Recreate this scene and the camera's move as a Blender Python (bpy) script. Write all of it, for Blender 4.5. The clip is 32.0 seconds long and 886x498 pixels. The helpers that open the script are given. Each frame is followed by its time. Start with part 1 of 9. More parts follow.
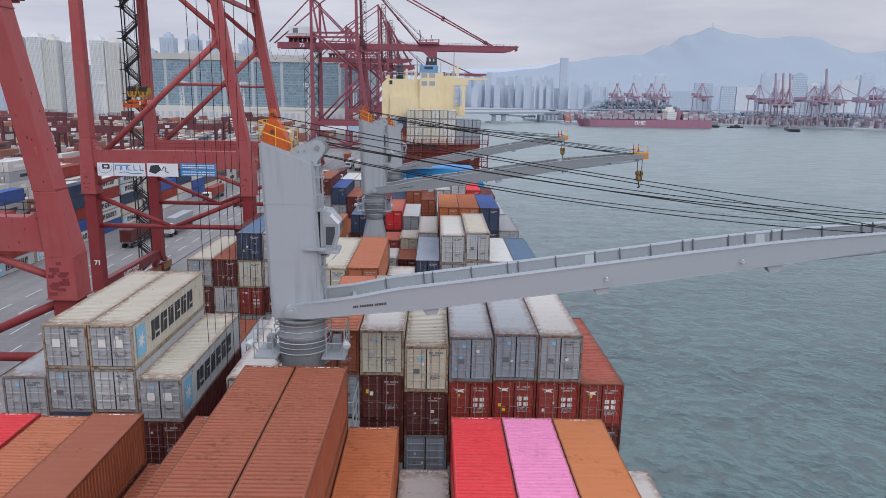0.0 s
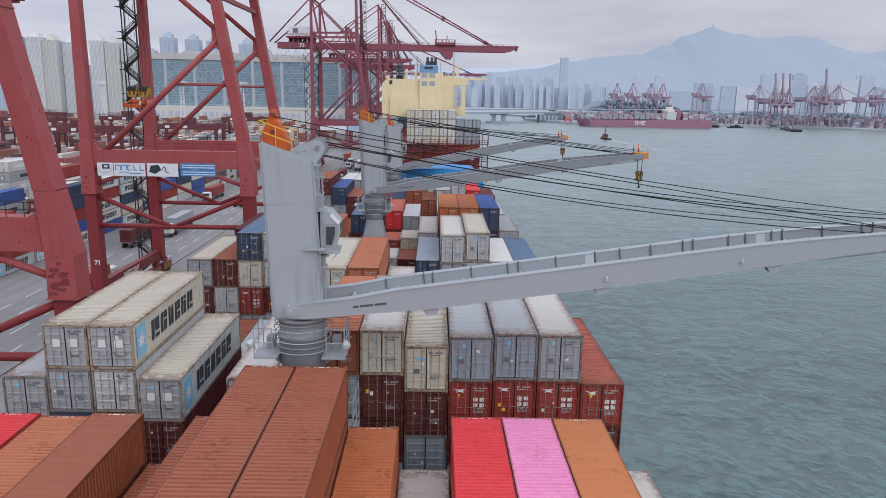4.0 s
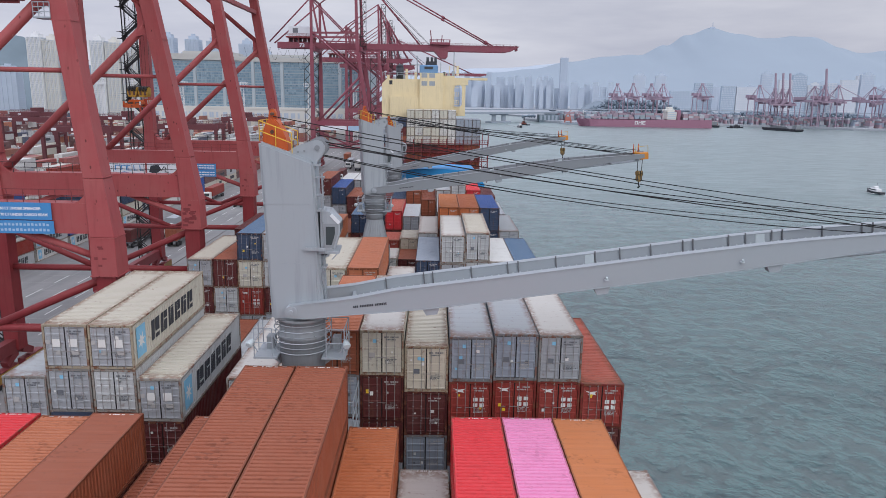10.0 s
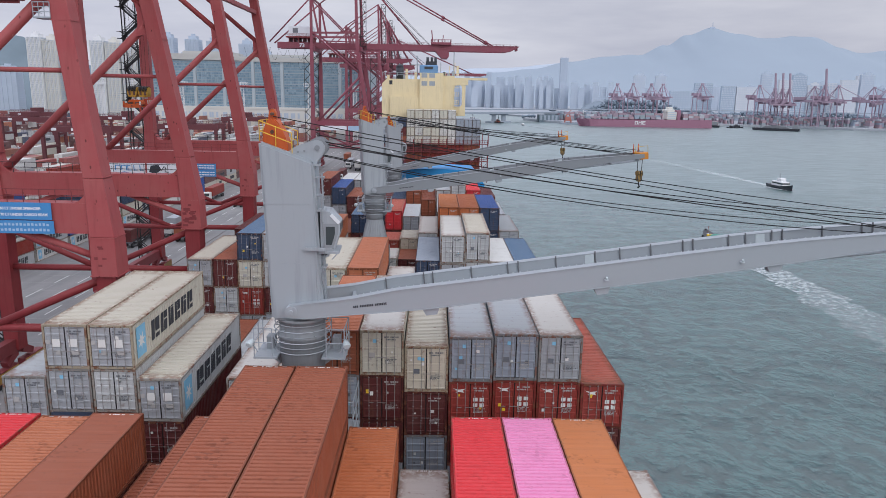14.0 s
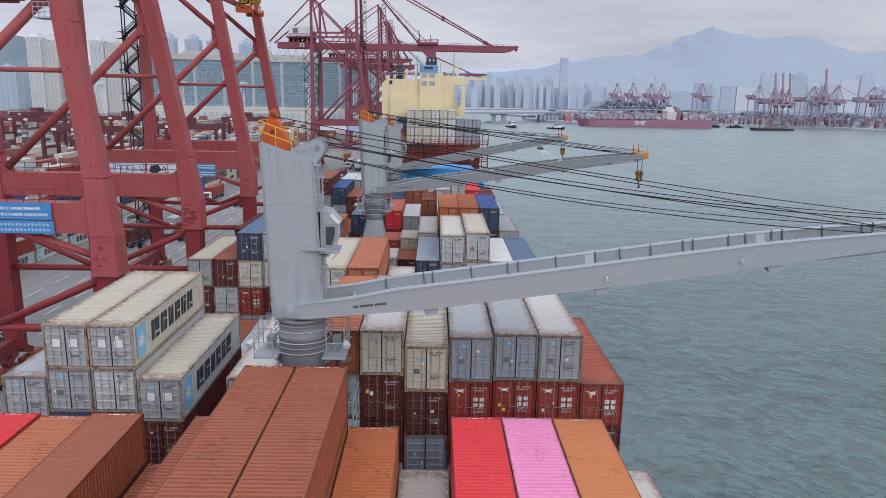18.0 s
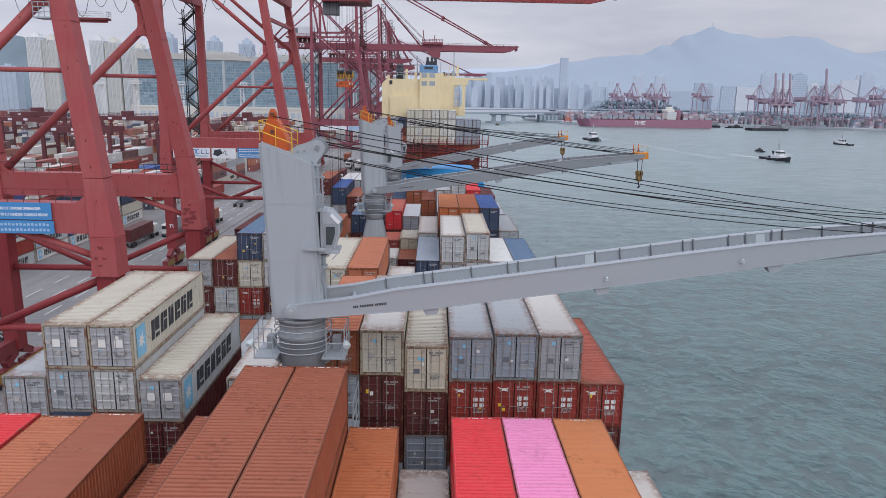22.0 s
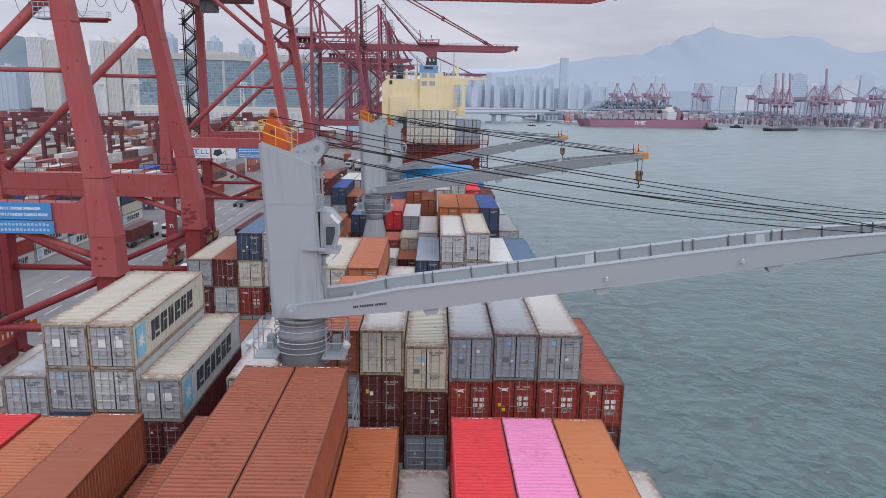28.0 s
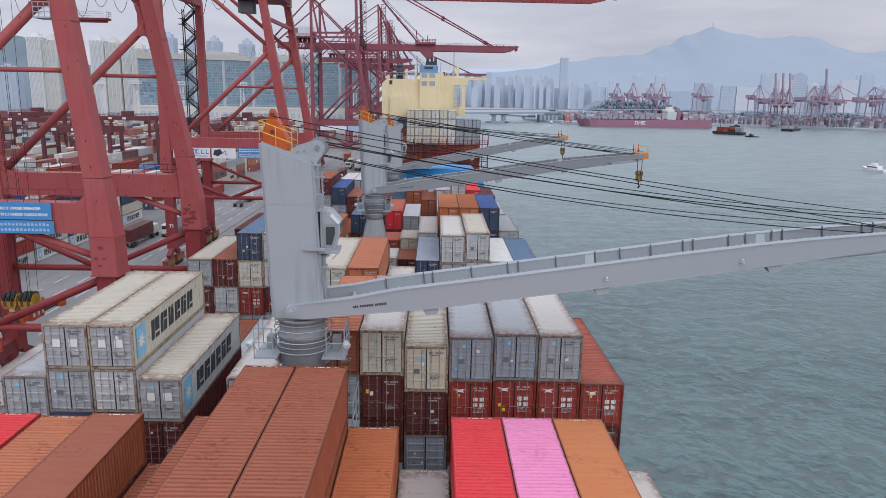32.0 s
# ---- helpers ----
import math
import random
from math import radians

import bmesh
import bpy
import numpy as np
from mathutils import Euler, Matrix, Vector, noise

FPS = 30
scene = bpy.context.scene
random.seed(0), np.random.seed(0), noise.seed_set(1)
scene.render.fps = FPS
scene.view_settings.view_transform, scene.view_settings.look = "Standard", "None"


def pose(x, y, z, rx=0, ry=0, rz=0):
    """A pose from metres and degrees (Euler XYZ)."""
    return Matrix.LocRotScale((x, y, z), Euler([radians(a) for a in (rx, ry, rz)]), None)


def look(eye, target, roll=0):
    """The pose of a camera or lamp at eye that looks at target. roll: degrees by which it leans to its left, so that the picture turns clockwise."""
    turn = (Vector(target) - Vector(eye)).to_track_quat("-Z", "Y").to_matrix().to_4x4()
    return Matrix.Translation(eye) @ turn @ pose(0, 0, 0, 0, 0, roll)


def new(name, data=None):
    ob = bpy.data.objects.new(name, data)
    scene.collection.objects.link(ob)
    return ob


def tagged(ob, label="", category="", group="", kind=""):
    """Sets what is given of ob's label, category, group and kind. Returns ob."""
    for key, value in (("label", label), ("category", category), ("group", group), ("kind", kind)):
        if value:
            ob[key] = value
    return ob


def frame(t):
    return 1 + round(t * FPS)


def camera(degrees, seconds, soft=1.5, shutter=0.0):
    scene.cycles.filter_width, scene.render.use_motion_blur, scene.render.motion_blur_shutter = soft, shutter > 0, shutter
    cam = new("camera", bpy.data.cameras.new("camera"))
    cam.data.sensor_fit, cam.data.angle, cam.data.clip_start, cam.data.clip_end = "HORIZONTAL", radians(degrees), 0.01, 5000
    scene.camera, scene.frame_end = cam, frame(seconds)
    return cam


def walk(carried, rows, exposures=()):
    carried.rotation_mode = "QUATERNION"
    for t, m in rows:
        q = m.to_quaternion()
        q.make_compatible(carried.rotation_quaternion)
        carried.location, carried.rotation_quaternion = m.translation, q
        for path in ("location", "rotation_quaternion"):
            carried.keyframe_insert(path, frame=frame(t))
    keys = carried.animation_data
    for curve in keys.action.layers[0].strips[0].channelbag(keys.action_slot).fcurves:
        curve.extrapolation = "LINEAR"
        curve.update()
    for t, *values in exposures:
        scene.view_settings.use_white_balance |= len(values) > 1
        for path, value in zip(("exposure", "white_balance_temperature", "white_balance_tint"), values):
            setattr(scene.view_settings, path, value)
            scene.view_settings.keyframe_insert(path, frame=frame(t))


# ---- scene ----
# The camera stands still on the bridge top, 38 m above the water. x: starboard, y: along the ship, z: up.
EYE = Vector((0.0, 0.0, 38.0))
YAW, DIP, LEAN = radians(0.869), radians(12.362), 1.099
AIM = EYE + Vector((math.sin(YAW) * math.cos(DIP), math.cos(YAW) * math.cos(DIP), -math.sin(DIP)))
cam = camera(64.66, 32.0, soft=0.5)
walk(cam, [(0.0, look(EYE, AIM, LEAN)), (32.0, look(EYE, AIM, LEAN))], exposures=[(0.0, 0.09, 6040, 12.4), (32.0, 0.09, 6040, 12.4)])

# ---- sky and light: a bright overcast, hazy morning ----
SUN_UP, SUN_TURN = radians(31), radians(150)
world = bpy.data.worlds.new("overcast_sky")
scene.world = world
world.use_nodes = True
wt = world.node_tree
wt.nodes.clear()


def wnode(kind, **values):
    n = wt.nodes.new(kind)
    for k, v in values.items():
        n.inputs[k].default_value = v
    return n


sky = wt.nodes.new("ShaderNodeTexSky")
sky.sky_type, sky.sun_disc = "NISHITA", False
sky.sun_elevation, sky.sun_rotation = SUN_UP, SUN_TURN
sky.air_density, sky.dust_density = 2.0, 6.0
coord = wt.nodes.new("ShaderNodeTexCoord")
stretch = wnode("ShaderNodeMapping", Scale=(1.2, 1.2, 7.0))
cloud = wnode("ShaderNodeTexNoise", Scale=2.6, Detail=5.0, Roughness=0.55)
ramp = wt.nodes.new("ShaderNodeValToRGB")
ramp.color_ramp.elements[0].position, ramp.color_ramp.elements[0].color = 0.36, (0.50, 0.505, 0.56, 1)
ramp.color_ramp.elements[1].position, ramp.color_ramp.elements[1].color = 0.66, (0.655, 0.648, 0.675, 1)
thin = wnode("ShaderNodeMixRGB", Fac=0.95)
dim = wnode("ShaderNodeMixRGB", Fac=1.0, Color2=(0.1, 0.1, 0.1, 1))
dim.blend_type = "MULTIPLY"
back = wnode("ShaderNodeBackground", Strength=1.0)
wout = wt.nodes.new("ShaderNodeOutputWorld")
wt.links.new(coord.outputs["Generated"], stretch.inputs["Vector"])
wt.links.new(stretch.outputs["Vector"], cloud.inputs["Vector"])
wt.links.new(cloud.outputs["Fac"], ramp.inputs["Fac"])
wt.links.new(sky.outputs["Color"], dim.inputs["Color1"])
wt.links.new(dim.outputs["Color"], thin.inputs["Color1"])
wt.links.new(ramp.outputs["Color"], thin.inputs["Color2"])
# an overcast sky is brighter overhead than near the horizon, and here to port
parts = wt.nodes.new("ShaderNodeSeparateXYZ")
lift = wt.nodes.new("ShaderNodeMapRange")
lift.inputs["From Min"].default_value, lift.inputs["From Max"].default_value = 0.16, 0.95
lift.inputs["To Min"].default_value, lift.inputs["To Max"].default_value = 0.94, 2.35
whole = wt.nodes.new("ShaderNodeVectorMath")
whole.operation = "SCALE"
wt.links.new(coord.outputs["Generated"], parts.inputs["Vector"])
wt.links.new(parts.outputs["Z"], lift.inputs["Value"])
wt.links.new(thin.outputs["Color"], whole.inputs[0])
side = wt.nodes.new("ShaderNodeMapRange")
side.inputs["From Min"].default_value, side.inputs["From Max"].default_value = -0.55, 0.45
side.inputs["To Min"].default_value, side.inputs["To Max"].default_value = 1.16, 0.99
wt.links.new(parts.outputs["X"], side.inputs["Value"])
glow = wt.nodes.new("ShaderNodeMath")
glow.operation = "MULTIPLY"
wt.links.new(lift.outputs["Result"], glow.inputs[0])
wt.links.new(side.outputs["Result"], glow.inputs[1])
wt.links.new(glow.outputs[0], whole.inputs["Scale"])
wt.links.new(whole.outputs["Vector"], back.inputs["Color"])
wt.links.new(back.outputs["Background"], wout.inputs["Surface"])

sun = new("sun", bpy.data.lights.new("sun", "SUN"))
sun.data.energy, sun.data.angle, sun.data.color = 0.95, radians(45), (1.0, 0.97, 0.92)
sun_way = Vector((math.sin(SUN_TURN) * math.cos(SUN_UP), math.cos(SUN_TURN) * math.cos(SUN_UP), math.sin(SUN_UP)))
sun.matrix_basis = look((0, 0, 200), Vector((0, 0, 200)) - sun_way)

# ---- tools for building ----
def box(bm, x0, x1, y0, y1, z0, z1):
    v = [bm.verts.new(p) for p in ((x0, y0, z0), (x1, y0, z0), (x1, y1, z0), (x0, y1, z0), (x0, y0, z1), (x1, y0, z1), (x1, y1, z1), (x0, y1, z1))]
    for f in ((0, 3, 2, 1), (4, 5, 6, 7), (0, 1, 5, 4), (1, 2, 6, 5), (2, 3, 7, 6), (3, 0, 4, 7)):
        bm.faces.new([v[i] for i in f])


def chamfered(bm, x0, x1, y0, y1, z0, z1, c=0.03):
    """A box whose upright edges and top edge are cut."""
    prof = [(x0 + c, y0), (x1 - c, y0), (x1, y0 + c), (x1, y1 - c), (x1 - c, y1), (x0 + c, y1), (x0, y1 - c), (x0, y0 + c)]
    mx, my = (x0 + x1) / 2, (y0 + y1) / 2
    fx, fy = 1 - c / max(abs(x1 - x0) / 2, 1e-6), 1 - c / max(abs(y1 - y0) / 2, 1e-6)
    rings = [[bm.verts.new((x, y, z0)) for x, y in prof], [bm.verts.new((x, y, z1 - c)) for x, y in prof],
             [bm.verts.new((mx + (x - mx) * fx, my + (y - my) * fy, z1)) for x, y in prof]]
    for a, b in zip(rings, rings[1:]):
        for i in range(8):
            bm.faces.new((a[i], a[(i + 1) % 8], b[(i + 1) % 8], b[i]))
    bm.faces.new(rings[2])
    bm.faces.new(rings[0][::-1])


def tube(bm, a, b, r, n=8, r2=None, cap=True):
    a, b = Vector(a), Vector(b)
    d = (b - a).normalized()
    u = d.orthogonal().normalized()
    w = d.cross(u)
    r2 = r if r2 is None else r2
    ra = [bm.verts.new(a + (u * math.cos(2 * math.pi * i / n) + w * math.sin(2 * math.pi * i / n)) * r) for i in range(n)]
    rb = [bm.verts.new(b + (u * math.cos(2 * math.pi * i / n) + w * math.sin(2 * math.pi * i / n)) * r2) for i in range(n)]
    for i in range(n):
        f = bm.faces.new((ra[i], ra[(i + 1) % n], rb[(i + 1) % n], rb[i]))
        f.smooth = n > 6
    if cap:
        bm.faces.new(ra[::-1])
        bm.faces.new(rb)


def beam(bm, a, b, w, h, w2=None, h2=None):
    """A box girder from a to b, w wide across and h high; it may taper to w2, h2."""
    a, b = Vector(a), Vector(b)
    d = (b - a).normalized()
    side = d.cross(Vector((0, 0, 1)))
    side = Vector((1, 0, 0)) if side.length < 0.2 else side.normalized()
    up = side.cross(d).normalized()
    w2, h2 = w if w2 is None else w2, h if h2 is None else h2
    v = []
    for p, ww, hh in ((a, w, h), (b, w2, h2)):
        v += [bm.verts.new(p + side * sx * ww / 2 + up * sz * hh / 2) for sx, sz in ((-1, -1), (1, -1), (1, 1), (-1, 1))]
    for f in ((0, 1, 2, 3), (7, 6, 5, 4), (0, 4, 5, 1), (1, 5, 6, 2), (2, 6, 7, 3), (3, 7, 4, 0)):
        bm.faces.new([v[i] for i in f])


def prism(bm, outline, axis, lo, hi):
    """A plate: an outline of (p, q) points swept along an axis ('x': p=y q=z, 'y': p=x q=z, 'z': p=x q=y)."""
    place = {"x": lambda p, q, s: (s, p, q), "y": lambda p, q, s: (p, s, q), "z": lambda p, q, s: (p, q, s)}[axis]
    a = [bm.verts.new(place(p, q, lo)) for p, q in outline]
    b = [bm.verts.new(place(p, q, hi)) for p, q in outline]
    n = len(outline)
    for i in range(n):
        bm.faces.new((a[i], a[(i + 1) % n], b[(i + 1) % n], b[i]))
    bm.faces.new(a[::-1])
    bm.faces.new(b)


def lathe(bm, rings, n=24, centre=(0, 0)):
    """A turned body from (radius, z) rings round an upright axis."""
    loops = [[bm.verts.new((centre[0] + r * math.cos(2 * math.pi * i / n), centre[1] + r * math.sin(2 * math.pi * i / n), z)) for i in range(n)] for r, z in rings]
    for a, b in zip(loops, loops[1:]):
        for i in range(n):
            f = bm.faces.new((a[i], a[(i + 1) % n], b[(i + 1) % n], b[i]))
            f.smooth = True
    bm.faces.new(loops[0][::-1])
    bm.faces.new(loops[-1])


def rod_path(bm, points, r, n=6):
    for a, b in zip(points, points[1:]):
        tube(bm, a, b, r, n)


def railing(bm, points, height=1.05, r=0.025, step=1.6, rails=3):
    """Posts and rails along a line of foot points."""
    for a, b in zip(points, points[1:]):
        a, b = Vector(a), Vector(b)
        k = max(1, round((b - a).length / step))
        for i in range(k + 1):
            p = a.lerp(b, i / k)
            tube(bm, p, p + Vector((0, 0, height)), r, 5)
        for j in range(1, rails + 1):
            z = Vector((0, 0, height * j / rails))
            tube(bm, a + z, b + z, r, 5)


def mesh_of(bm, name):
    bmesh.ops.recalc_face_normals(bm, faces=bm.faces)
    me = bpy.data.meshes.new(name)
    bm.to_mesh(me)
    bm.free()
    return me


def put(name, me, material, parent=None, at=None, label=""):
    """An object on a mesh that may be shared, with a material of its own."""
    if not me.materials:
        me.materials.append(material)
    ob = new(name, me)
    if ob.material_slots[0].material is not material:
        ob.material_slots[0].link = "OBJECT"
        ob.material_slots[0].material = material
    if parent is not None:
        ob.parent = parent
    if at is not None:
        ob.matrix_basis = at
    if label:
        ob["label"] = label
    return ob


def part(name, bm, material, parent=None, label="", at=None):
    return put(name, mesh_of(bm, name), material, parent, at, label)


def thing(name, label, category, at=None, group="", kind=""):
    ob = new(name)
    ob.empty_display_size = 0.3
    if at is not None:
        ob.matrix_basis = at
    return tagged(ob, label, category, group, kind)


def B():
    return bmesh.new()


# ---- materials ----
def material(name, rough=0.6, metal=0.0):
    m = bpy.data.materials.new(name)
    m.use_nodes = True
    p = m.node_tree.nodes["Principled BSDF"]
    p.inputs["Roughness"].default_value, p.inputs["Metallic"].default_value = rough, metal
    return m, m.node_tree, p


def mixed(t, fac, a, b, how="MIX"):
    n = t.nodes.new("ShaderNodeMixRGB")
    n.blend_type = how
    for key, value in (("Fac", fac), ("Color1", a), ("Color2", b)):
        if isinstance(value, (int, float)):
            n.inputs[key].default_value = value
        elif isinstance(value, tuple):
            n.inputs[key].default_value = (*value[:3], 1)
        else:
            t.links.new(value, n.inputs[key])
    return n.outputs["Color"]


def noise_at(t, scale, detail=3.0, rough=0.6, stretch=None, space="Object"):
    n = t.nodes.new("ShaderNodeTexNoise")
    n.inputs["Scale"].default_value, n.inputs["Detail"].default_value, n.inputs["Roughness"].default_value = scale, detail, rough
    c = t.nodes.new("ShaderNodeTexCoord")
    own = t.nodes.new("ShaderNodeObjectInfo")
    apart = t.nodes.new("ShaderNodeMath")
    apart.operation = "MULTIPLY"
    apart.inputs[1].default_value = 61.0
    t.links.new(own.outputs["Random"], apart.inputs[0])
    moved = t.nodes.new("ShaderNodeVectorMath")
    t.links.new(c.outputs[space], moved.inputs[0])
    t.links.new(apart.outputs[0], moved.inputs[1])
    m = t.nodes.new("ShaderNodeMapping")
    m.inputs["Scale"].default_value = stretch or (1, 1, 1)
    t.links.new(moved.outputs["Vector"], m.inputs["Vector"])
    t.links.new(m.outputs["Vector"], n.inputs["Vector"])
    return n.outputs["Fac"]


def step_of(t, value, lo, hi):
    n = t.nodes.new("ShaderNodeMapRange")
    n.inputs["From Min"].default_value, n.inputs["From Max"].default_value = lo, hi
    t.links.new(value, n.inputs["Value"])
    return n.outputs["Result"]


def bump_of(t, p, height, strength=0.2, distance=0.02):
    n = t.nodes.new("ShaderNodeBump")
    n.inputs["Strength"].default_value, n.inputs["Distance"].default_value = strength, distance
    t.links.new(height, n.inputs["Height"])
    t.links.new(n.outputs["Normal"], p.inputs["Normal"])


def scaled(t, value, k):
    n = t.nodes.new("ShaderNodeMath")
    n.operation = "MULTIPLY"
    n.inputs[1].default_value = k
    t.links.new(value, n.inputs[0])
    return n.outputs[0]


def paint(name, rgb, rust=0.35, dust=0.25, rough=0.5, streak=True, vary=0.16, dirt_scale=0.5, edge=None, spot=0.60, blotch=0.0, chips=0.0):
    """Weathered paint: faded patches, streaks that run down, rust at speckles, a little change from thing to thing."""
    m, t, p = material(name, rough)
    p.inputs["Specular IOR Level"].default_value = 0.3
    info = t.nodes.new("ShaderNodeObjectInfo")
    base = mixed(t, scaled(t, info.outputs["Random"], vary * 2), rgb, tuple(c * 0.72 for c in rgb))
    fade = step_of(t, noise_at(t, dirt_scale, 4), 0.35, 0.75)
    base = mixed(t, scaled(t, fade, dust), base, tuple(0.55 * c + k for c, k in zip(rgb, (0.165, 0.145, 0.118))))
    if streak:
        run = step_of(t, noise_at(t, 1.0, 3, stretch=(3.0, 3.0, 0.22)), 0.52, 0.8)
        base = mixed(t, scaled(t, run, 0.35), base, tuple(c * 0.45 for c in rgb))
        drip = step_of(t, noise_at(t, 1.0, 4, stretch=(4.5, 4.5, 0.3)), 0.60, 0.78)
        base = mixed(t, scaled(t, drip, rust), base, (0.17, 0.085, 0.05))
    spots = step_of(t, noise_at(t, 2.3, 6, 0.7), spot, spot + 0.10)
    base = mixed(t, scaled(t, spots, rust), base, (0.16, 0.065, 0.035))
    if blotch:
        # clusters of dark weather stains
        field = step_of(t, noise_at(t, 0.45, 2), 0.53, 0.66)
        fleck = step_of(t, noise_at(t, 4.2, 1.5, 0.4, (0.9, 1.2, 1.0)), 0.55, 0.60)
        both = t.nodes.new("ShaderNodeMath")
        both.operation = "MULTIPLY"
        t.links.new(field, both.inputs[0])
        t.links.new(fleck, both.inputs[1])
        base = mixed(t, scaled(t, both.outputs[0], blotch), base, tuple(c * 0.55 for c in rgb))
        grime = step_of(t, noise_at(t, 0.8, 3, 0.6, (0.5, 5.0, 1.0)), 0.50, 0.78)
        base = mixed(t, scaled(t, grime, 0.32), base, tuple(c * 0.6 for c in rgb))
    if edge:
        # rust that creeps in from the rims of a roof or wall of that width and length
        c = t.nodes.new("ShaderNodeTexCoord")
        far = t.nodes.new("ShaderNodeVectorMath")
        far.operation = "SUBTRACT"
        far.inputs[1].default_value = (edge[0] / 2, edge[1] / 2, 0)
        t.links.new(c.outputs["Object"], far.inputs[0])
        size = t.nodes.new("ShaderNodeVectorMath")
        size.operation = "ABSOLUTE"
        t.links.new(far.outputs["Vector"], size.inputs[0])
        sep = t.nodes.new("ShaderNodeSeparateXYZ")
        t.links.new(size.outputs["Vector"], sep.inputs["Vector"])
        ragged = noise_at(t, 2.6, 5, 0.7)
        for out, half, deep in (("X", edge[0] / 2, 0.42), ("Y", edge[1] / 2, 1.3)):
            rim = t.nodes.new("ShaderNodeMath")
            rim.operation = "MULTIPLY"
            t.links.new(step_of(t, sep.outputs[out], half - deep, half), rim.inputs[0])
            t.links.new(step_of(t, ragged, 0.38, 0.54), rim.inputs[1])
            base = mixed(t, scaled(t, rim.outputs[0], 0.85), base, (0.17, 0.075, 0.04))
    if chips:
        # single chipped flecks, here and there
        v = t.nodes.new("ShaderNodeTexVoronoi")
        v.inputs["Scale"].default_value = 1.5
        vc = t.nodes.new("ShaderNodeTexCoord")
        vm = t.nodes.new("ShaderNodeMapping")
        vm.inputs["Scale"].default_value = (1.1, 1.1, 0.6)
        t.links.new(vc.outputs["Object"], vm.inputs["Vector"])
        t.links.new(vm.outputs["Vector"], v.inputs["Vector"])
        fleck = step_of(t, v.outputs["Distance"], 0.14, 0.09)
        where = step_of(t, noise_at(t, 0.35, 2), 0.42, 0.52)
        both = t.nodes.new("ShaderNodeMath")
        both.operation = "MULTIPLY"
        t.links.new(fleck, both.inputs[0])
        t.links.new(where, both.inputs[1])
        base = mixed(t, scaled(t, both.outputs[0], chips), base, tuple(c * 0.35 for c in rgb))
        bare = step_of(t, noise_at(t, 0.9, 5, 0.7, (1.2, 1.2, 0.5)), 0.69, 0.74)
        base = mixed(t, scaled(t, bare, 0.4 * chips), base, (0.55, 0.42, 0.40))
    t.links.new(base, p.inputs["Base Color"])
    bump_of(t, p, noise_at(t, 6.0, 4), 0.12, 0.02)
    return m


def plain(name, rgb, rough=0.6, metal=0.0, grain=0.12, scale=3.0):
    m, t, p = material(name, rough, metal)
    g = noise_at(t, scale, 4)
    t.links.new(mixed(t, scaled(t, g, grain * 2), rgb, tuple(c * 0.6 for c in rgb)), p.inputs["Base Color"])
    bump_of(t, p, g, 0.08, 0.01)
    return m


# ---- shipping containers ----
WIDE, LONG, SHORT = 2.438, 12.192, 6.058
GRID, PITCH = 1.035, 2.498


def wall_wave(n, length, depth):
    """The trapezoid wave of a corrugated sheet: (along, inward) points."""
    pts, s = [], length / n
    for i in range(n):
        pts += [(s * (i + 0.05), 0.0), (s * (i + 0.40), 0.0), (s * (i + 0.55), depth), (s * (i + 0.90), depth)]
    return pts


def corrugated(L, H):
    """The body: one ring of corrugated sheet round both long walls and the closed end."""
    bm = B()
    n = round(L / 0.28)
    wave = [(0.1, 0.0)] + [(0.1 + a * (L - 0.2) / L, d) for a, d in wall_wave(n, L, 0.04)] + [(L - 0.03, 0.0)]
    end = [(0.12 + a * 0.9, d) for a, d in wall_wave(8, WIDE, 0.04)]
    ring = [(0.02 + d, a) for a, d in wave] + [(a, L - 0.03 - d) for a, d in end] + [(WIDE - 0.02 - d, a) for a, d in wave[::-1]]
    lo = [bm.verts.new((x, y, 0.16)) for x, y in ring]
    hi = [bm.verts.new((x, y, H - 0.1)) for x, y in ring]
    for i in range(len(ring) - 1):
        bm.faces.new((lo[i], lo[i + 1], hi[i + 1], hi[i]))
    return mesh_of(bm, "body")


def roof_sheet(L, H, flat=False):
    bm = B()
    n = round(L / (0.27 if not flat else 0.9))
    pts, s = [(0.05, 0.0)], (L - 0.4) / n
    for i in range(n):
        d = 0.075 if not flat else 0.012
        pts += [(0.2 + s * (i + 0.04), 0.0), (0.2 + s * (i + 0.60), 0.0), (0.2 + s * (i + 0.70), d), (0.2 + s * (i + 0.92), d)]
    pts.append((L - 0.05, 0.0))
    cols = []
    for x, k in ((0.06, 0), (0.10, 0), (0.14, 1), (WIDE - 0.14, 1), (WIDE - 0.10, 0), (WIDE - 0.06, 0)):
        cols.append([bm.verts.new((x, a, H - 0.012 - d * k)) for a, d in pts])
    for a, b in zip(cols, cols[1:]):
        for i in range(len(pts) - 1):
            bm.faces.new((a[i], b[i], b[i + 1], a[i + 1]))
    return mesh_of(bm, "roof")


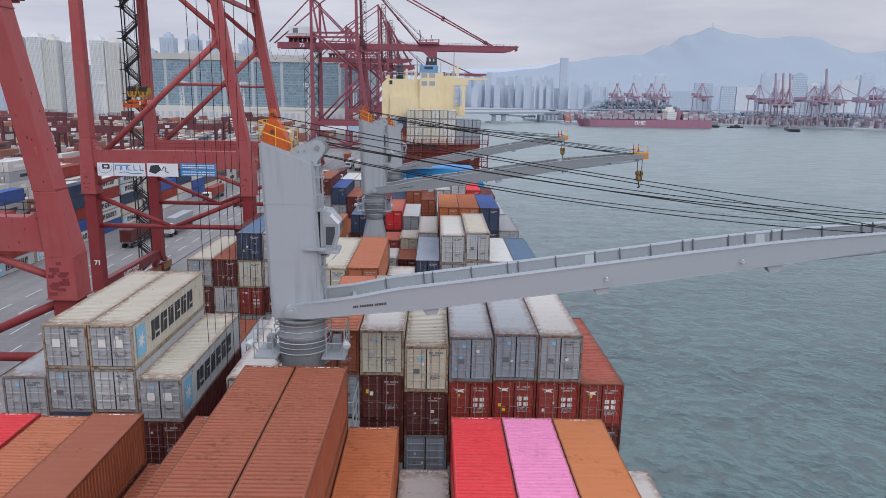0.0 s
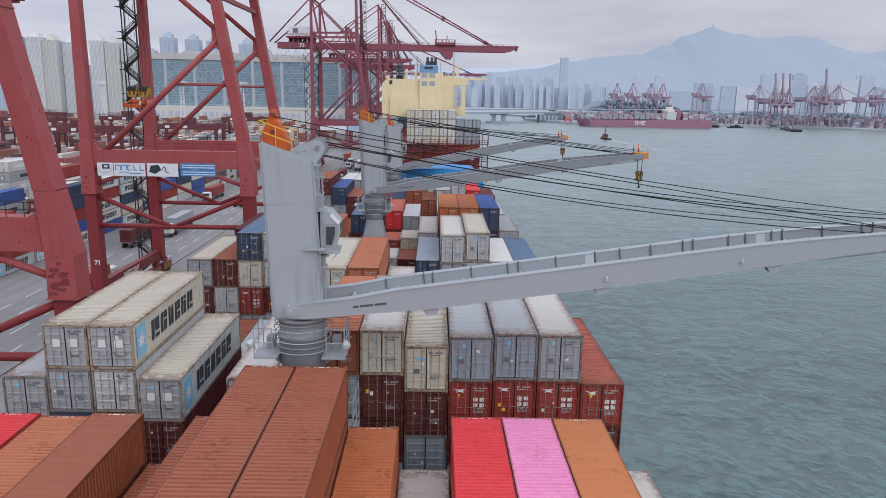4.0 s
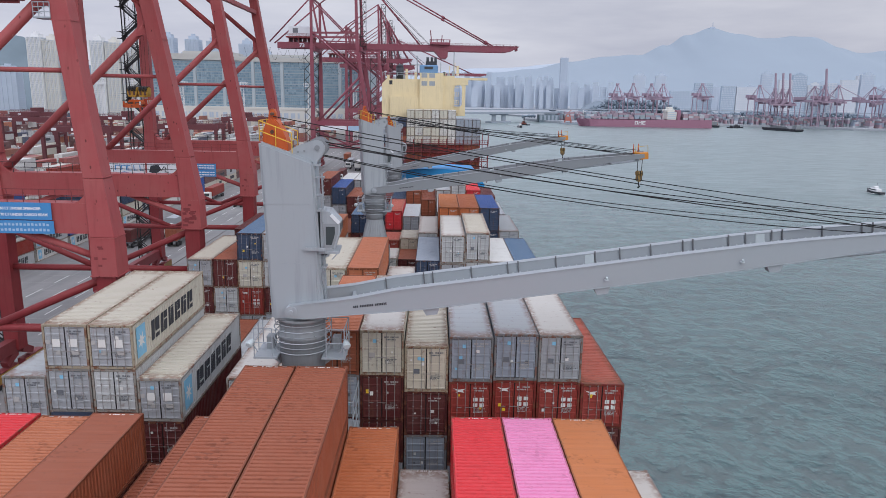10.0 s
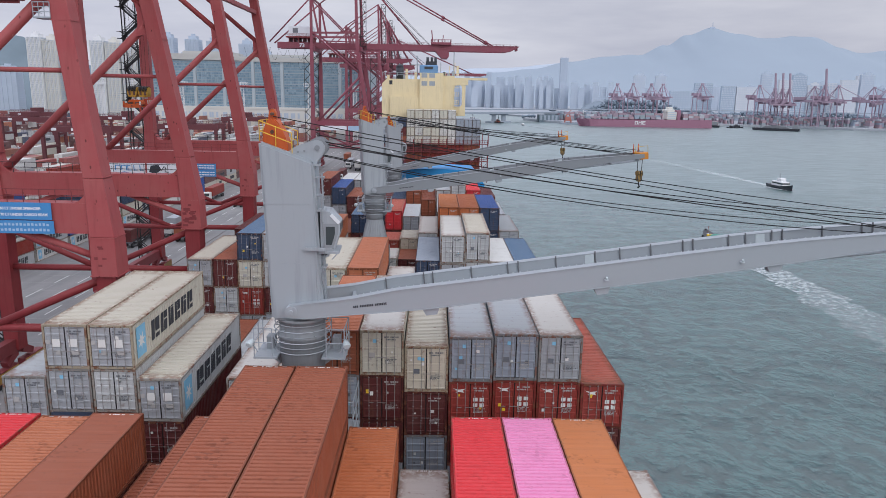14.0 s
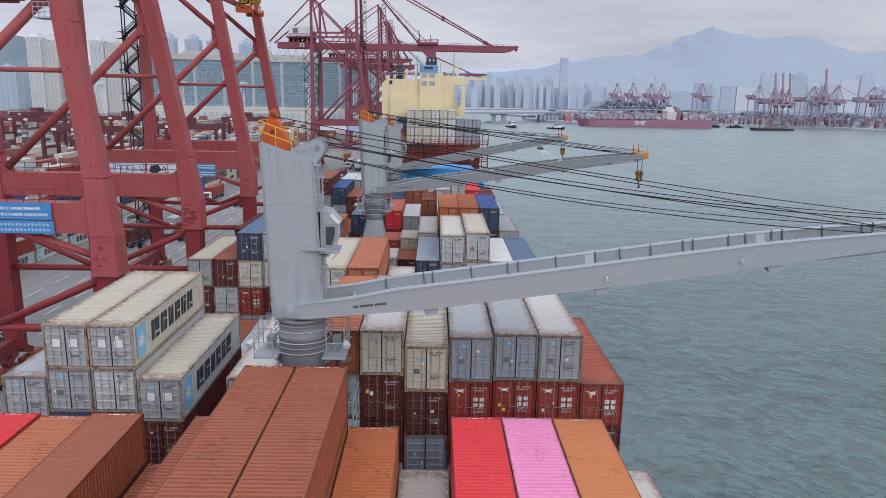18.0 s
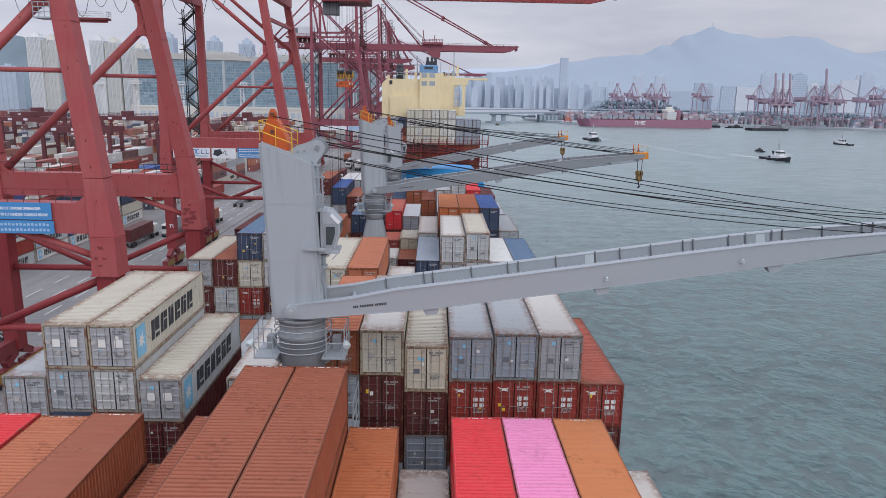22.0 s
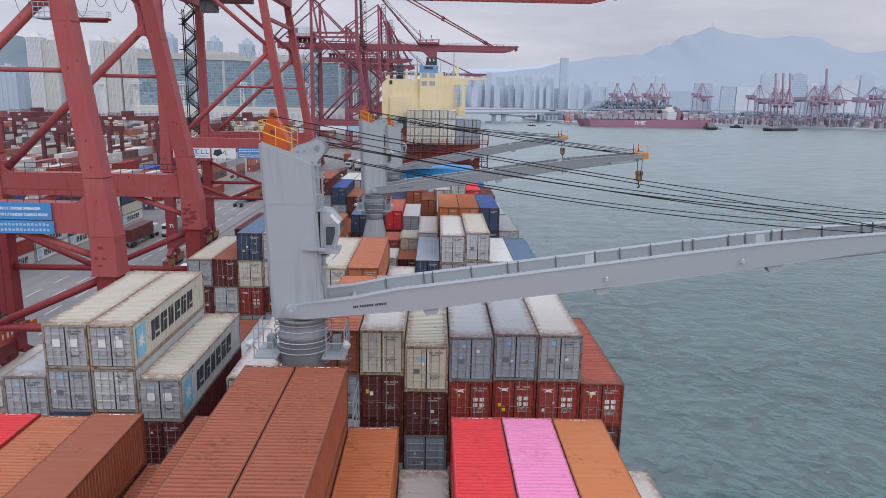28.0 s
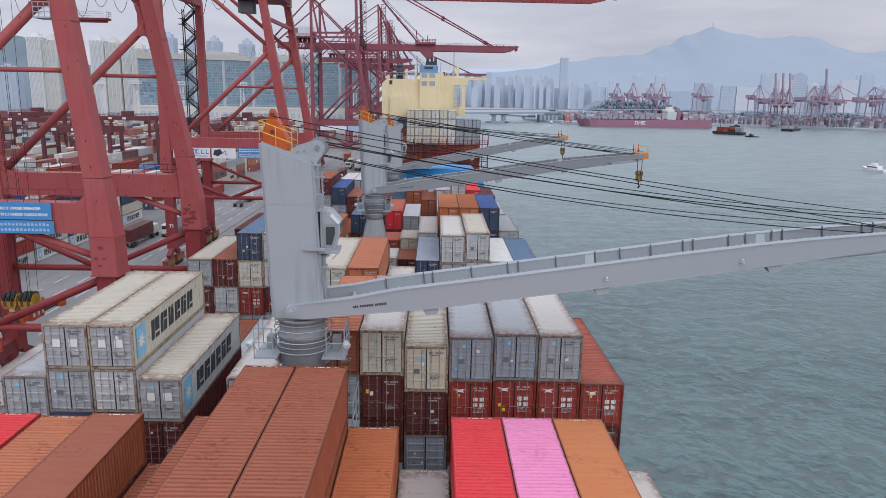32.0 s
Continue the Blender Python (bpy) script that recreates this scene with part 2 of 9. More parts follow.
def frame_mesh(L, H):
    bm = B()
    for x0, x1 in ((0, 0.11), (WIDE - 0.11, WIDE)):
        for y0, y1 in ((0, 0.12), (L - 0.12, L)):
            box(bm, x0, x1, y0, y1, 0.11, H - 0.11)
    for x0, x1 in ((0, 0.06), (WIDE - 0.06, WIDE)):
        box(bm, x0, x1, 0.12, L - 0.12, 0.03, 0.18)
        box(bm, x0, x1, 0.12, L - 0.12, H - 0.1, H - 0.005)
    for y0, y1 in ((0.02, 0.12), (L - 0.1, L - 0.02)):
        box(bm, 0.11, WIDE - 0.11, y0, y1, 0.02, 0.16)
        box(bm, 0.11, WIDE - 0.11, y0, y1, H - 0.13, H - 0.006)
    return mesh_of(bm, "frame")


def door_mesh(H):
    """One leaf, hinge at x = 0: pressed panels between raised ribs, in one sheet."""
    bm = B()
    w, z0, z1 = 1.048, 0.195, H - 0.165
    prof = [(z0, 0.09), (z0, 0.012)]
    n = 5
    for k in range(n):
        u, v = z0 + (z1 - z0) * k / n, z0 + (z1 - z0) * (k + 1) / n
        prof += [(u + 0.06, 0.012), (u + 0.09, 0.046), (v - 0.07, 0.046), (v - 0.04, 0.012)]
    prof += [(z1, 0.012), (z1, 0.09)]
    cols = [[bm.verts.new((x, (y if k else min(y, 0.09)) if 0.02 < x < w - 0.02 else y if y > 0.08 else 0.012, z)) for z, y in prof] for k, x in enumerate((0.0, 0.05, 0.08, w - 0.08, w - 0.05, w))]
    for i in (0, 1, 4, 5):
        for (z, y), vert in zip(prof, cols[i]):
            if y < 0.08:
                vert.co.y = 0.012
    for a, b in zip(cols, cols[1:]):
        for i in range(len(prof) - 1):
            bm.faces.new((a[i], b[i], b[i + 1], a[i + 1]))
    return mesh_of(bm, "door")


def rod_mesh(H):
    bm = B()
    tube(bm, (0, 0, 0.08), (0, 0, H - 0.06), 0.017, 6)
    for z in (0.12, H * 0.34, H * 0.66, H - 0.12):
        box(bm, -0.032, 0.032, -0.018, 0.03, z - 0.02, z + 0.02)
    box(bm, -0.01, 0.26, -0.03, -0.01, H * 0.40, H * 0.40 + 0.03)
    return mesh_of(bm, "lock_rod")


def casting_mesh():
    bm = B()
    chamfered(bm, 0, 0.178, 0, 0.162, 0, 0.118, 0.015)
    return mesh_of(bm, "corner_casting")


SHARED = {}


def shared(kind, *key):
    k = (kind, *key)
    if k not in SHARED:
        SHARED[k] = {"walls": corrugated, "roof": roof_sheet, "frame": frame_mesh, "door": door_mesh, "rod": rod_mesh, "casting": casting_mesh, "tag": tag_mesh, "ticks": tick_mesh, "roofticks": roof_tick_mesh, "rooftag": roof_tag_mesh, "seal": seal_mesh}[kind](*key)
    return SHARED[k]


def seal_mesh(H):
    bm = B()
    box(bm, 0.112, WIDE - 0.112, 0.088, 0.1, 0.165, H - 0.135)
    return mesh_of(bm, "door_seal")


def tick_mesh(n, rows, w, h):
    """Rows of short ticks, as small lettering looks."""
    bm = B()
    r = random.Random(n * 7 + rows)
    for k in range(rows):
        z, x = -k * h * 1.7, 0.0
        for i in range(n - k % 2 * (n // 3)):
            step = w * r.choice((0.7, 1.0, 1.0, 1.25))
            if r.random() > 0.16:
                box(bm, x, x + step * 0.72, -0.006, 0, z, z + h)
            x += step
    return mesh_of(bm, "marking")


def roof_tick_mesh(long, tall):
    bm = B()
    for k in range(9):
        if k not in (1, 6):
            box(bm, 0.86 + k * 0.085, 0.92 + k * 0.085, long - 0.20, long - 0.12, tall - 0.013, tall - 0.003)
    return mesh_of(bm, "roof_marking")


def roof_tag_mesh(long, tall):
    bm = B()
    box(bm, 0, 0.2, long - 0.16, long - 0.12, tall - 0.013, tall - 0.003)
    return mesh_of(bm, "roof_marking")


def tag_mesh(w, h):
    bm = B()
    box(bm, 0, w, -0.006, 0, 0, h)
    return mesh_of(bm, "sticker")


PAINTS, ROOFS, FRAMES = {}, {}, {}
TINT = {"maroon": (0.10, 0.019, 0.02), "brown": (0.285, 0.083, 0.041), "rust red": (0.27, 0.034, 0.026), "orange": (0.46, 0.155, 0.05), "dark orange": (0.43, 0.122, 0.040),
        "red": (0.62, 0.035, 0.045), "pink": (0.85, 0.26, 0.47), "grey": (0.35, 0.37, 0.395), "light grey": (0.47, 0.49, 0.50), "pale grey": (0.54, 0.52, 0.44),
        "white": (0.62, 0.62, 0.60), "cream": (0.58, 0.53, 0.43), "blue grey": (0.29, 0.33, 0.385), "navy": (0.03, 0.055, 0.11), "blue": (0.04, 0.10, 0.32), "steel blue": (0.10, 0.17, 0.27),
        "salmon": (0.41, 0.138, 0.066), "green": (0.05, 0.22, 0.14), "black": (0.03, 0.03, 0.03)}
for key, rgb in TINT.items():
    PAINTS[key] = paint(key.replace(" ", "_") + "_container_paint", rgb, 0.40, 0.20, spot=0.58)
    FRAMES[key] = paint(key.replace(" ", "_") + "_frame_paint", tuple(c * k for c, k in zip(rgb, (0.60, 0.545, 0.48) if sum(rgb) > 1.0 else (0.62, 0.6, 0.58))), 0.9, 0.1, 0.6, spot=0.50)
    ROOFS[key] = paint(key.replace(" ", "_") + "_roof_paint", tuple(min(0.8, c * 1.05 + 0.008) for c in rgb), 0.25 if key in ("pink", "red") else 0.4, 0.09, 0.6, False, 0.2, 0.8, spot=0.59, blotch=0.7 if key in ("brown", "dark orange", "orange", "rust red", "salmon") else 0.35)
ROOFS["worn white"] = paint("worn_white_roof_paint", (0.545, 0.53, 0.49), 0.5, 0.3, 0.65, False, 0.15, 0.7, (WIDE, LONG))
ROOFS["worn cream"] = paint("worn_cream_roof_paint", (0.52, 0.49, 0.41), 0.6, 0.35, 0.65, False, 0.15, 0.7, (WIDE, LONG))
ROOFS["dull grey"] = paint("dull_grey_roof_paint", (0.37, 0.395, 0.41), 0.5, 0.3, 0.65, False, 0.15, 0.7, (WIDE, LONG))
ROOFS["faded red"] = paint("faded_red_roof_paint", (0.43, 0.105, 0.07), 0.4, 0.25, 0.65, False, 0.1, 0.7, (WIDE, LONG), blotch=0.4)
for key, rgb in (("stained white", (0.60, 0.60, 0.57)), ("stained grey", (0.33, 0.36, 0.40))):
    PAINTS[key] = paint(key.replace(" ", "_") + "_container_paint", rgb, 0.55, 0.25, 0.6, True, 0.3, 0.5, spot=0.53, blotch=0.9)
    ROOFS[key], FRAMES[key] = ROOFS["white"], paint(key.replace(" ", "_") + "_frame_paint", tuple(c * 0.45 for c in rgb), 0.8, 0.1, 0.6, spot=0.52)
SEAL = plain("black_door_seal", (0.015, 0.015, 0.016), 0.8)
STEEL = plain("galvanised_rod", (0.27, 0.26, 0.25), 0.5, 0.1)
STICKER = plain("sticker_white", (0.70, 0.70, 0.68), 0.5)
FADED = plain("faded_lettering", (0.42, 0.41, 0.40), 0.6)
SLATE = plain("slate_lettering", (0.13, 0.14, 0.16), 0.6)
INK = plain("sticker_dark", (0.03, 0.035, 0.045), 0.6)
SKYBLUE = plain("panel_light_blue", (0.22, 0.50, 0.70), 0.5)
YELLOW = plain("sticker_yellow", (0.75, 0.50, 0.03), 0.5)


def container(colour, x, y, top, tall=2.591, long=LONG, near=2, roof=None, marks=(), leaf=None, label="", name="shipping_container", group="containers on deck", marked=True, smooth=False):
    """near: 2 with every fitting, 1 with doors and rods, 0 walls, frame and roof alone. Door end at y."""
    kind = "forty-foot" if long > 7 else "twenty-foot"
    say = label or f"{colour} {kind} corrugated steel shipping container in a stack"
    root = thing(name, say, "container", Matrix.Translation((x, y, top - tall)), group)
    mat, top_mat = PAINTS[colour], ROOFS[roof or colour]
    put("body", shared("walls", long, tall), mat, root)
    put("frame", shared("frame", long, tall), FRAMES[colour], root)
    put("roof", shared("roof", long, tall, smooth or (roof or "") in ("worn white", "dull grey")), top_mat, root)
    if near >= 1:
        put("door_seal", shared("seal", tall), SEAL, root)
        for flip in (0, 1):
            m = Matrix.Translation((0.135, 0.02, 0)) if not flip else Matrix.Translation((WIDE - 0.135, 0.02, 0)) @ Matrix.Diagonal((-1, 1, 1, 1))
            d = put("door", shared("door", tall), PAINTS[leaf or colour], root, m)
            for rx in (0.36, 0.82) if marked else ():
                put("lock_rod", shared("rod", tall), STEEL if near == 2 else mat, d, Matrix.Translation((rx, -0.02, 0)))
    if near >= 2:
        for i in range(8):
            m = Matrix.Translation(((i & 1) * (WIDE - 0.178) + (0.008 if i & 1 else -0.008), (i >> 1 & 1) * (long - 0.162) + (0.008 if i >> 1 & 1 else -0.008), (i >> 2) * (tall - 0.118) + (0.004 if i >> 2 else 0)))
            put("corner_casting", shared("casting"), FRAMES[colour], root, m)
    if near >= 1 and marked:
        rng = random.Random(int(x * 37 + y * 91 + top * 17) & 0xFFFF)
        ink = FADED if colour in ("maroon", "brown", "rust red", "red", "navy", "blue", "dark orange", "orange", "salmon", "blue grey", "steel blue") else SLATE
        lines = [(1.36, tall - 0.42, 11, 2, 0.075, 0.085), (1.42, 0.95, 9, 4, 0.07, 0.045)]
        for sx, sz, n, rows, w, h in lines if near == 2 else lines[:1]:
            tagged(put("marking", shared("ticks", n + rng.choice((0, 1)), rows, w, h), ink, root, Matrix.Translation((sx, 0.012, sz)), "rows of small lettering"), kind="stuff")
        pale = colour in ("grey", "light grey", "pale grey", "cream", "white", "blue grey")
        for k in range(rng.choice((2, 3, 3)) if near == 2 else 1):
            s = rng.choice((0.10, 0.13, 0.18))
            tint = rng.choice((STICKER, STICKER, FADED, SLATE, SKYBLUE) if pale else (STICKER, STICKER, STICKER, FADED, YELLOW))
            put("sticker", shared("tag", s, s * rng.choice((1.0, 1.0, 1.3))), tint, root, Matrix.Translation((rng.choice((0.32, 0.55, 0.92, 1.5, 1.75)), 0.012, rng.uniform(0.7, 1.9))))
        if pale and near == 2 and rng.random() < 0.6:
            put("star_tag", shared("tag", 0.2, 0.2), SKYBLUE, root, Matrix.Translation((0.72, 0.011, tall - 0.55 - rng.random() * 0.3)), "small light blue square")
            put("placard", shared("tag", 0.34, 0.3), SLATE if rng.random() < 0.5 else FADED, root, Matrix.Translation((0.5, 0.011, tall * 0.40)))
    for kind_of, *m in marks:
        kind_of(root, tall, long, *m)
    return root


def pale_squares(root, tall, long):
    """Two big pale placards, one on each door leaf, and small dark ones under them."""
    for x, z, s, mat in ((0.50, tall * 0.50, 0.46, STICKER), (1.42, tall * 0.50, 0.46, STICKER), (0.14, tall * 0.56, 0.24, FADED), (0.66, tall * 0.33, 0.24, FADED), (1.55, tall * 0.33, 0.42, FADED)):
        put("placard", shared("tag", s, s * (1.0 if s != 0.42 else 0.55)), mat, root, Matrix.Translation((x, 0.010, z)))


def bold_name(root, tall, long, y0=2.6):
    """Six heavy dark blocks and a light-blue square with a pale star on the starboard wall."""
    bm = B()
    box(bm, WIDE - 0.016, WIDE + 0.006, 0.55, 1.75, 0.45, tall - 0.35)
    panel = part("blue_panel", bm, SKYBLUE, root, "light blue square panel")
    bm = B()
    cy, cz = 1.15, tall / 2 + 0.05
    pts = []
    for i in range(14):
        r = 0.52 if i % 2 == 0 else 0.2
        pts.append((cy + r * math.cos(math.pi * i / 7 + 0.2), cz + r * math.sin(math.pi * i / 7 + 0.2)))
    prism(bm, pts, "x", WIDE + 0.006, WIDE + 0.012)
    part("pale_star", bm, STICKER, panel)
    at, z0, z1 = y0, 0.78, tall - 0.62
    for k, w in enumerate((1.15, 0.95, 0.8, 0.85, 0.85, 0.95)):
        bm = B()
        def lean(u, v):
            return (at + 0.12 * v + w * u, z0 + (z1 - z0) * v)

        lo, hi = 0.2 + 0.17 * (k * 2 % 5), 0.34 + 0.15 * (k * 2 % 5)
        for u0, u1, v0, v1 in ((0, 0.36, 0, 1), (0.50, 1, 0, lo), (0.50, 1, hi, 1)):
            prism(bm, [lean(u0, v0), lean(u0, v1), lean(u1, v1), lean(u1, v0)], "x", WIDE - 0.016, WIDE + 0.006)
        part("wordmark_block", bm, INK, root, "black block of a painted wordmark")
        at += w + 0.30


def code_bars(root, tall, long, far=True):
    """Small lettering on the roof's far end."""
    tagged(put("roof_marking", shared("roofticks", long, tall), STICKER, root, None, "white line of small lettering"), kind="stuff")
    for x in (0.42, WIDE - 0.62):
        put("roof_marking", shared("rooftag", long, tall), FADED, root, Matrix.Translation((x, 0, 0)))


def wing_mark(root, tall, long):
    """A white bird-like swoosh on the port-side door leaf and two white plates on the other."""
    bm = B()
    prism(bm, [(0.24, tall - 0.40), (0.58, tall - 0.47), (0.94, tall - 0.42), (0.78, tall - 0.53), (0.90, tall - 0.66), (0.62, tall - 0.60), (0.38, tall - 0.66), (0.50, tall - 0.55)], "y", 0.004, 0.012)
    part("bird_mark", bm, STICKER, root, "white swoosh")
    for x in (1.40, 1.76):
        for z in (1.42, 1.08):
            put("sticker", shared("tag", 0.25, 0.22), STICKER, root, Matrix.Translation((x, 0.012, z)))


def col(c):
    return GRID + c * PITCH


def stack(bay_y, c, top, tiers, **more):
    """A column of containers from the top down: tiers of (colour, height, extras). The bays run off a little to port."""
    z, at = top, col(c) - (0.0075 * (bay_y - 36.9) if bay_y > 40 else 0.0) + more.pop("aside", 0.0)
    for i, tier in enumerate(tiers):
        colour, tall, extra = (*tier, {})[:3] if isinstance(tier, tuple) else (tier, 2.591, {})
        container(colour, at, bay_y, z, tall, **{**more, **extra})
        z -= tall
    L = more.get("long", LONG)
    while z - 2.591 > 9.45:
        box(LOW, at + 0.03, at + WIDE - 0.03, bay_y + 0.03, bay_y + L - 0.03, z - 2.58, z - 0.01)
        z -= 2.591
    for x in (at + 0.05, at + WIDE - 0.25):
        for y in (bay_y + 0.05, bay_y + L - 0.25):
            box(FEET, x, x + 0.2, y, y + 0.2, 9.5, z)


LOW, FEET = B(), B()

SHIPGREY = paint("ship_grey_paint", (0.325, 0.360, 0.390), 0.10, 0.12, 0.45, True, 0.0, 0.25, spot=0.64)
JIBGREY = paint("jib_grey_paint", (0.315, 0.348, 0.375), 0.10, 0.12, 0.45, False, 0.0, 0.25, spot=0.66)
MIDGREY = paint("darker_jib_grey", (0.215, 0.235, 0.255), 0.12, 0.15, 0.55, False, 0.0, 0.25)
DARKGREY = paint("deck_dark_grey_paint", (0.16, 0.17, 0.19), 0.1, 0.2, 0.6, True, 0.0)
HULL = paint("hull_blue_paint", (0.05, 0.07, 0.12), 0.15, 0.2, 0.5)
DECK = paint("deck_red_oxide", (0.16, 0.06, 0.045), 0.2, 0.3, 0.7)

# ---- the ship: hull and hatch covers under the stacks ----
BAY = [19.7, 36.9, 52.5, 68.5, 84.5, 100.5, 116.5, 132.5]
ship = thing("container_ship", "dark-hulled container ship with grey hatch covers moored at the quay", "ship")
bm = B()
half, mid = 17.6, -6.5
ring = [(mid - half, -60), (mid + half, -60), (mid + half, 128), (mid + half * 0.85, 142), (mid + half * 0.5, 156), (mid, 168), (mid - half * 0.5, 156), (mid - half * 0.85, 142), (mid - half, 128)]
prism(bm, ring, "z", -1.5, 7.2)
part("hull", bm, HULL, ship)
bm = B()
prism(bm, [(mid + (x - mid) * 0.985, y) for x, y in ring], "z", 7.2, 7.3)
part("deck", bm, DECK, ship, "red oxide steel deck")
for k, y in enumerate(BAY):
    bm = B()
    chamfered(bm, mid - 17.0, mid + 17.0, y - 0.2, y + 12.4, 7.3, 9.5, 0.1)
    part("hatch_cover", bm, SHIPGREY, ship)

# ---- stacks, bay by bay ----
NEAR = dict(near=2)
# first bay, seen from above
for c, colour, top, tall, roof in ((-9, "red", 22.5, 2.591, None), (-8, "salmon", 22.38, 2.591, "salmon"), (-7, "brown", 22.55, 2.591, None), (-6, "brown", 19.86, 2.591, None), (-5, "brown", 22.45, 2.591, None),
                                   (-4, "brown", 25.12, 2.591, "brown"), (-3, "brown", 25.12, 2.591, "brown"), (-2, "dark orange", 21.98, 2.591, "dark orange"), (-1, "light grey", 19.7, 2.591, "worn white"),
                                   (0, "red", 22.57, 2.591, "red"), (1, "pink", 22.57, 2.591, "pink"), (2, "orange", 22.55, 2.591, "orange"), (3, "grey", 19.79, 2.591, "worn white")):
    stack(BAY[0], c, top, [(colour, tall, dict(roof=roof, smooth=c in (-7, 2), marks=((code_bars,),), label=f"{colour} forty-foot corrugated shipping container, weathered roof in view")), ("maroon" if c % 3 else "brown", 2.591, dict(near=0))], **NEAR)
# second bay, door ends toward the bridge
two = BAY[1]
SHIPPER = dict(marked=True, roof="worn cream", leaf="grey", marks=((bold_name,), (pale_squares,)), label="pale grey shipping container with painted wordmark and blue star panel")
stack(two, -10, 22.25, [("grey", 2.591, dict(roof="dull grey")), "grey"], **NEAR)
stack(two, -9, 25.31, [("pale grey", 2.591, SHIPPER), "grey"], **NEAR)
stack(two, -8, 25.31, [("pale grey", 2.591, SHIPPER), "light grey", "maroon"], **NEAR)
stack(two, -7, 22.19, [("light grey", 2.591, SHIPPER), "maroon", "maroon"], **NEAR)
stack(two, -5, 22.3, [("light grey", 2.591, dict(roof="worn white")), "grey"], **NEAR)
stack(two, -4, 22.3, [("cream", 2.591, dict(roof="worn white")), "maroon"], **NEAR)
stack(two, -3, 25.2, [("brown", 2.591, dict(roof="salmon")), "blue grey", "maroon"], **NEAR)
stack(two, -2, 25.23, [("pale grey", 2.65, dict(roof="worn white")), ("maroon", 2.75), "maroon"], **NEAR)
stack(two, -1, 24.34, [("cream", 2.72, dict(roof="worn cream")), ("maroon", 2.65), "blue grey", "grey"], **NEAR)
RED = dict(marks=((wing_mark,),), roof="faded red", label="rust-red shipping container with a white swoosh on its door end")
stack(two, 0, 24.91, [("blue grey", 2.65, dict(roof="dull grey")), ("rust red", 2.591, RED), "maroon"], **NEAR)
stack(two, 1, 25.12, [("blue grey", 2.75, dict(roof="dull grey")), ("rust red", 2.591, RED), "maroon"], **NEAR)
stack(two, 2, 25.08, [("grey", 2.75, dict(roof="worn white")), ("rust red", 2.591, RED), "maroon"], **NEAR)
stack(two, 3, 22.22, [("rust red", 2.591, RED), "maroon", "maroon"], **NEAR)
# third bay
MID = dict(near=1)
three = BAY[2]
for c, top, tiers in ((-10, 16.6, ["grey"]), (-9, 16.6, ["maroon"]), (-8, 16.6, ["brown"]), (-7, 16.6, ["light grey"]), (-6, 17.0, ["maroon"]), (-5, 16.6, [("cream", 2.591, dict(roof="worn white"))]),
                      (-4, 24.83, [("pale grey", 2.591, dict(roof="worn cream")), "grey"]), (-3, 24.9, [("salmon", 2.591, dict(roof="salmon")), "maroon"]), (-2, 22.1, [("light grey", 2.591, dict(roof="worn white")), "grey"]),
                      (-1, 17.2, [("light grey", 2.591, dict(roof="worn white"))]), (0, 17.2, ["grey"]), (1, 17.0, ["maroon"]), (2, 17.0, ["brown"]), (3, 17.0, ["grey"])):
    stack(three, c, top, tiers, **MID)
# fourth bay
four = BAY[3]
for c, top, tiers in ((-10, 21.75, [("grey", 2.8, dict(roof="worn cream")), ("maroon", 2.75), "maroon"]), (-9, 21.78, [("maroon", 2.8, dict(roof="brown")), ("light grey", 2.8), "grey"]),
                      (-8, 24.45, [("navy", 2.75, dict(roof="steel blue")), ("pale grey", 2.8), ("rust red", 2.8, dict(marks=((wing_mark,),))), "grey"]), (-7, 24.45, [("grey", 2.75), ("light grey", 2.75), "maroon", "grey"])):
    stack(four - 0.9, c, top, tiers, near=2, aside=-0.1)
for c, top, tiers in ((-6, 21.6, ["maroon", "grey"]), (-5, 16.6, [("cream", 2.591, dict(roof="worn cream"))]), (-4, 17.6, ["salmon", "grey"]), (-3, 16.4, [("light grey", 2.591, dict(roof="worn white"))]), (-2, 16.3, [("salmon", 2.591, dict(roof="salmon"))]),
                      (-1, 21.76, [("navy", 2.8, dict(roof="blue grey")), "navy"]), (0, 24.37, [("light grey", 2.896, dict(roof="worn white")), ("grey", 2.8)]), (1, 24.66, [("light grey", 2.896, dict(roof="worn cream")), ("light grey", 2.8)]),
                      (2, 21.78, [("white", 2.591, dict(roof="white")), "grey"]), (3, 21.76, [("steel blue", 2.591, dict(roof="steel blue")), "grey"])):
    stack(four, c, top, tiers, near=2)
# fifth bay
five = BAY[4]
for c, top, tiers in ((-10, 21.6, ["maroon", "grey"]), (-9, 21.6, ["grey"]), (-8, 24.4, ["maroon", "brown"]), (-7, 21.7, ["grey", "maroon"]), (-6, 21.65, [("salmon", 2.591, dict(roof="salmon")), "grey"]), (-5, 18.3, [("cream", 2.591, dict(roof="worn cream")), "grey"]),
                      (-4, 14.8, ["grey"]), (-1, 21.49, [("light grey", 2.8, dict(roof="worn white")), ("grey", 2.8)]), (0, 24.7, [("dark orange", 2.8, dict(roof="orange")), "maroon"]), (1, 24.7, [("dark orange", 2.8, dict(roof="dark orange")), "grey"]),
                      (2, 24.67, [("navy", 2.896, dict(roof="blue")), "navy", "maroon"]), (3, 21.87, [("grey", 2.8, dict(roof="dull grey")), "grey"])):
    stack(five, c, top, tiers, **MID)
stack(five, -3, 18.2, [("white", 2.591, dict(roof="worn white")), "maroon"], near=1, long=SHORT)
stack(five + 6.13, -3, 19.2, [("rust red", 2.591, dict(roof="faded red")), "maroon"], near=1, long=SHORT)
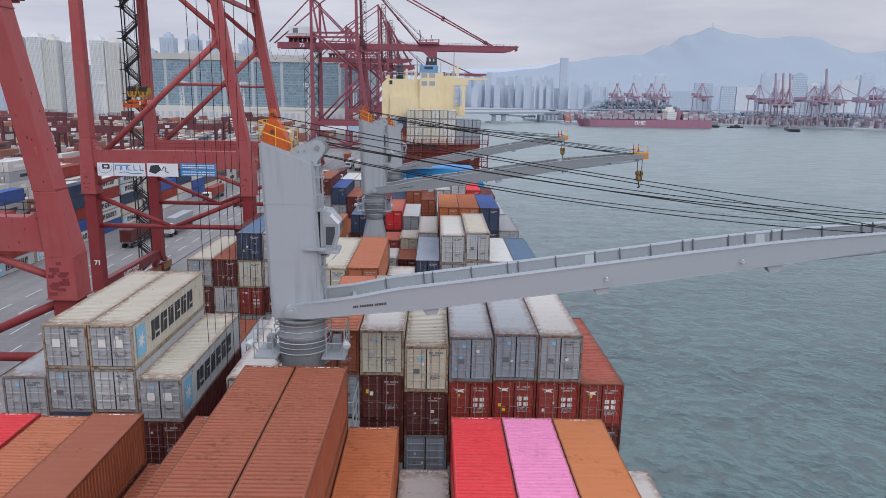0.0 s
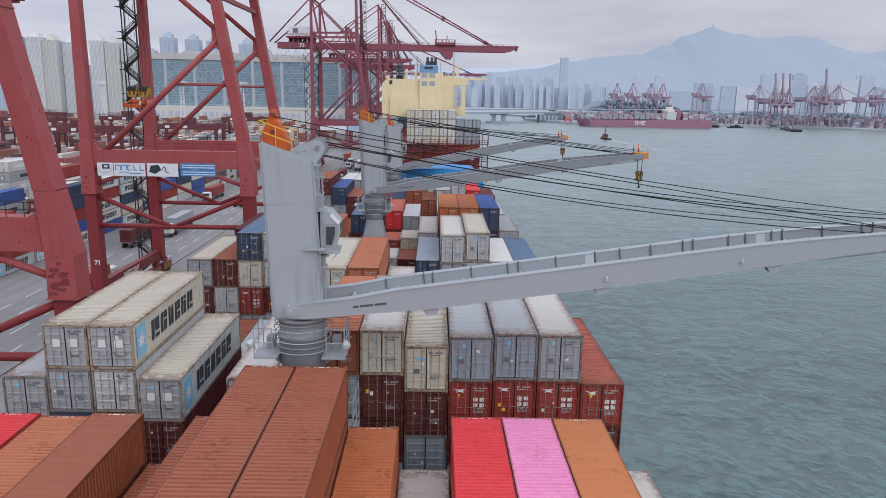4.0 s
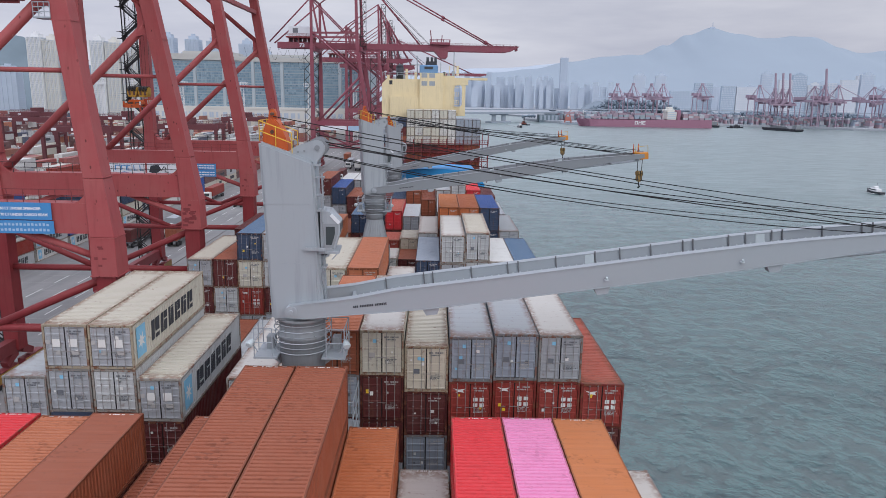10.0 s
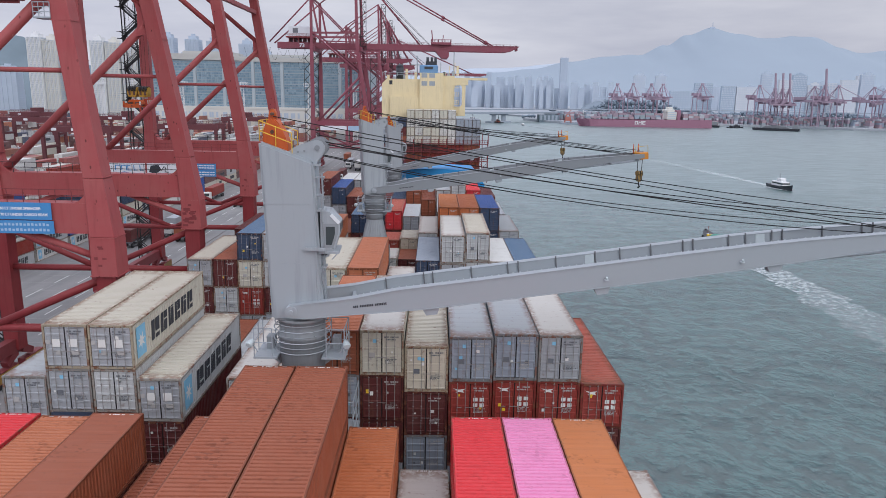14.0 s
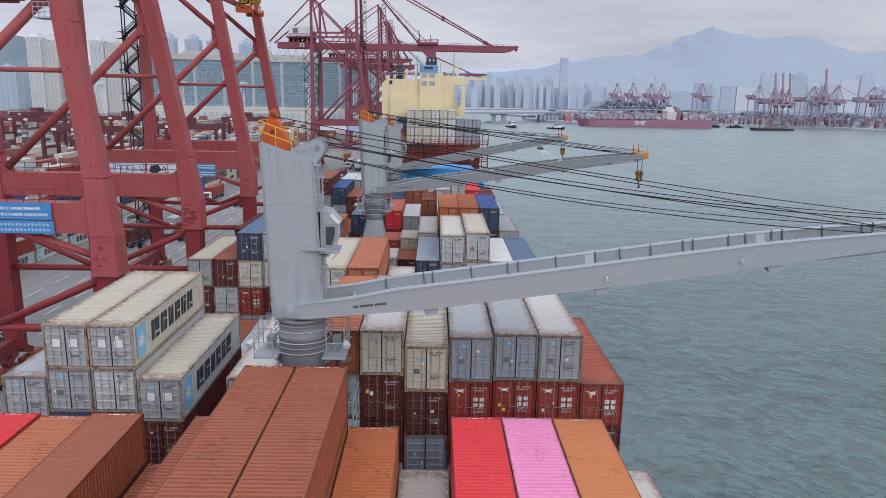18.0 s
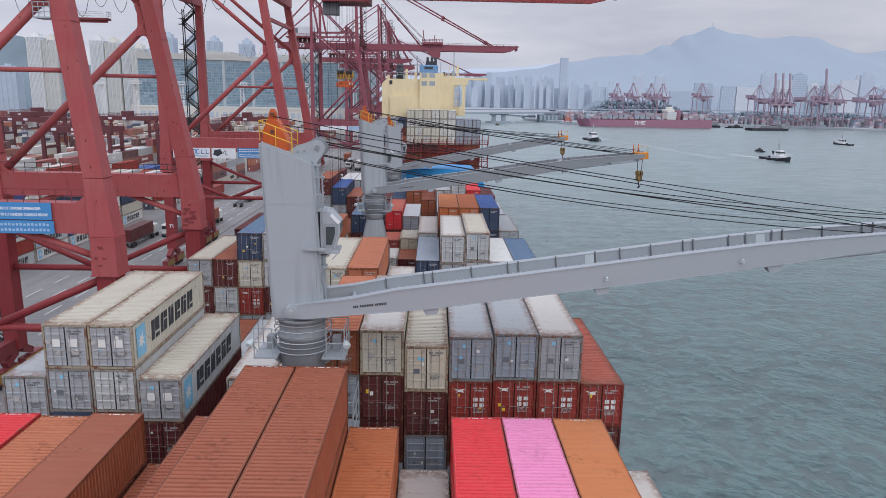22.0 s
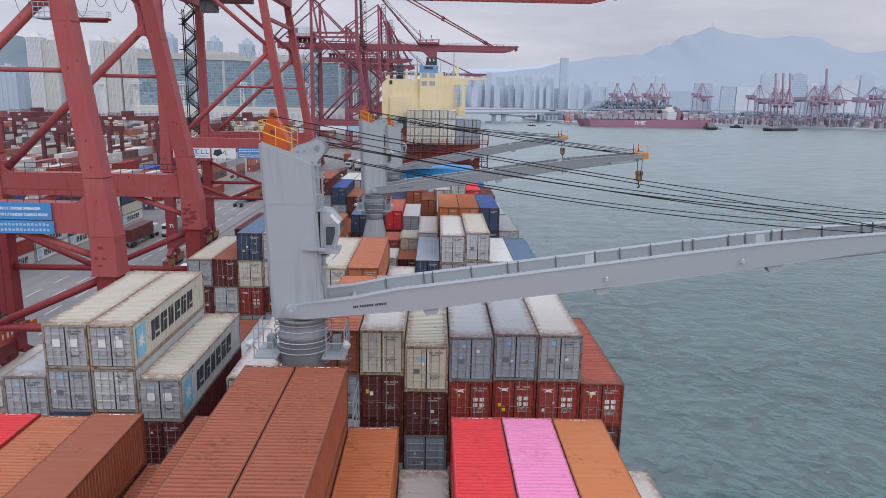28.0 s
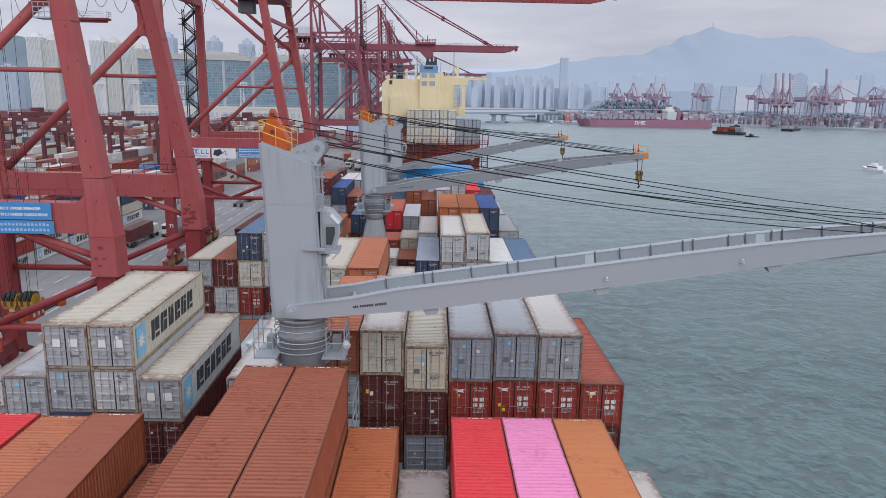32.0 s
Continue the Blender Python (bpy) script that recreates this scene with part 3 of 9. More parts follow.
stack(five, -2, 18.1, [("maroon", 2.591, dict(roof="brown"))], near=1, long=SHORT)
stack(five + 6.13, -2, 19.5, [("cream", 2.591, dict(roof="worn cream"))], near=1, long=SHORT)
# sixth to eighth bay
for c, top, tiers in ((-9, 18.3, ["maroon"]), (-8, 18.3, ["grey", "maroon"]), (-7, 18.3, ["grey", "maroon"]), (-6, 18.2, [("brown", 2.591), "maroon"]), (-5, 20.88, [("navy", 2.75, dict(roof="steel blue")), "maroon"]), (-4, 20.9, ["navy", "grey"]),
                      (-3, 21.5, [("red", 2.8, dict(roof="faded red")), "maroon"]), (-2, 20.76, [("grey", 2.896, dict(roof="light grey")), "grey"]), (-1, 18.4, [("brown", 2.8, dict(roof="brown")), "maroon"]), (0, 21.5, ["grey", "navy"]), (1, 21.5, ["maroon", "navy"]), (2, 21.5, ["rust red"]), (3, 21.3, ["grey"])):
    stack(BAY[5], c, top, tiers, near=1)
for c, top, tiers in ((-9, 21.5, ["grey", "maroon"]), (-8, 24.15, [("maroon", 2.8, dict(roof="brown")), ("grey", 2.8), "grey"]), (-7, 22.68, [("navy", 2.896, dict(roof="blue")), "grey", "maroon"]), (-6, 21.2, [("maroon", 2.8, dict(roof="brown")), "maroon"]),
                      (-5, 21.0, ["grey", "navy"]), (-4, 21.0, ["maroon"]), (-3, 21.0, ["navy"]), (-2, 22.3, [("brown", 2.8), "maroon"]), (-1, 20.9, [("brown", 2.8, dict(roof="brown")), "maroon"]), (0, 22.6, ["light grey", "grey"]), (1, 23.5, [("light grey", 2.591, dict(roof="worn white")), "grey", "maroon"]),
                      (2, 22.6, [("red", 2.591, dict(roof="red")), "maroon"]), (3, 21.6, ["maroon", "grey"])):
    stack(BAY[6], c, top, tiers, near=1)
for c, top, tiers in ((-8, 20.5, ["brown"]), (-7, 22.13, [("light grey", 2.591, dict(roof="white")), "grey"]), (-6, 22.13, [("grey", 2.591, dict(roof="white")), "grey"]), (-5, 19.5, ["maroon"]), (-4, 19.5, ["grey"]), (-3, 20.4, ["navy"]), (-2, 20.4, ["light grey"]),
                      (-1, 20.4, ["grey"]), (0, 20.6, ["white"]), (1, 20.6, ["light grey"]), (2, 20.5, ["rust red"])):
    stack(BAY[7], c, top, tiers, near=1, aside=-0.45)
LOWMAT, lt, lp = material("low_container_paint", 0.6)
lg = lt.nodes.new("ShaderNodeNewGeometry")
lr = lt.nodes.new("ShaderNodeValToRGB")
lr.color_ramp.interpolation = "CONSTANT"
for i, rgb in enumerate((TINT["maroon"], TINT["grey"], TINT["brown"], TINT["navy"], TINT["blue grey"], TINT["light grey"])):
    e = lr.color_ramp.elements[i] if i < 2 else lr.color_ramp.elements.new(i / 6)
    e.position, e.color = i / 6, (*rgb, 1)
lt.links.new(lg.outputs["Random Per Island"], lr.inputs["Fac"])
lt.links.new(mixed(lt, scaled(lt, noise_at(lt, 0.8, 4), 0.5), lr.outputs["Color"], (0.05, 0.04, 0.035)), lp.inputs["Base Color"])
tagged(part("low_containers", LOW, LOWMAT), "closed-in lower tiers of steel containers in the deck stacks", "containers", kind="stuff")
tagged(part("stacking_feet", FEET, DARKGREY), "grey steel stacking feet on the hatch covers", "feet", kind="stuff")
# bright blue sheeting over the bow cargo
BLUE_TARP = plain("blue_tarpaulin", (0.02, 0.27, 0.62), 0.5)
bm = B()
prism(bm, [(-8.0, 20.6), (9.4, 20.6), (9.8, 21.4), (8.8, 22.8), (7.6, 24.1), (1.5, 24.35), (-6.0, 24.3), (-8.2, 23.2)], "y", 133.5, 144.0)
tagged(part("tarpaulin", bm, BLUE_TARP), "bright blue tarpaulin over cargo near the bow", "tarpaulin")


# ---- walkway end between the bays ----
walk_end = thing("lashing_platform", "grey steel walkway end with railing between container bays", "platform")
bm = B()
box(bm, -5.2, -3.9, 33.2, 36.2, 20.1, 20.22)
part("deck_plate", bm, SHIPGREY, walk_end)
for x, y in ((-3.95, 33.25), (-3.95, 34.7), (-3.95, 36.1), (-5.1, 33.25)):
    bm = B()
    tube(bm, (x, y, 20.22), (x, y, 22.6), 0.035, 6)
    part("rail_post", bm, SHIPGREY, walk_end)
for z in (20.9, 21.7, 22.6):
    bm = B()
    rod_path(bm, [(-5.1, 33.25, z), (-3.95, 33.25, z), (-3.95, 36.1, z)], 0.03, 6)
    part("rail_bar", bm, SHIPGREY, walk_end)
for x, y in ((-5.1, 33.4), (-4.0, 33.4), (-4.0, 36.0)):
    bm = B()
    box(bm, x - 0.08, x + 0.08, y - 0.08, y + 0.08, 7.3, 20.1)
    part("column", bm, SHIPGREY, walk_end)
# ---- the three deck cranes ----
CRANE_ORANGE = paint("crane_orange_paint", (0.52, 0.098, 0.018), 0.25, 0.15, 0.5)
RAIL_YELLOW = plain("rail_yellow_paint", (0.70, 0.45, 0.04), 0.5)
WIRE = plain("greased_wire", (0.012, 0.012, 0.013), 0.95)
GLASS = material("dark_window_glass", 0.08)[0]
GLASS.node_tree.nodes["Principled BSDF"].inputs["Base Color"].default_value = (0.05, 0.06, 0.065, 1)
PEDGREY = paint("pedestal_grey_paint", (0.25, 0.275, 0.295), 0.2, 0.2, 0.6, True, 0.0, 0.4)
LAMPGREY = plain("floodlight_pale_grey", (0.50, 0.56, 0.58), 0.35)
BEARING = plain("oily_bearing", (0.10, 0.045, 0.025), 0.5)
PALE = plain("floodlight_white", (0.72, 0.75, 0.78), 0.4)


HEAD_AMBER = paint("jib_head_amber_paint", (0.60, 0.235, 0.03), 0.25, 0.15, 0.5)
POSTGREY = plain("stanchion_dark_grey", (0.14, 0.145, 0.155), 0.6)


def deck_crane(at_x, at_y, seat, foot, turn, luff, reach, high, near):
    """seat: height of the slewing ring; turn: degrees of the jib from athwartships toward the bow; luff: its rise in degrees."""
    root = thing("deck_crane", "grey deck crane with slewing tower, box jib and wire ropes", "crane", Matrix.Translation((at_x, at_y, 0)), "deck cranes")
    # pedestal
    bm = B()
    if near:
        lathe(bm, [(1.12, foot), (1.12, seat - 2.3), (1.2, seat - 2.2), (1.2, seat - 1.1), (1.27, seat - 1.05), (1.27, seat - 0.95), (1.17, seat - 0.9), (1.17, seat - 0.2), (1.3, seat - 0.15), (1.3, seat)], 40)
    else:
        # a square foot that runs up into the round column
        lathe(bm, [(0.95, seat - 3.1), (1.1, seat - 2.5), (1.1, seat - 2.2), (1.2, seat - 2.15), (1.2, seat - 1.1), (1.27, seat - 1.05), (1.27, seat - 0.95), (1.17, seat - 0.9), (1.17, seat - 0.2), (1.3, seat - 0.15), (1.3, seat)], 28)
        rows = []
        for z, r, sq in ((foot, 1.75, 1.0), (seat - 6.6, 1.75, 1.0), (seat - 3.0, 0.97, 0.0)):
            row = []
            for i in range(32):
                c, s_ = math.cos(2 * math.pi * i / 32), math.sin(2 * math.pi * i / 32)
                k = r * (1 + sq * (min(1.34, 1 / max(abs(c), abs(s_))) - 1))
                row.append(bm.verts.new((k * c, k * s_, z)))
            rows.append(row)
        for a, b in zip(rows, rows[1:]):
            for i in range(32):
                bm.faces.new((a[i], a[(i + 1) % 32], b[(i + 1) % 32], b[i]))
    pedestal = part("pedestal", bm, PEDGREY, root)
    hoops, rim = (6, 1.38) if near else (8, 1.36)
    for k in range(hoops):
        bm = B()
        z, r = seat - 0.28 - 0.29 * k, rim + 0.05 * (k % 2) - 0.06 * (k == hoops - 1)
        loops = []
        for i in range(28):
            c, s_ = math.cos(2 * math.pi * i / 28), math.sin(2 * math.pi * i / 28)
            loops.append([bm.verts.new(((r + dr) * c, (r + dr) * s_, z + dz)) for dr, dz in ((0.03, 0), (0, 0.03), (-0.03, 0), (0, -0.03))])
        for i in range(28):
            a, b = loops[i], loops[(i + 1) % 28]
            for q in range(4):
                bm.faces.new((a[q], a[(q + 1) % 4], b[(q + 1) % 4], b[q]))
        ring = part("hoop_rail", bm, SHIPGREY if k % 2 else PEDGREY, pedestal)
        if k < 4:
            for i in range(7):
                bm = B()
                a = 2 * math.pi * (i + 0.5 * (k % 2)) / 7
                tube(bm, (r * math.cos(a), r * math.sin(a), z), ((r - 0.24) * math.cos(a), (r - 0.24) * math.sin(a), z - 0.03), 0.025, 4)
                part("hoop_bracket", bm, PEDGREY, ring)
    out = 2.3 if near else 2.0
    for s in (-1, 1):
        bm = B()
        box(bm, *sorted((s * 1.1, s * out)), -1.1, 0.9, seat - 2.05, seat - 1.95)
        prism(bm, [(s * 1.15, seat - 2.05), (s * (out - 0.3), seat - 2.05), (s * 1.15, seat - 2.7)], "y", -0.1, 0.1)
        plat = part("platform", bm, SHIPGREY, root)
        feet = [Vector((s * 1.35, -1.06, seat - 1.95)), Vector((s * (out - 0.04), -1.06, seat - 1.95)), Vector((s * (out - 0.04), 0.86, seat - 1.95)), Vector((s * 1.35, 0.86, seat - 1.95))]
        for f in feet + [(feet[1] + feet[2]) / 2]:
            bm = B()
            tube(bm, f, f + Vector((0, 0, 1.5)), 0.03, 6)
            part("rail_post", bm, SHIPGREY, plat)
        for z in (0.75, 1.5):
            bm = B()
            rod_path(bm, [f + Vector((0, 0, z)) for f in feet], 0.026, 6)
            part("rail_bar", bm, SHIPGREY, plat)
        bm = B()
        box(bm, *sorted((s * 1.5, s * 1.9)), 0.1, 0.7, seat - 1.95, seat - 1.3)
        part("junction_box", bm, PEDGREY, plat)
        bm = B()
        c = Vector((s * (out + 0.05), -1.15, seat - 1.15))
        tube(bm, c, c + Vector((s * 0.08, -0.2, -0.06)), 0.16, 14, 0.2)
        tube(bm, c + Vector((s * 0.08, -0.2, -0.06)), c + Vector((s * 0.1, -0.28, -0.09)), 0.2, 14, 0.12)
        tube(bm, c, c - Vector((s * 0.05, -0.18, -0.06)), 0.16, 14, 0.07)
        lamp = part("floodlight", bm, LAMPGREY, plat, "pale grey floodlight")
        bm = B()
        tube(bm, c, c - Vector((s * 0.3, 0, 0.5)), 0.03, 6)
        part("bracket", bm, SHIPGREY, lamp)
    # slewing house
    t = radians(turn)
    house = new("tower_house")
    house.parent = root
    house.matrix_basis = Matrix.Translation((0, 0, seat)) @ Matrix.Rotation(t, 4, "Z")
    h = high - seat
    bm = B()
    # the tower leans back a little and is cut off slanting at its head
    foot_o = [(-1.35, -1.1), (1.25, -1.1), (1.25, 1.1), (-1.35, 1.1)]
    head_o = [(-1.72, -1.05), (0.85, -1.05), (0.85, 1.05), (-1.72, 1.05)]
    a = [bm.verts.new((x, y, 0.0)) for x, y in foot_o]
    b = [bm.verts.new((x, y, h - (0.95 if x > 0 else 0.0))) for x, y in head_o]
    for i in range(4):
        bm.faces.new((a[i], a[(i + 1) % 4], b[(i + 1) % 4], b[i]))
    bm.faces.new(a[::-1])
    bm.faces.new(b)
    bmesh.ops.bevel(bm, geom=bm.edges[:], offset=0.12, segments=2, affect="EDGES")
    tower = part("tower", bm, SHIPGREY, house)
    bm = B()
    prism(bm, [(-1.60, h - 0.1), (-0.38, h - 0.55), (-0.42, h - 0.1), (-0.60, h + 0.42), (-0.82, h + 0.84), (-0.98, h + 1.02), (-1.16, h + 1.06), (-1.32, h + 0.98), (-1.47, h + 0.72), (-1.57, h + 0.35)], "y", -0.6, 0.6)
    bmesh.ops.bevel(bm, geom=bm.edges[:], offset=0.06, segments=2, affect="EDGES")
    part("rope_housing", bm, CRANE_ORANGE, house, "orange rope sheave housing")
    bm = B()
    prism(bm, [(-1.36, h + 0.95), (-0.95, h + 0.95), (-0.98, h + 1.3), (-1.08, h + 1.48), (-1.22, h + 1.48), (-1.32, h + 1.3)], "y", -0.22, 0.22)
    cap = part("sheave_cap", bm, CRANE_ORANGE, house)
    for zz, rr in ((1.25, 0.07), (0.42, 0.09)):
        bm = B()
        tube(bm, (-1.12, -0.64, h + zz), (-1.12, 0.64, h + zz), rr, 12)
        part("axle", bm, BEARING, cap)
    bm = B()
    railing(bm, [(-0.15, -0.98, h - 0.56), (-1.65, -0.98, h + 0.0), (-1.65, 0.98, h + 0.0), (-0.15, 0.98, h - 0.56)], 0.95, 0.024, 0.8, 2)
    part("head_railing", bm, RAIL_YELLOW, house, "yellow railing")
    # luffing sheaves on brackets at the tower's head
    for y in (-0.75, 0.75):
        bm = B()
        prism(bm, [(-0.30, h - 0.60), (-0.22, h - 0.34), (0.80, h + 0.03), (1.00, h + 0.08), (1.22, h + 0.0), (1.36, h - 0.2), (1.36, h - 0.45), (1.22, h - 0.68), (1.0, h - 0.95), (0.92, h - 1.3), (0.80, h - 1.3), (0.80, h - 0.98)], "y", y - 0.05, y + 0.05)
        bracket = part("sheave_bracket", bm, SHIPGREY, house)
        for bx, bz, br in ((1.0, h - 0.3, 0.13), (0.4, h - 0.45, 0.05), (0.1, h - 0.5, 0.05)):
            bm = B()
            tube(bm, (bx, y - 0.1, bz), (bx, y + 0.1, bz), br, 12)
            part("bolt", bm, MIDGREY, bracket)
    for y in (-0.55, 0.0, 0.55):
        bm = B()
        tube(bm, (1.0, y - 0.09, h - 0.3), (1.0, y + 0.09, h - 0.3), 0.46, 24)
        tube(bm, (1.0, y - 0.12, h - 0.3), (1.0, y + 0.12, h - 0.3), 0.14, 12)
        part("sheave", bm, MIDGREY, house)
    # driver's cab
    bm = B()
    cz = h * 0.42
    prism(bm, [(1.1, cz - 0.2), (1.75, cz - 0.2), (2.05, cz + 0.7), (2.05, cz + 1.2), (1.55, cz + 1.75), (1.1, cz + 1.8)], "y", -0.95, 0.55)
    cab = part("driver_cab", bm, SHIPGREY, house)
    bm = B()
    prism(bm, [(1.36, cz + 0.12), (1.64, cz + 0.12), (1.80, cz + 0.66), (1.80, cz + 1.02), (1.36, cz + 1.02)], "y", -0.965, -0.958)
    part("window", bm, GLASS, cab)
    bm = B()
    prism(bm, [(1.24, cz - 0.02), (1.72, cz - 0.02), (1.95, cz + 0.7), (1.95, cz + 1.17), (1.24, cz + 1.17)], "y", -0.955, -0.945)
    part("window_frame", bm, PEDGREY, cab)
    for u, z in ((1.22, 1.22), (1.95, 1.22), (1.22, 0.0), (1.70, -0.06)):
        bm = B()
        tube(bm, (u, -0.97, cz + z), (u, -0.94, cz + z), 0.04, 8)
        part("bolt", bm, MIDGREY, cab)
    bm = B()
    beam(bm, (1.62, -0.98, cz + 1.62), (2.02, -0.98, cz + 1.2), 0.06, 0.16)
    part("cab_lamp", bm, PALE, cab, "white strip lamp")
    # brackets, weld seams and small fittings on the tower
    for k, z in enumerate((0.30, 0.36, 0.47, 0.62, 0.70, 0.80, 0.87)):
        bm = B()
        u = 1.25 - 0.4 * z
        box(bm, u - 0.04, u + 0.24 + 0.12 * (k % 2), -0.7 - 0.3 * (k % 3 == 0), -0.3, h * z, h * z + 0.08)
        part("tower_bracket", bm, SHIPGREY, tower)
    for z in (0.33, 0.66):
        bm = B()
        u = 0.37 * z
        box(bm, -1.33 - u, 1.22 - 0.4 * z, -1.108 + 0.05 * z, -1.0, h * z, h * z + 0.022)
        part("weld_seam", bm, SHIPGREY, tower)
    bm = B()
    rod_path(bm, [(0.95, -1.12, 0.5), (0.9, -1.1, h * 0.35), (0.86, -1.08, h * 0.7)], 0.035, 6)
    part("conduit", bm, SHIPGREY, tower)
    bm = B()
    beam(bm, (2.075, -0.2, cz + 0.75), (2.075, -0.2, cz + 1.15), 0.02, 1.1)
    part("front_window", bm, GLASS, cab)
    bm = B()
    box(bm, 1.0, 2.0, -1.0, 0.6, cz - 0.32, cz - 0.2)
    beam(bm, (0.35, -1.25, cz - 0.02), (1.35, -1.25, cz - 0.05), 0.16, 0.14)
    for u in (1.1, 1.5, 1.9):
        tube(bm, (u, -0.98, cz - 0.3), (u - 0.25, -0.98, cz - 0.6), 0.03, 5)
    part("cab_platform", bm, SHIPGREY, cab)
    # ladder with hoops up the tower
    bm = B()
    for y in (-0.85, -0.45):
        tube(bm, (1.3, y, 0.3), (1.2, y, h - 1.5), 0.025, 5)
    for k in range(int(h / 0.35)):
        tube(bm, (1.28, -0.85, 0.4 + 0.33 * k), (1.28, -0.45, 0.4 + 0.33 * k), 0.015, 4)
    part("ladder", bm, SHIPGREY, house)
    bm = B()
    rod_path(bm, [(1.2, -1.0, 0.3), (1.35, -1.05, 1.2), (1.12, -1.02, 2.1), (1.3, -1.05, 3.4), (1.1, -1.02, h - 2.2)], 0.02, 6)
    part("cable", bm, PEDGREY, house)
    # jib
    jib = new("jib_boom")
    jib.parent = house
    jib.matrix_basis = Matrix.Translation((-0.35, 0, 0.55)) @ Matrix.Rotation(radians(-luff), 4, "Y")
    def jib_top(x):
        """Height of the girders' upper edge along the jib."""
        line = ((0.0, 0.3), (0.5, 0.31), (3.0, 0.34), (5.2, 0.53), (9.4, 0.60), (13.7, 0.69), (19.4, 0.82), (23.5, 0.88), (26.0, 0.87), (30.1, 0.77), (reach, 0.57))
        for (a, p), (b, q) in zip(line, line[1:]):
            if x <= b:
                return p + (q - p) * (x - a) / (b - a)
        return 0.57

    bm = B()
    for y in (-1.25, 1.25):
        w = 0.22
        side = [(0.0, -0.32), (0.5, -0.42), (3.0, -0.47), (6.5, -0.59), (13.0, -0.49), (19.0, -0.40), (25.2, -0.21), (30.1, -0.03), (reach, 0.10), (reach, 0.57)] + [(x, jib_top(x)) for x in (30.1, 26.0, 23.5, 19.4, 13.7, 9.4, 5.2, 3.0, 0.5, 0.0)]
        prism(bm, side, "y", y - w, y + w)
    part("girder", bm, JIBGREY if near else MIDGREY, jib)
    low = ((0.5, -0.42), (3.0, -0.47), (6.5, -0.59), (13.0, -0.49), (19.0, -0.40), (25.2, -0.21), (30.1, -0.03), (reach - 0.35, 0.09))
    high_edge = [(x, jib_top(x)) for x in (0.5, 3.0, 5.2, 9.4, 13.7, 19.4, 23.5, 26.0, 30.1, reach - 0.35)]
    for y in (-1.25, 1.25):
        for edge in (low, high_edge):
            bm = B()
            prism(bm, [(a, p - 0.018) for a, p in edge] + [(a, p + 0.018) for a, p in reversed(edge)], "y", y - 0.255, y + 0.255)
            part("flange", bm, JIBGREY if near else MIDGREY, jib)
    bm = B()
    box(bm, 2.6, reach - 0.2, -1.05, 1.05, -0.34, -0.28)
    part("web_deck", bm, SHIPGREY, jib)
    for k in range(9):
        bm = B()
        x = 3.0 + (reach - 3.6) * k / 8
        beam(bm, (x, -1.03, -0.1), (x, 1.03, -0.1), 0.15, 0.3)
        part("cross_brace", bm, SHIPGREY, jib)
    bm = B()
    tube(bm, (0.0, -1.56, 0.0), (0.0, 1.56, 0.0), 0.30, 20)
    tube(bm, (0.0, -1.66, 0.0), (0.0, 1.66, 0.0), 0.12, 12)
    part("hinge_pin", bm, SHIPGREY, jib)
    for x in (4.68, 6.68, 7.15, 9.2, 11.14, 11.71, 13.73, 15.85, 17.18, 18.86, 20.61, 21.16, 23.11, 24.04, 25.48, 26.07, 28.28, 30.49, 31.1):
        bm = B()
        z = jib_top(x)
        beam(bm, (x, 0.985, z - 0.85), (x, 0.985, z + 0.11), 0.06, 0.07)
        part("stanchion", bm, POSTGREY, jib)
    bm = B()
    for k in range(84 if near else 0):
        x = 3.2 + k * 0.36
        box(bm, x, x + 0.045, -0.9, -0.86, jib_top(x) - 0.06, jib_top(x) + 0.025)
    if near:
        tagged(part("cable_clip", bm, LAMPGREY, jib, "row of small pale cable clips"), kind="stuff")
    for x in (15.3, 24.6):
        bm = B()
        box(bm, x, x + 0.5, 1.0, 1.027, jib_top(x) - 0.7, jib_top(x) - 0.04)
        part("pale_plate", bm, LAMPGREY, jib)
    for x, z in ((6.85, -0.58), (15.5, -0.46), (24.4, -0.24)):
        bm = B()
        prism(bm, [(x - 0.45, z + 0.06), (x + 0.45, z + 0.06), (x + 0.28, z - 0.36), (x - 0.28, z - 0.36)], "y", -1.4, -1.0)
        part("lug", bm, SHIPGREY, jib)
    for x, z in ((15.68, -0.06), (22.63, 0.1)):
        bm = B()
        box(bm, x - 0.09, x + 0.09, -1.66, -1.47, z, z + 0.05)
        tube(bm, (x, -1.58, z + 0.05), (x, -1.64, z + 0.18), 0.05, 10)
        part("lamp", bm, LAMPGREY, jib)
    bm = B()
    for k in range(20):
        if k not in (3, 12):
            box(bm, 3.05 + k * 0.083, 3.11 + k * 0.083, -1.485, -1.472, -0.13, -0.02)
    tagged(part("name_board", bm, INK, jib, "dark strip of small lettering"), kind="stuff")
    if not near:
        bm = B()
        chamfered(bm, reach - 0.3, reach + 0.9, -1.0, 1.0, -0.15, 0.72, 0.08)
        head = part("jib_head", bm, HEAD_AMBER, jib, "amber-orange jib head")
        bm = B()
        rod_path(bm, [(reach - 1.0, -0.95, 0.5), (reach - 1.0, -0.95, 1.55), (reach + 0.8, -0.95, 1.55), (reach + 0.8, -0.95, 0.6)], 0.03, 6)
        part("head_rail", bm, RAIL_YELLOW, head)
        for u in (-0.6, 0.1):
            bm = B()
            tube(bm, (reach + u, 0.3, 0.6), (reach + u + 0.1, 0.3, 1.8), 0.09, 8, 0.05)
            part("guide_post", bm, CRANE_ORANGE, head)
        bm = B()
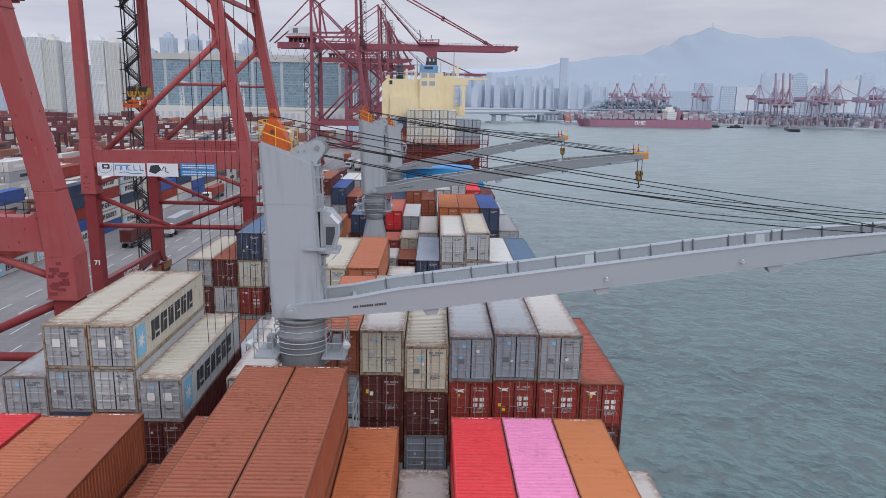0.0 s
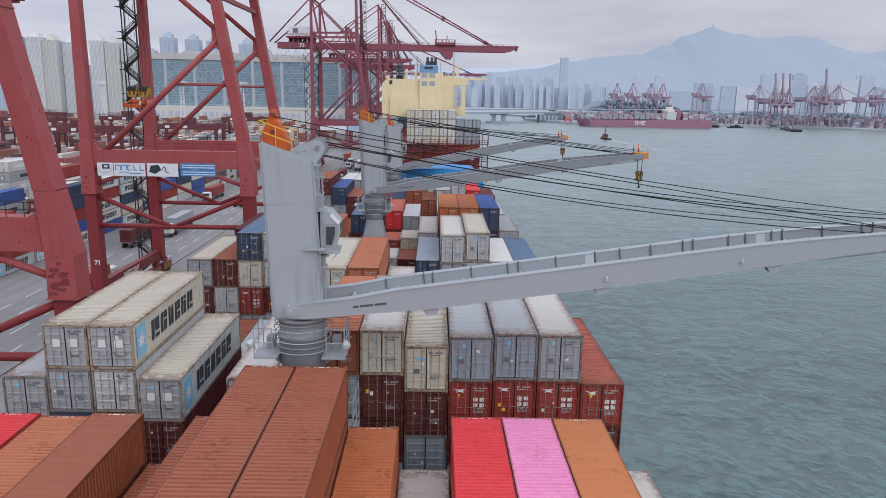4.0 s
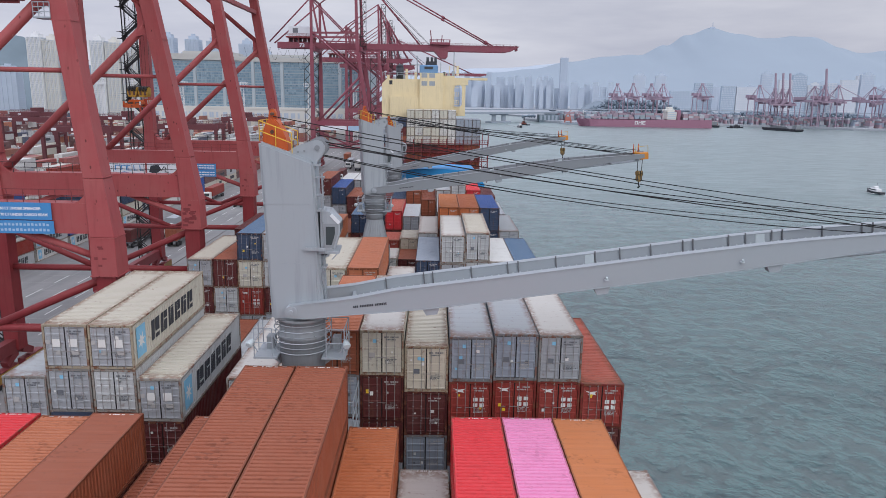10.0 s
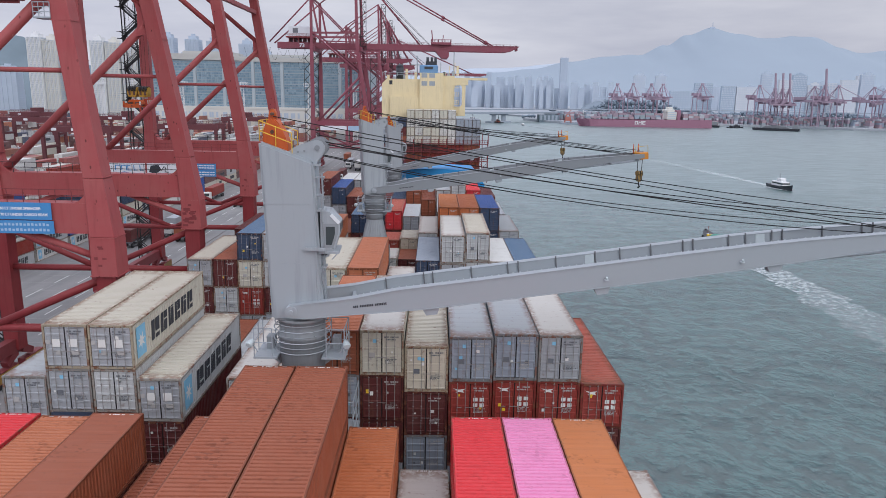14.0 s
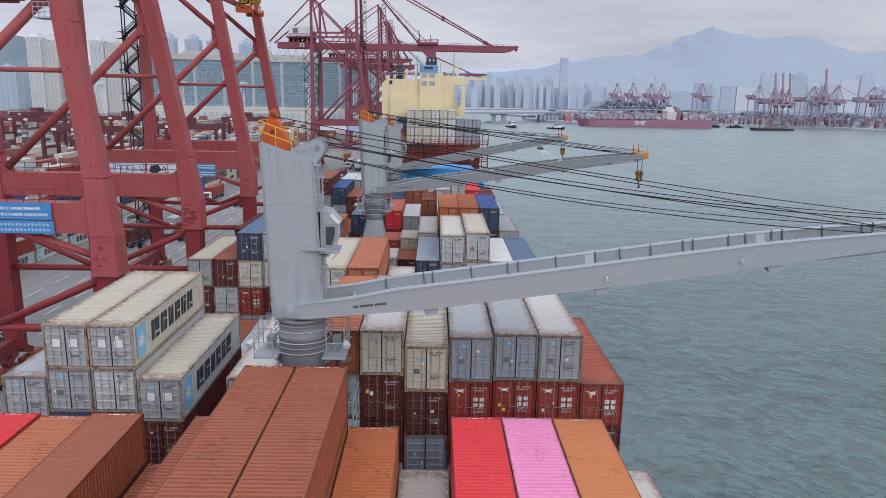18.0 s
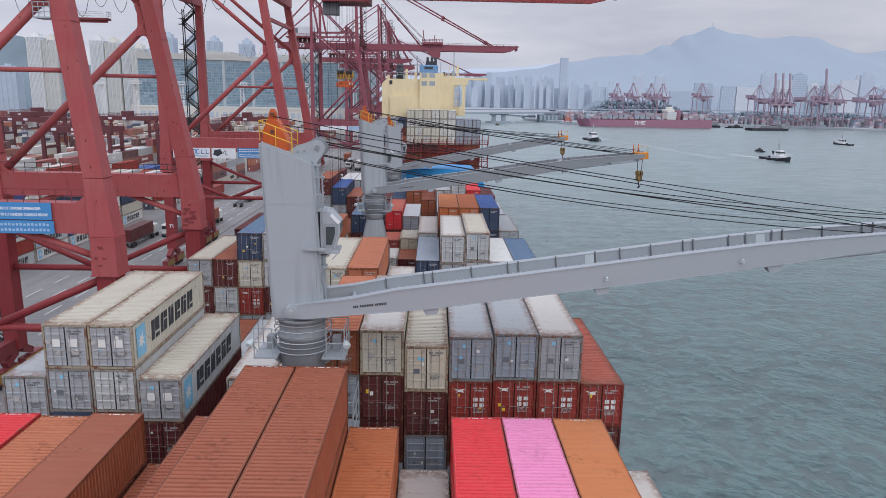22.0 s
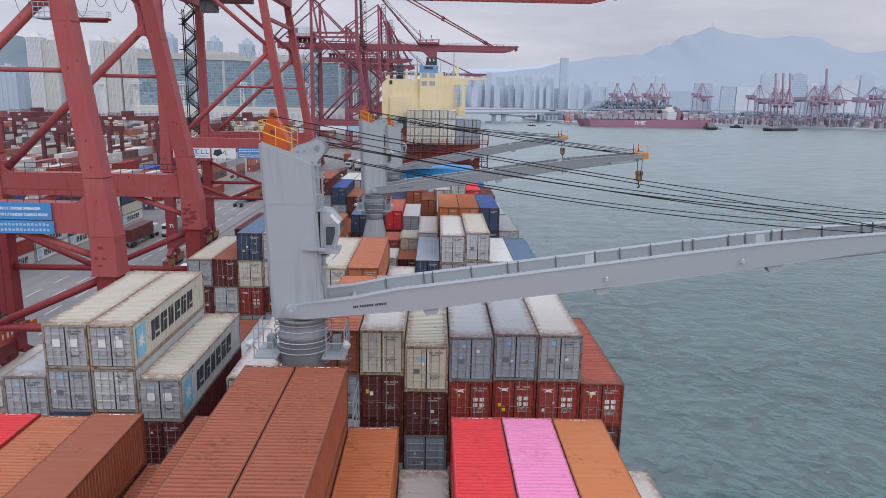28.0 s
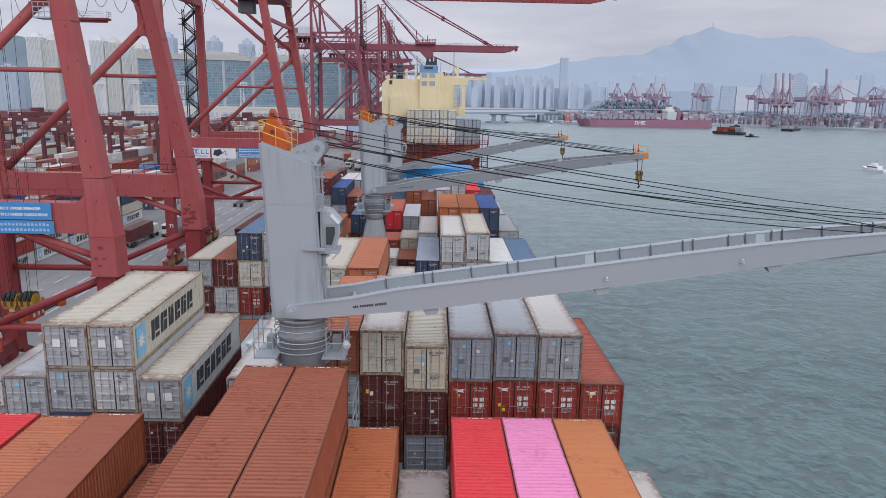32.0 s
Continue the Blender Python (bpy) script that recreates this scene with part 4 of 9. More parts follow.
        tube(bm, (reach + 0.3, -0.5, 0.5), (reach + 0.3, 0.5, 0.5), 0.34, 18)
        part("tip_sheave", bm, MIDGREY, head)
    else:
        bm = B()
        chamfered(bm, reach - 0.3, reach + 0.9, -1.0, 1.0, -0.15, 0.72, 0.08)
        part("jib_head", bm, HEAD_AMBER, jib, "amber-orange jib head")
    # ropes from the tower's head to the jib's end
    tip = jib.matrix_basis @ Vector((reach, 0, 0.35))
    if near:
        runs = [((-1.1, -0.3, 9.93), (35.3, -0.3, 5.0), 0.40, 0.022), ((-1.1, 0.2, 9.57), (35.3, 0.2, 3.9), -0.1, 0.022), ((1.1, -0.55, 9.09), (35.3, -0.55, 5.27), 0.77, 0.022), ((1.1, -0.1, 8.79), (35.3, -0.1, 4.97), 0.70, 0.028),
                ((1.1, 0.1, 8.65), (35.3, 0.1, 4.15), 0.29, 0.028), ((1.1, 0.4, 8.09), (35.3, 0.4, 4.61), 0.82, 0.022), ((1.1, 0.6, 8.02), (35.3, 0.6, 4.1), 0.78, 0.026)]
    else:
        runs = [(Vector((1.1 if k % 2 else -0.9, y, h + (0.1 if k % 2 else 0.9))), tip + Vector((dx, y * 0.6, dz)), sag, 0.03) for k, (y, dx, dz, sag) in
                enumerate(((-0.6, -0.2, 0.1, 0.1), (-0.5, 0.1, 0.0, 0.25), (-0.3, -1.2, 0.5, 0.2), (0.0, -2.0, 0.1, 0.12), (0.2, 0.2, 0.6, 0.35), (0.45, -0.6, 0.0, 0.0), (0.6, -2.6, 0.4, 0.5)))]
    for start, end, sag, r in runs:
        bm = B()
        start, end = Vector(start), Vector(end)
        pts = [start.lerp(end, i / 14) - Vector((0, 0, sag * 4 * (i / 14) * (1 - i / 14))) for i in range(15)]
        rod_path(bm, pts, r, 6)
        part("wire_rope", bm, WIRE, house)
    if not near:
        bm = B()
        q = tip + Vector((0.3, 0, -0.5))
        tube(bm, q + Vector((-0.35, 0, 0)), q + Vector((-0.3, 0, -1.8)), 0.04, 5)
        tube(bm, q + Vector((0.35, 0, 0)), q + Vector((0.3, 0, -1.8)), 0.04, 5)
        part("hoist_rope", bm, WIRE, house)
        bm = B()
        for u in (-0.22, 0.22):
            tube(bm, (q.x + u - 0.17, q.y, q.z - 1.9), (q.x + u + 0.17, q.y, q.z - 1.9), 0.36, 14)
        prism(bm, [(q.x - 0.36, q.z - 1.85), (q.x + 0.36, q.z - 1.85), (q.x + 0.36, q.z - 2.75), (q.x + 0.14, q.z - 3.0), (q.x - 0.14, q.z - 3.0), (q.x - 0.36, q.z - 2.75)], "y", q.y - 0.22, q.y + 0.22)
        block = part("hook_block", bm, HOOK, house, "yellow and black hook block")
        bm = B()
        rod_path(bm, [(q.x, q.y, q.z - 3.0), (q.x, q.y, q.z - 3.4), (q.x + 0.17, q.y, q.z - 3.6), (q.x + 0.08, q.y, q.z - 3.8), (q.x - 0.12, q.y, q.z - 3.72)], 0.08, 6)
        part("hook", bm, WIRE, block)
    return root


HOOK, hk, hp = material("hook_yellow_black", 0.5)
hw = hk.nodes.new("ShaderNodeTexWave")
hw.inputs["Scale"].default_value = 1.6
hc = hk.nodes.new("ShaderNodeTexCoord")
hk.links.new(hc.outputs["Object"], hw.inputs["Vector"])
hk.links.new(mixed(hk, step_of(hk, hw.outputs["Fac"], 0.45, 0.55), (0.34, 0.20, 0.04), (0.03, 0.03, 0.03)), hp.inputs["Base Color"])

deck_crane(-6.62, 34.4, 26.95, 12.0, 3.0, 6.3, 35.5, 35.75, True)
deck_crane(-6.98, 82.6, 26.5, 9.5, 15.5, 5.6, 35.6, 35.2, False)
deck_crane(-7.32, 130.6, 24.0, 9.5, 20.0, 8.4, 36.0, 32.75, False)

# ---- water, quay and ground ----
WATER, wtree, wp = material("harbour_water", 0.2)
wp.inputs["IOR"].default_value = 2.0
wa = step_of(wtree, noise_at(wtree, 0.012, 3), 0.3, 0.7)
wtone = mixed(wtree, wa, (0.020, 0.082, 0.078), (0.034, 0.100, 0.096))
w1 = noise_at(wtree, 0.42, 5, 0.58, (1.15, 0.85, 1.0))
w2 = noise_at(wtree, 0.13, 3, 0.55, (1.0, 1.0, 1.0))
w3 = noise_at(wtree, 0.03, 3, 0.6, (0.6, 1.4, 1.0))
# wave shading is put into the base colour, following the ripple noise
wtree.links.new(mixed(wtree, scaled(wtree, step_of(wtree, w1, 0.45, 0.62), 0.85), wtone, (0.013, 0.045, 0.042)), wp.inputs["Base Color"])
wsum = wtree.nodes.new("ShaderNodeMath")
wsum.operation = "MULTIPLY_ADD"
wsum.inputs[1].default_value = 1.3
wtree.links.new(w2, wsum.inputs[0])
wtree.links.new(w1, wsum.inputs[2])
wbump = wtree.nodes.new("ShaderNodeBump")
wbump.inputs["Distance"].default_value = 1.7
wtree.links.new(wsum.outputs[0], wbump.inputs["Height"])
wtree.links.new(wbump.outputs["Normal"], wp.inputs["Normal"])
# bump weakens and roughness rises with distance for unresolved waves; slicks vary the bump
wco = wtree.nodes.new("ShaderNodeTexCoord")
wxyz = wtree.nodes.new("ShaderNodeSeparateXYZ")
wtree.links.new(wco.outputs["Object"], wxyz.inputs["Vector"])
bump_fade = wtree.nodes.new("ShaderNodeMapRange")
bump_fade.inputs["From Min"].default_value, bump_fade.inputs["From Max"].default_value = 40.0, 280.0
bump_fade.inputs["To Min"].default_value, bump_fade.inputs["To Max"].default_value = 0.80, 0.17
wtree.links.new(wxyz.outputs["Y"], bump_fade.inputs["Value"])
rough = wtree.nodes.new("ShaderNodeMapRange")
rough.inputs["From Min"].default_value, rough.inputs["From Max"].default_value = 40.0, 300.0
rough.inputs["To Min"].default_value, rough.inputs["To Max"].default_value = 0.13, 0.30
wtree.links.new(wxyz.outputs["Y"], rough.inputs["Value"])
wtree.links.new(rough.outputs["Result"], wp.inputs["Roughness"])
# sheen added: a coat grows with distance to brighten far water, broken by noise
far_coat = wtree.nodes.new("ShaderNodeMapRange")
far_coat.inputs["From Min"].default_value, far_coat.inputs["From Max"].default_value = 90.0, 330.0
far_coat.inputs["To Max"].default_value = 1.0
wtree.links.new(wxyz.outputs["Y"], far_coat.inputs["Value"])
w4 = noise_at(wtree, 0.16, 5, 0.65, (0.45, 1.5, 1.0))
patch = wtree.nodes.new("ShaderNodeMapRange")
patch.inputs["From Min"].default_value, patch.inputs["From Max"].default_value, patch.inputs["To Min"].default_value, patch.inputs["To Max"].default_value = 0.36, 0.62, 0.35, 1.0
wtree.links.new(w4, patch.inputs["Value"])
both_w = wtree.nodes.new("ShaderNodeMath")
both_w.operation = "MULTIPLY"
wtree.links.new(far_coat.outputs["Result"], both_w.inputs[0])
wtree.links.new(patch.outputs["Result"], both_w.inputs[1])
wtree.links.new(both_w.outputs[0], wp.inputs["Coat Weight"])
wp.inputs["Coat Tint"].default_value = (0.90, 0.985, 1.0, 1)
wp.inputs["Coat IOR"].default_value, wp.inputs["Coat Roughness"].default_value = 1.9, 0.42
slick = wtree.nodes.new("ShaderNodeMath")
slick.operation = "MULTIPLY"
wtree.links.new(bump_fade.outputs["Result"], slick.inputs[0])
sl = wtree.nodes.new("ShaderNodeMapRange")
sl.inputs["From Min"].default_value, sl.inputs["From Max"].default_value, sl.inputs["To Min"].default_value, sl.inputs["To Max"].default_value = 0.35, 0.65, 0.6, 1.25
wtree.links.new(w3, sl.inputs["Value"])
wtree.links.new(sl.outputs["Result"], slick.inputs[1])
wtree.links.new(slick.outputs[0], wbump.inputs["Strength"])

bm = B()
xs = [-25.6, 0, 60, 150, 300, 600, 1200, 4500]
ys = [-400, 0, 100, 250, 500, 900, 1500, 4400]
grid = [[bm.verts.new((x, y, 0)) for y in ys] for x in xs]
for i in range(len(xs) - 1):
    for j in range(len(ys) - 1):
        bm.faces.new((grid[i][j], grid[i + 1][j], grid[i + 1][j + 1], grid[i][j + 1]))
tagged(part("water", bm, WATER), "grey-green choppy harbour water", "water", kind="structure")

ASPHALT, at_, ap = material("quay_concrete_asphalt", 0.8)
g1 = step_of(at_, noise_at(at_, 0.06, 4), 0.35, 0.7)
g2 = noise_at(at_, 1.5, 5)
at_.links.new(mixed(at_, scaled(at_, g2, 0.35), mixed(at_, g1, (0.19, 0.187, 0.187), (0.275, 0.267, 0.26)), (0.10, 0.10, 0.10)), ap.inputs["Base Color"])
bump_of(at_, ap, g2, 0.15, 0.02)
# tyre-darkened lanes along the quay and pale slab joints
lanes = step_of(at_, noise_at(at_, 0.35, 3, 0.6, (1.0, 0.02, 1.0)), 0.45, 0.7)
tread = mixed(at_, scaled(at_, lanes, 0.45), ap.inputs["Base Color"].links[0].from_socket, (0.13, 0.13, 0.132))
slab = at_.nodes.new("ShaderNodeTexBrick")
slab.inputs["Scale"].default_value, slab.inputs["Brick Width"].default_value, slab.inputs["Row Height"].default_value, slab.inputs["Mortar Size"].default_value = 1.0, 6.0, 5.0, 0.07
slab.inputs["Color1"].default_value = slab.inputs["Color2"].default_value = (0, 0, 0, 1)
slab.inputs["Mortar"].default_value = (1, 1, 1, 1)
sc = at_.nodes.new("ShaderNodeTexCoord")
at_.links.new(sc.outputs["Object"], slab.inputs["Vector"])
at_.links.new(mixed(at_, scaled(at_, slab.outputs["Color"], 0.5), tread, (0.30, 0.295, 0.28)), ap.inputs["Base Color"])
CONCRETE = plain("pale_concrete", (0.36, 0.35, 0.33), 0.8, 0.0, 0.2, 0.8)
LINE = plain("road_marking_white", (0.62, 0.62, 0.60), 0.7, 0.0, 0.3, 2.0)
QZ = 4.5
bm = B()
box(bm, -4500, -25.6, -400, 4400, -6, QZ)
tagged(part("ground", bm, ASPHALT), "grey concrete and asphalt container quay", "ground", kind="structure")
bm = B()
box(bm, -26.3, -25.5, -400, 900, QZ + 0.004, QZ + 0.3)
tagged(part("kerb", bm, CONCRETE), "pale concrete quay-edge kerb", "kerb", kind="structure")
RAILSTEEL = plain("crane_rail_steel", (0.10, 0.085, 0.075), 0.5, 0.5)
for x in (-27.0, -51.0):
    bm = B()
    box(bm, x - 0.06, x + 0.06, -100, 600, QZ + 0.004, QZ + 0.09)
    tagged(part("crane_rail", bm, RAILSTEEL), "steel crane rail set in the quay", "rail", "crane rails", kind="structure")
for x in (-30.5, -34.5, -38.5, -42.5, -46.5, -54.5, -58.5, -62.5, -66.5):
    for y in range(30, 420, 9):
        bm = B()
        box(bm, x - 0.09, x + 0.09, y, y + 5.0, QZ + 0.004, QZ + 0.012)
        tagged(part("lane_marking", bm, LINE), "worn white lane dash on the quay", "marking", "lane markings", kind="structure")

# ---- ship-to-shore gantry cranes ----
CRANE_RED = paint("gantry_red_paint", (0.335, 0.066, 0.070), 0.22, 0.25, 0.5, True, 0.0, 0.3, chips=0.9)
LEG_RED = paint("repainted_leg_red", (0.215, 0.027, 0.032), 0.1, 0.1, 0.5, True, 0.0, 0.3)
CRANE_DARK = paint("gantry_dark_red_paint", (0.19, 0.032, 0.038), 0.12, 0.15, 0.55, True, 0.0, 0.3)
BLACK = plain("black_rubber_and_cable", (0.02, 0.02, 0.022), 0.6)
SIGN_BLUE = plain("sign_blue", (0.06, 0.24, 0.52), 0.45)
SIGN_PALE = plain("sign_pale_blue", (0.36, 0.50, 0.66), 0.5)
SIGN_WHITE = plain("sign_white", (0.72, 0.74, 0.78), 0.5)


def words(text, size, mat, parent, at, name="lettering"):
    cu = bpy.data.curves.new(name, "FONT")
    cu.body, cu.size, cu.extrude, cu.offset = text, size, 0.01, size * 0.03
    tmp = bpy.data.objects.new(name, cu)
    me = bpy.data.meshes.new_from_object(tmp)
    bpy.data.objects.remove(tmp)
    return put(name, me, mat, parent, at)


def face_south(x, y, z):
    """The pose of flat lettering that faces toward -y."""
    return Matrix.Translation((x, y, z)) @ Matrix.Rotation(radians(90), 4, "X")


def gantry(label, at_y, sea, land, span, lean, knee, brace_z, signs, detail=2, boom_z=57.8, reach=64.0, tone=None, beam_up=0.6, conv=(0.0, 0.0), lo_up=-0.6, strut_z=38.9):
    """A crane on its rails; its near frame stands at local y = 0, its far one at y = span. lean: how far the legs lean landward per metre."""
    red = tone or CRANE_RED
    root = thing("gantry_crane", label, "crane", Matrix.Translation((0, at_y, 0)), "ship-to-shore cranes")
    low_red = tone or LEG_RED
    zb, top = QZ + 1.9, boom_z - 1.5

    def leg_line(rail, y, z):
        """The centre line of a leg at height z."""
        up = max(0.0, z - knee)
        draw = conv[0 if y < span / 2 else 1] * up * (1.0 if rail == sea else 0.3)
        return Vector((rail - (lean * up if rail == sea else 0.0), y + draw, z))

    for rail in (sea, land):
        for y in (0.0, span):
            legs = red
            bm = B()
            wl, wu = (1.68, 1.32)
            a, k0, km, k1, b = leg_line(rail, y, zb + 2.0), leg_line(rail, y, knee - 4.5), leg_line(rail, y, knee - 1.3), leg_line(rail, y, knee + 3.5), leg_line(rail, y, top)
            beam(bm, a, k0, 1.5, 1.55, 1.5, 1.55)
            beam(bm, k0, km, 2.15, 2.2, 2.05, 2.1)
            beam(bm, km, k1, 2.05, 2.1, wl * 0.95, wl * 1.05)
            beam(bm, k1, b, wl * 0.95, wl * 1.05, wu, wu)
            bmesh.ops.bevel(bm, geom=bm.edges[:], offset=0.05, segments=1, affect="EDGES")
            leg = part("leg", bm, legs, root)
            bm = B()
            w = wl * 0.53
            box(bm, a.x - w * 0.92, a.x + w * 0.92, a.y - w * 0.97, a.y + w * 0.97, a.z - 0.2, knee - 4.45)
            part("lower_leg", bm, low_red, leg, "" if tone else "bright red repainted lower leg")
            bm = B()
            kx = -1 if rail == sea else 1
            prism(bm, [(rail + kx * 0.5, knee + 1.35)] + [(rail + kx * (0.75 + 1.9 * (1 - math.sin(q)) ), knee + 1.42 + 2.4 * (1 - math.cos(q))) for q in (0, 0.25, 0.5, 0.8, 1.1, 1.4)] + [(rail + kx * 0.5, knee + 4.3)], "y", y - 0.7, y + 0.7)
            part("gusset", bm, legs, leg)
            if detail > 1:
                for z, w in ((knee - 4.5, 1.16), (knee - 1.3, 1.08), (knee + 3.6, 0.86), ((knee + top) / 2, 0.8)):
                    bm = B()
                    c = leg_line(rail, y, z)
                    box(bm, c.x - w, c.x + w, c.y - w, c.y + w, z - 0.04, z + 0.04)
                    part("splice_flange", bm, legs, leg)
                many = rail == sea and y > 0
                for k in range(15 if many else 5):
                    bm = B()
                    rngk = random.Random(k * 3 + int(y))
                    zz = knee - 4.3 + rngk.random() * 2.6
                    half_d = 1.1 - 0.05 * (zz - knee + 4.5) / 3.2
                    c = leg_line(rail, y, zz)
                    pw = (0.3 + 0.5 * rngk.random()) if many else (0.2 + 0.25 * rngk.random())
                    px0 = c.x - 0.92 + rngk.random() * (1.6 - pw)
                    box(bm, px0, px0 + pw, c.y - half_d - 0.012 - 0.0012 * k, c.y - half_d + 0.05, zz, zz + (0.14 + 0.2 * rngk.random()) * (1.0 if many else 0.7))
                    part("repaint_patch", bm, CRANE_DARK, leg, "darker repaint patch")
            # bogies
            for s in (-1, 1):
                bm = B()
                beam(bm, (rail, y + s * 0.6, zb + 1.6), (rail, y + s * 2.6, zb + 0.6), 0.9, 1.0, 0.8, 0.7)
                box(bm, rail - 0.45, rail + 0.45, y + s * 2.6 - 2.0, y + s * 2.6 + 2.0, zb - 1.1, zb + 0.2)
                bogie = part("bogie", bm, CRANE_DARK, root)
                if detail > 1:
                    for u in (-1, 1):
                        bm = B()
                        box(bm, *sorted((rail + u * 0.455, rail + u * 0.475)), y + s * 2.6 - 1.9, y + s * 2.6 + 1.9, zb - 1.0, zb + 0.1)
                        part("hazard_plate", bm, HOOK, bogie, "yellow and black striped plate")
                    for q in range(4):
                        bm = B()
                        wy = y + s * 2.6 - 1.5 + q
                        tube(bm, (rail - 0.2, wy, QZ + 0.42), (rail + 0.2, wy, QZ + 0.42), 0.34, 14)
                        part("wheel", bm, BLACK, bogie)
    # portal beams and sills
    for y in (0.0, span):
        bm = B()
        a, b = leg_line(land, y, knee + beam_up), leg_line(sea, y, knee + beam_up)
        beam(bm, a, b, 1.5, 2.5)
        bm2 = B()
        portal = part("portal_beam", bm, red, root)
        railing(bm2, [a + Vector((1, -0.65, 1.25)), b + Vector((-1, -0.65, 1.25))], 1.1, 0.035, 1.3, 2)
        part("walkway_rail", bm2, BLACK if y else CRANE_DARK, portal)
    for rail in (sea, land):
        bm = B()
        beam(bm, (rail, 0, zb + 2.4), (rail, span, zb + 2.4), 1.0, 1.5)
        sill = part("sill_beam", bm, CRANE_DARK, root)
        if rail == land and detail > 1:
            words("SAFETY FIRST", 1.0, SIGN_WHITE, sill, Matrix.Translation((rail + 0.52, span * 0.3, zb + 2.05)) @ Matrix.Rotation(radians(90), 4, "Z") @ Matrix.Rotation(radians(90), 4, "X"))
    # braces
    for y in (0.0, span):
        hi = leg_line(sea, y, brace_z + (0.8 if y == 0.0 and conv[0] else 0.0))
        lo = leg_line(land, y, knee + lo_up)
        bm = B()
        tube(bm, lo, hi, 0.42, 14)
        part("diagonal_brace", bm, red, root)
        m = lo.lerp(hi, (strut_z - lo.z) / (hi.z - lo.z))
        bm = B()
        tube(bm, m, leg_line(sea, y, m.z), 0.2, 10)
        part("strut", bm, red, root)
        bm = B()
        tube(bm, hi, (land, leg_line(land, y, top).y, boom_z + 5.0), 0.36, 14)
        part("diagonal_brace", bm, red, root)
        # rounded gusset plates where the braces meet the leg
        bm = B()
        g = [(hi.x, hi.z + 2.4), (hi.x - 0.62, hi.z + 1.7), (hi.x - 0.82, hi.z + 1.2), (hi.x - 1.15, hi.z + 1.15), (hi.x - 1.7, hi.z + 1.5), (hi.x - 1.5, hi.z + 0.5), (hi.x - 1.5, hi.z - 0.7), (hi.x - 1.75, hi.z - 1.9), (hi.x - 1.1, hi.z - 1.75), (hi.x - 0.7, hi.z - 1.9), (hi.x - 0.3, hi.z - 2.6), (hi.x + 0.2, hi.z - 2.9)]
        prism(bm, g, "y", hi.y - 0.28, hi.y + 0.28)
        part("node_plate", bm, red, root)
        for u in (land, sea):
            bm = B()
            d = 1 if u == land else -1
            tube(bm, (u + d * 0.5, y, knee - 3.3), (u + d * 7.3, y, knee - 0.8), 0.3, 10)
            part("knee_brace", bm, red, root)
            bm = B()
            tube(bm, (u + d * 0.5, y, knee - 4.9), ((land + sea) / 2 - d * 0.3, y, knee - 9.4), 0.34, 10)
            part("sill_diagonal", bm, low_red, root)
        bm = B()
        tube(bm, (land, y, knee - 9.4), (sea, y, knee - 9.4), 0.36, 10)
        part("cross_pipe", bm, low_red, root)
    # girders, boom and their stays
    gy = (span * 0.5 - 3.2, span * 0.5 + 3.2)
    for y in gy:
        bm = B()
        beam(bm, (land - 16, y, boom_z), (sea - lean * 25, y, boom_z), 0.9, 2.5)
        part("girder", bm, red, root)
        bm = B()
        prism(bm, [(sea - lean * 25, boom_z - 1.25), (sea + reach - 6.0, boom_z - 1.25), (sea + reach - 3.0, boom_z - 0.6), (sea + reach, boom_z + 1.0), (sea + reach, boom_z + 1.25), (sea - lean * 25, boom_z + 1.25)], "y", y - 0.45, y + 0.45)
        part("boom", bm, red, root)
    for x in (land - 12, land, sea - lean * 25, sea + reach * 0.5, sea + reach - 1):
        bm = B()
        beam(bm, (x, gy[0], boom_z), (x, gy[1], boom_z), 0.6, 1.0)
        part("cross_beam", bm, red, root)
    for x in (sea - lean * 25, land):
        bm = B()
        beam(bm, (x, -0.5 + 0.07 * 25 * 0.8, top), (x, span + 0.5 - 0.07 * 25 * 0.8, top), 1.3, 1.9)
        part("head_beam", bm, red, root)
    # A-frames over the legs, tie beams, mast, stays
    st, crown = sea - lean * (top - knee), boom_z + 31.5
    knot = (land + 13.3, boom_z + 5.0)
    for y in (0.0, span):
        yl, ys = leg_line(land, y, top).y, leg_line(sea, y, top).y
        ym = ys + (span / 2 - ys) * 0.25
        bm = B()
        beam(bm, (land, yl, top), (land, yl, boom_z + 19), 1.15, 1.15, 0.9, 0.9)
        beam(bm, (land + 2.9, yl, boom_z + 5), (land + 0.2, yl, boom_z + 19), 0.75, 0.75)
        part("a_frame", bm, red, root)
        bm = B()
        beam(bm, (st, ys, top), (st - 0.9, ym, crown), 1.3, 1.3, 1.0, 1.0)
        part("mast", bm, red, root)
        bm = B()
        beam(bm, (land, yl, boom_z + 4.6), (st, ys, boom_z + 4.9), 0.7, 0.8)
        part("tie_beam", bm, red, root)
        bm = B()
        beam(bm, (land, yl, boom_z + 3.0), (st, ys, boom_z + 2.7), 0.5, 0.5)
        part("tie_beam", bm, red, root)
        for a, b, r in (((land, yl, boom_z + 18), (knot[0], (yl + ys) / 2, knot[1]), 0.28), ((st, ys, boom_z + 10.0), (knot[0], (yl + ys) / 2, knot[1]), 0.25), ((land, yl, boom_z + 18.6), (land - 19, yl + (span / 2 - yl) * 0.6, boom_z + 1.2), 0.3), ((land, yl, boom_z + 18.8), (st - 0.9, ym, crown), 0.28)):
            bm = B()
            tube(bm, a, b, r, 8)
            part("backstay", bm, red, root)
        yb = gy[0] if y == 0.0 else gy[1]
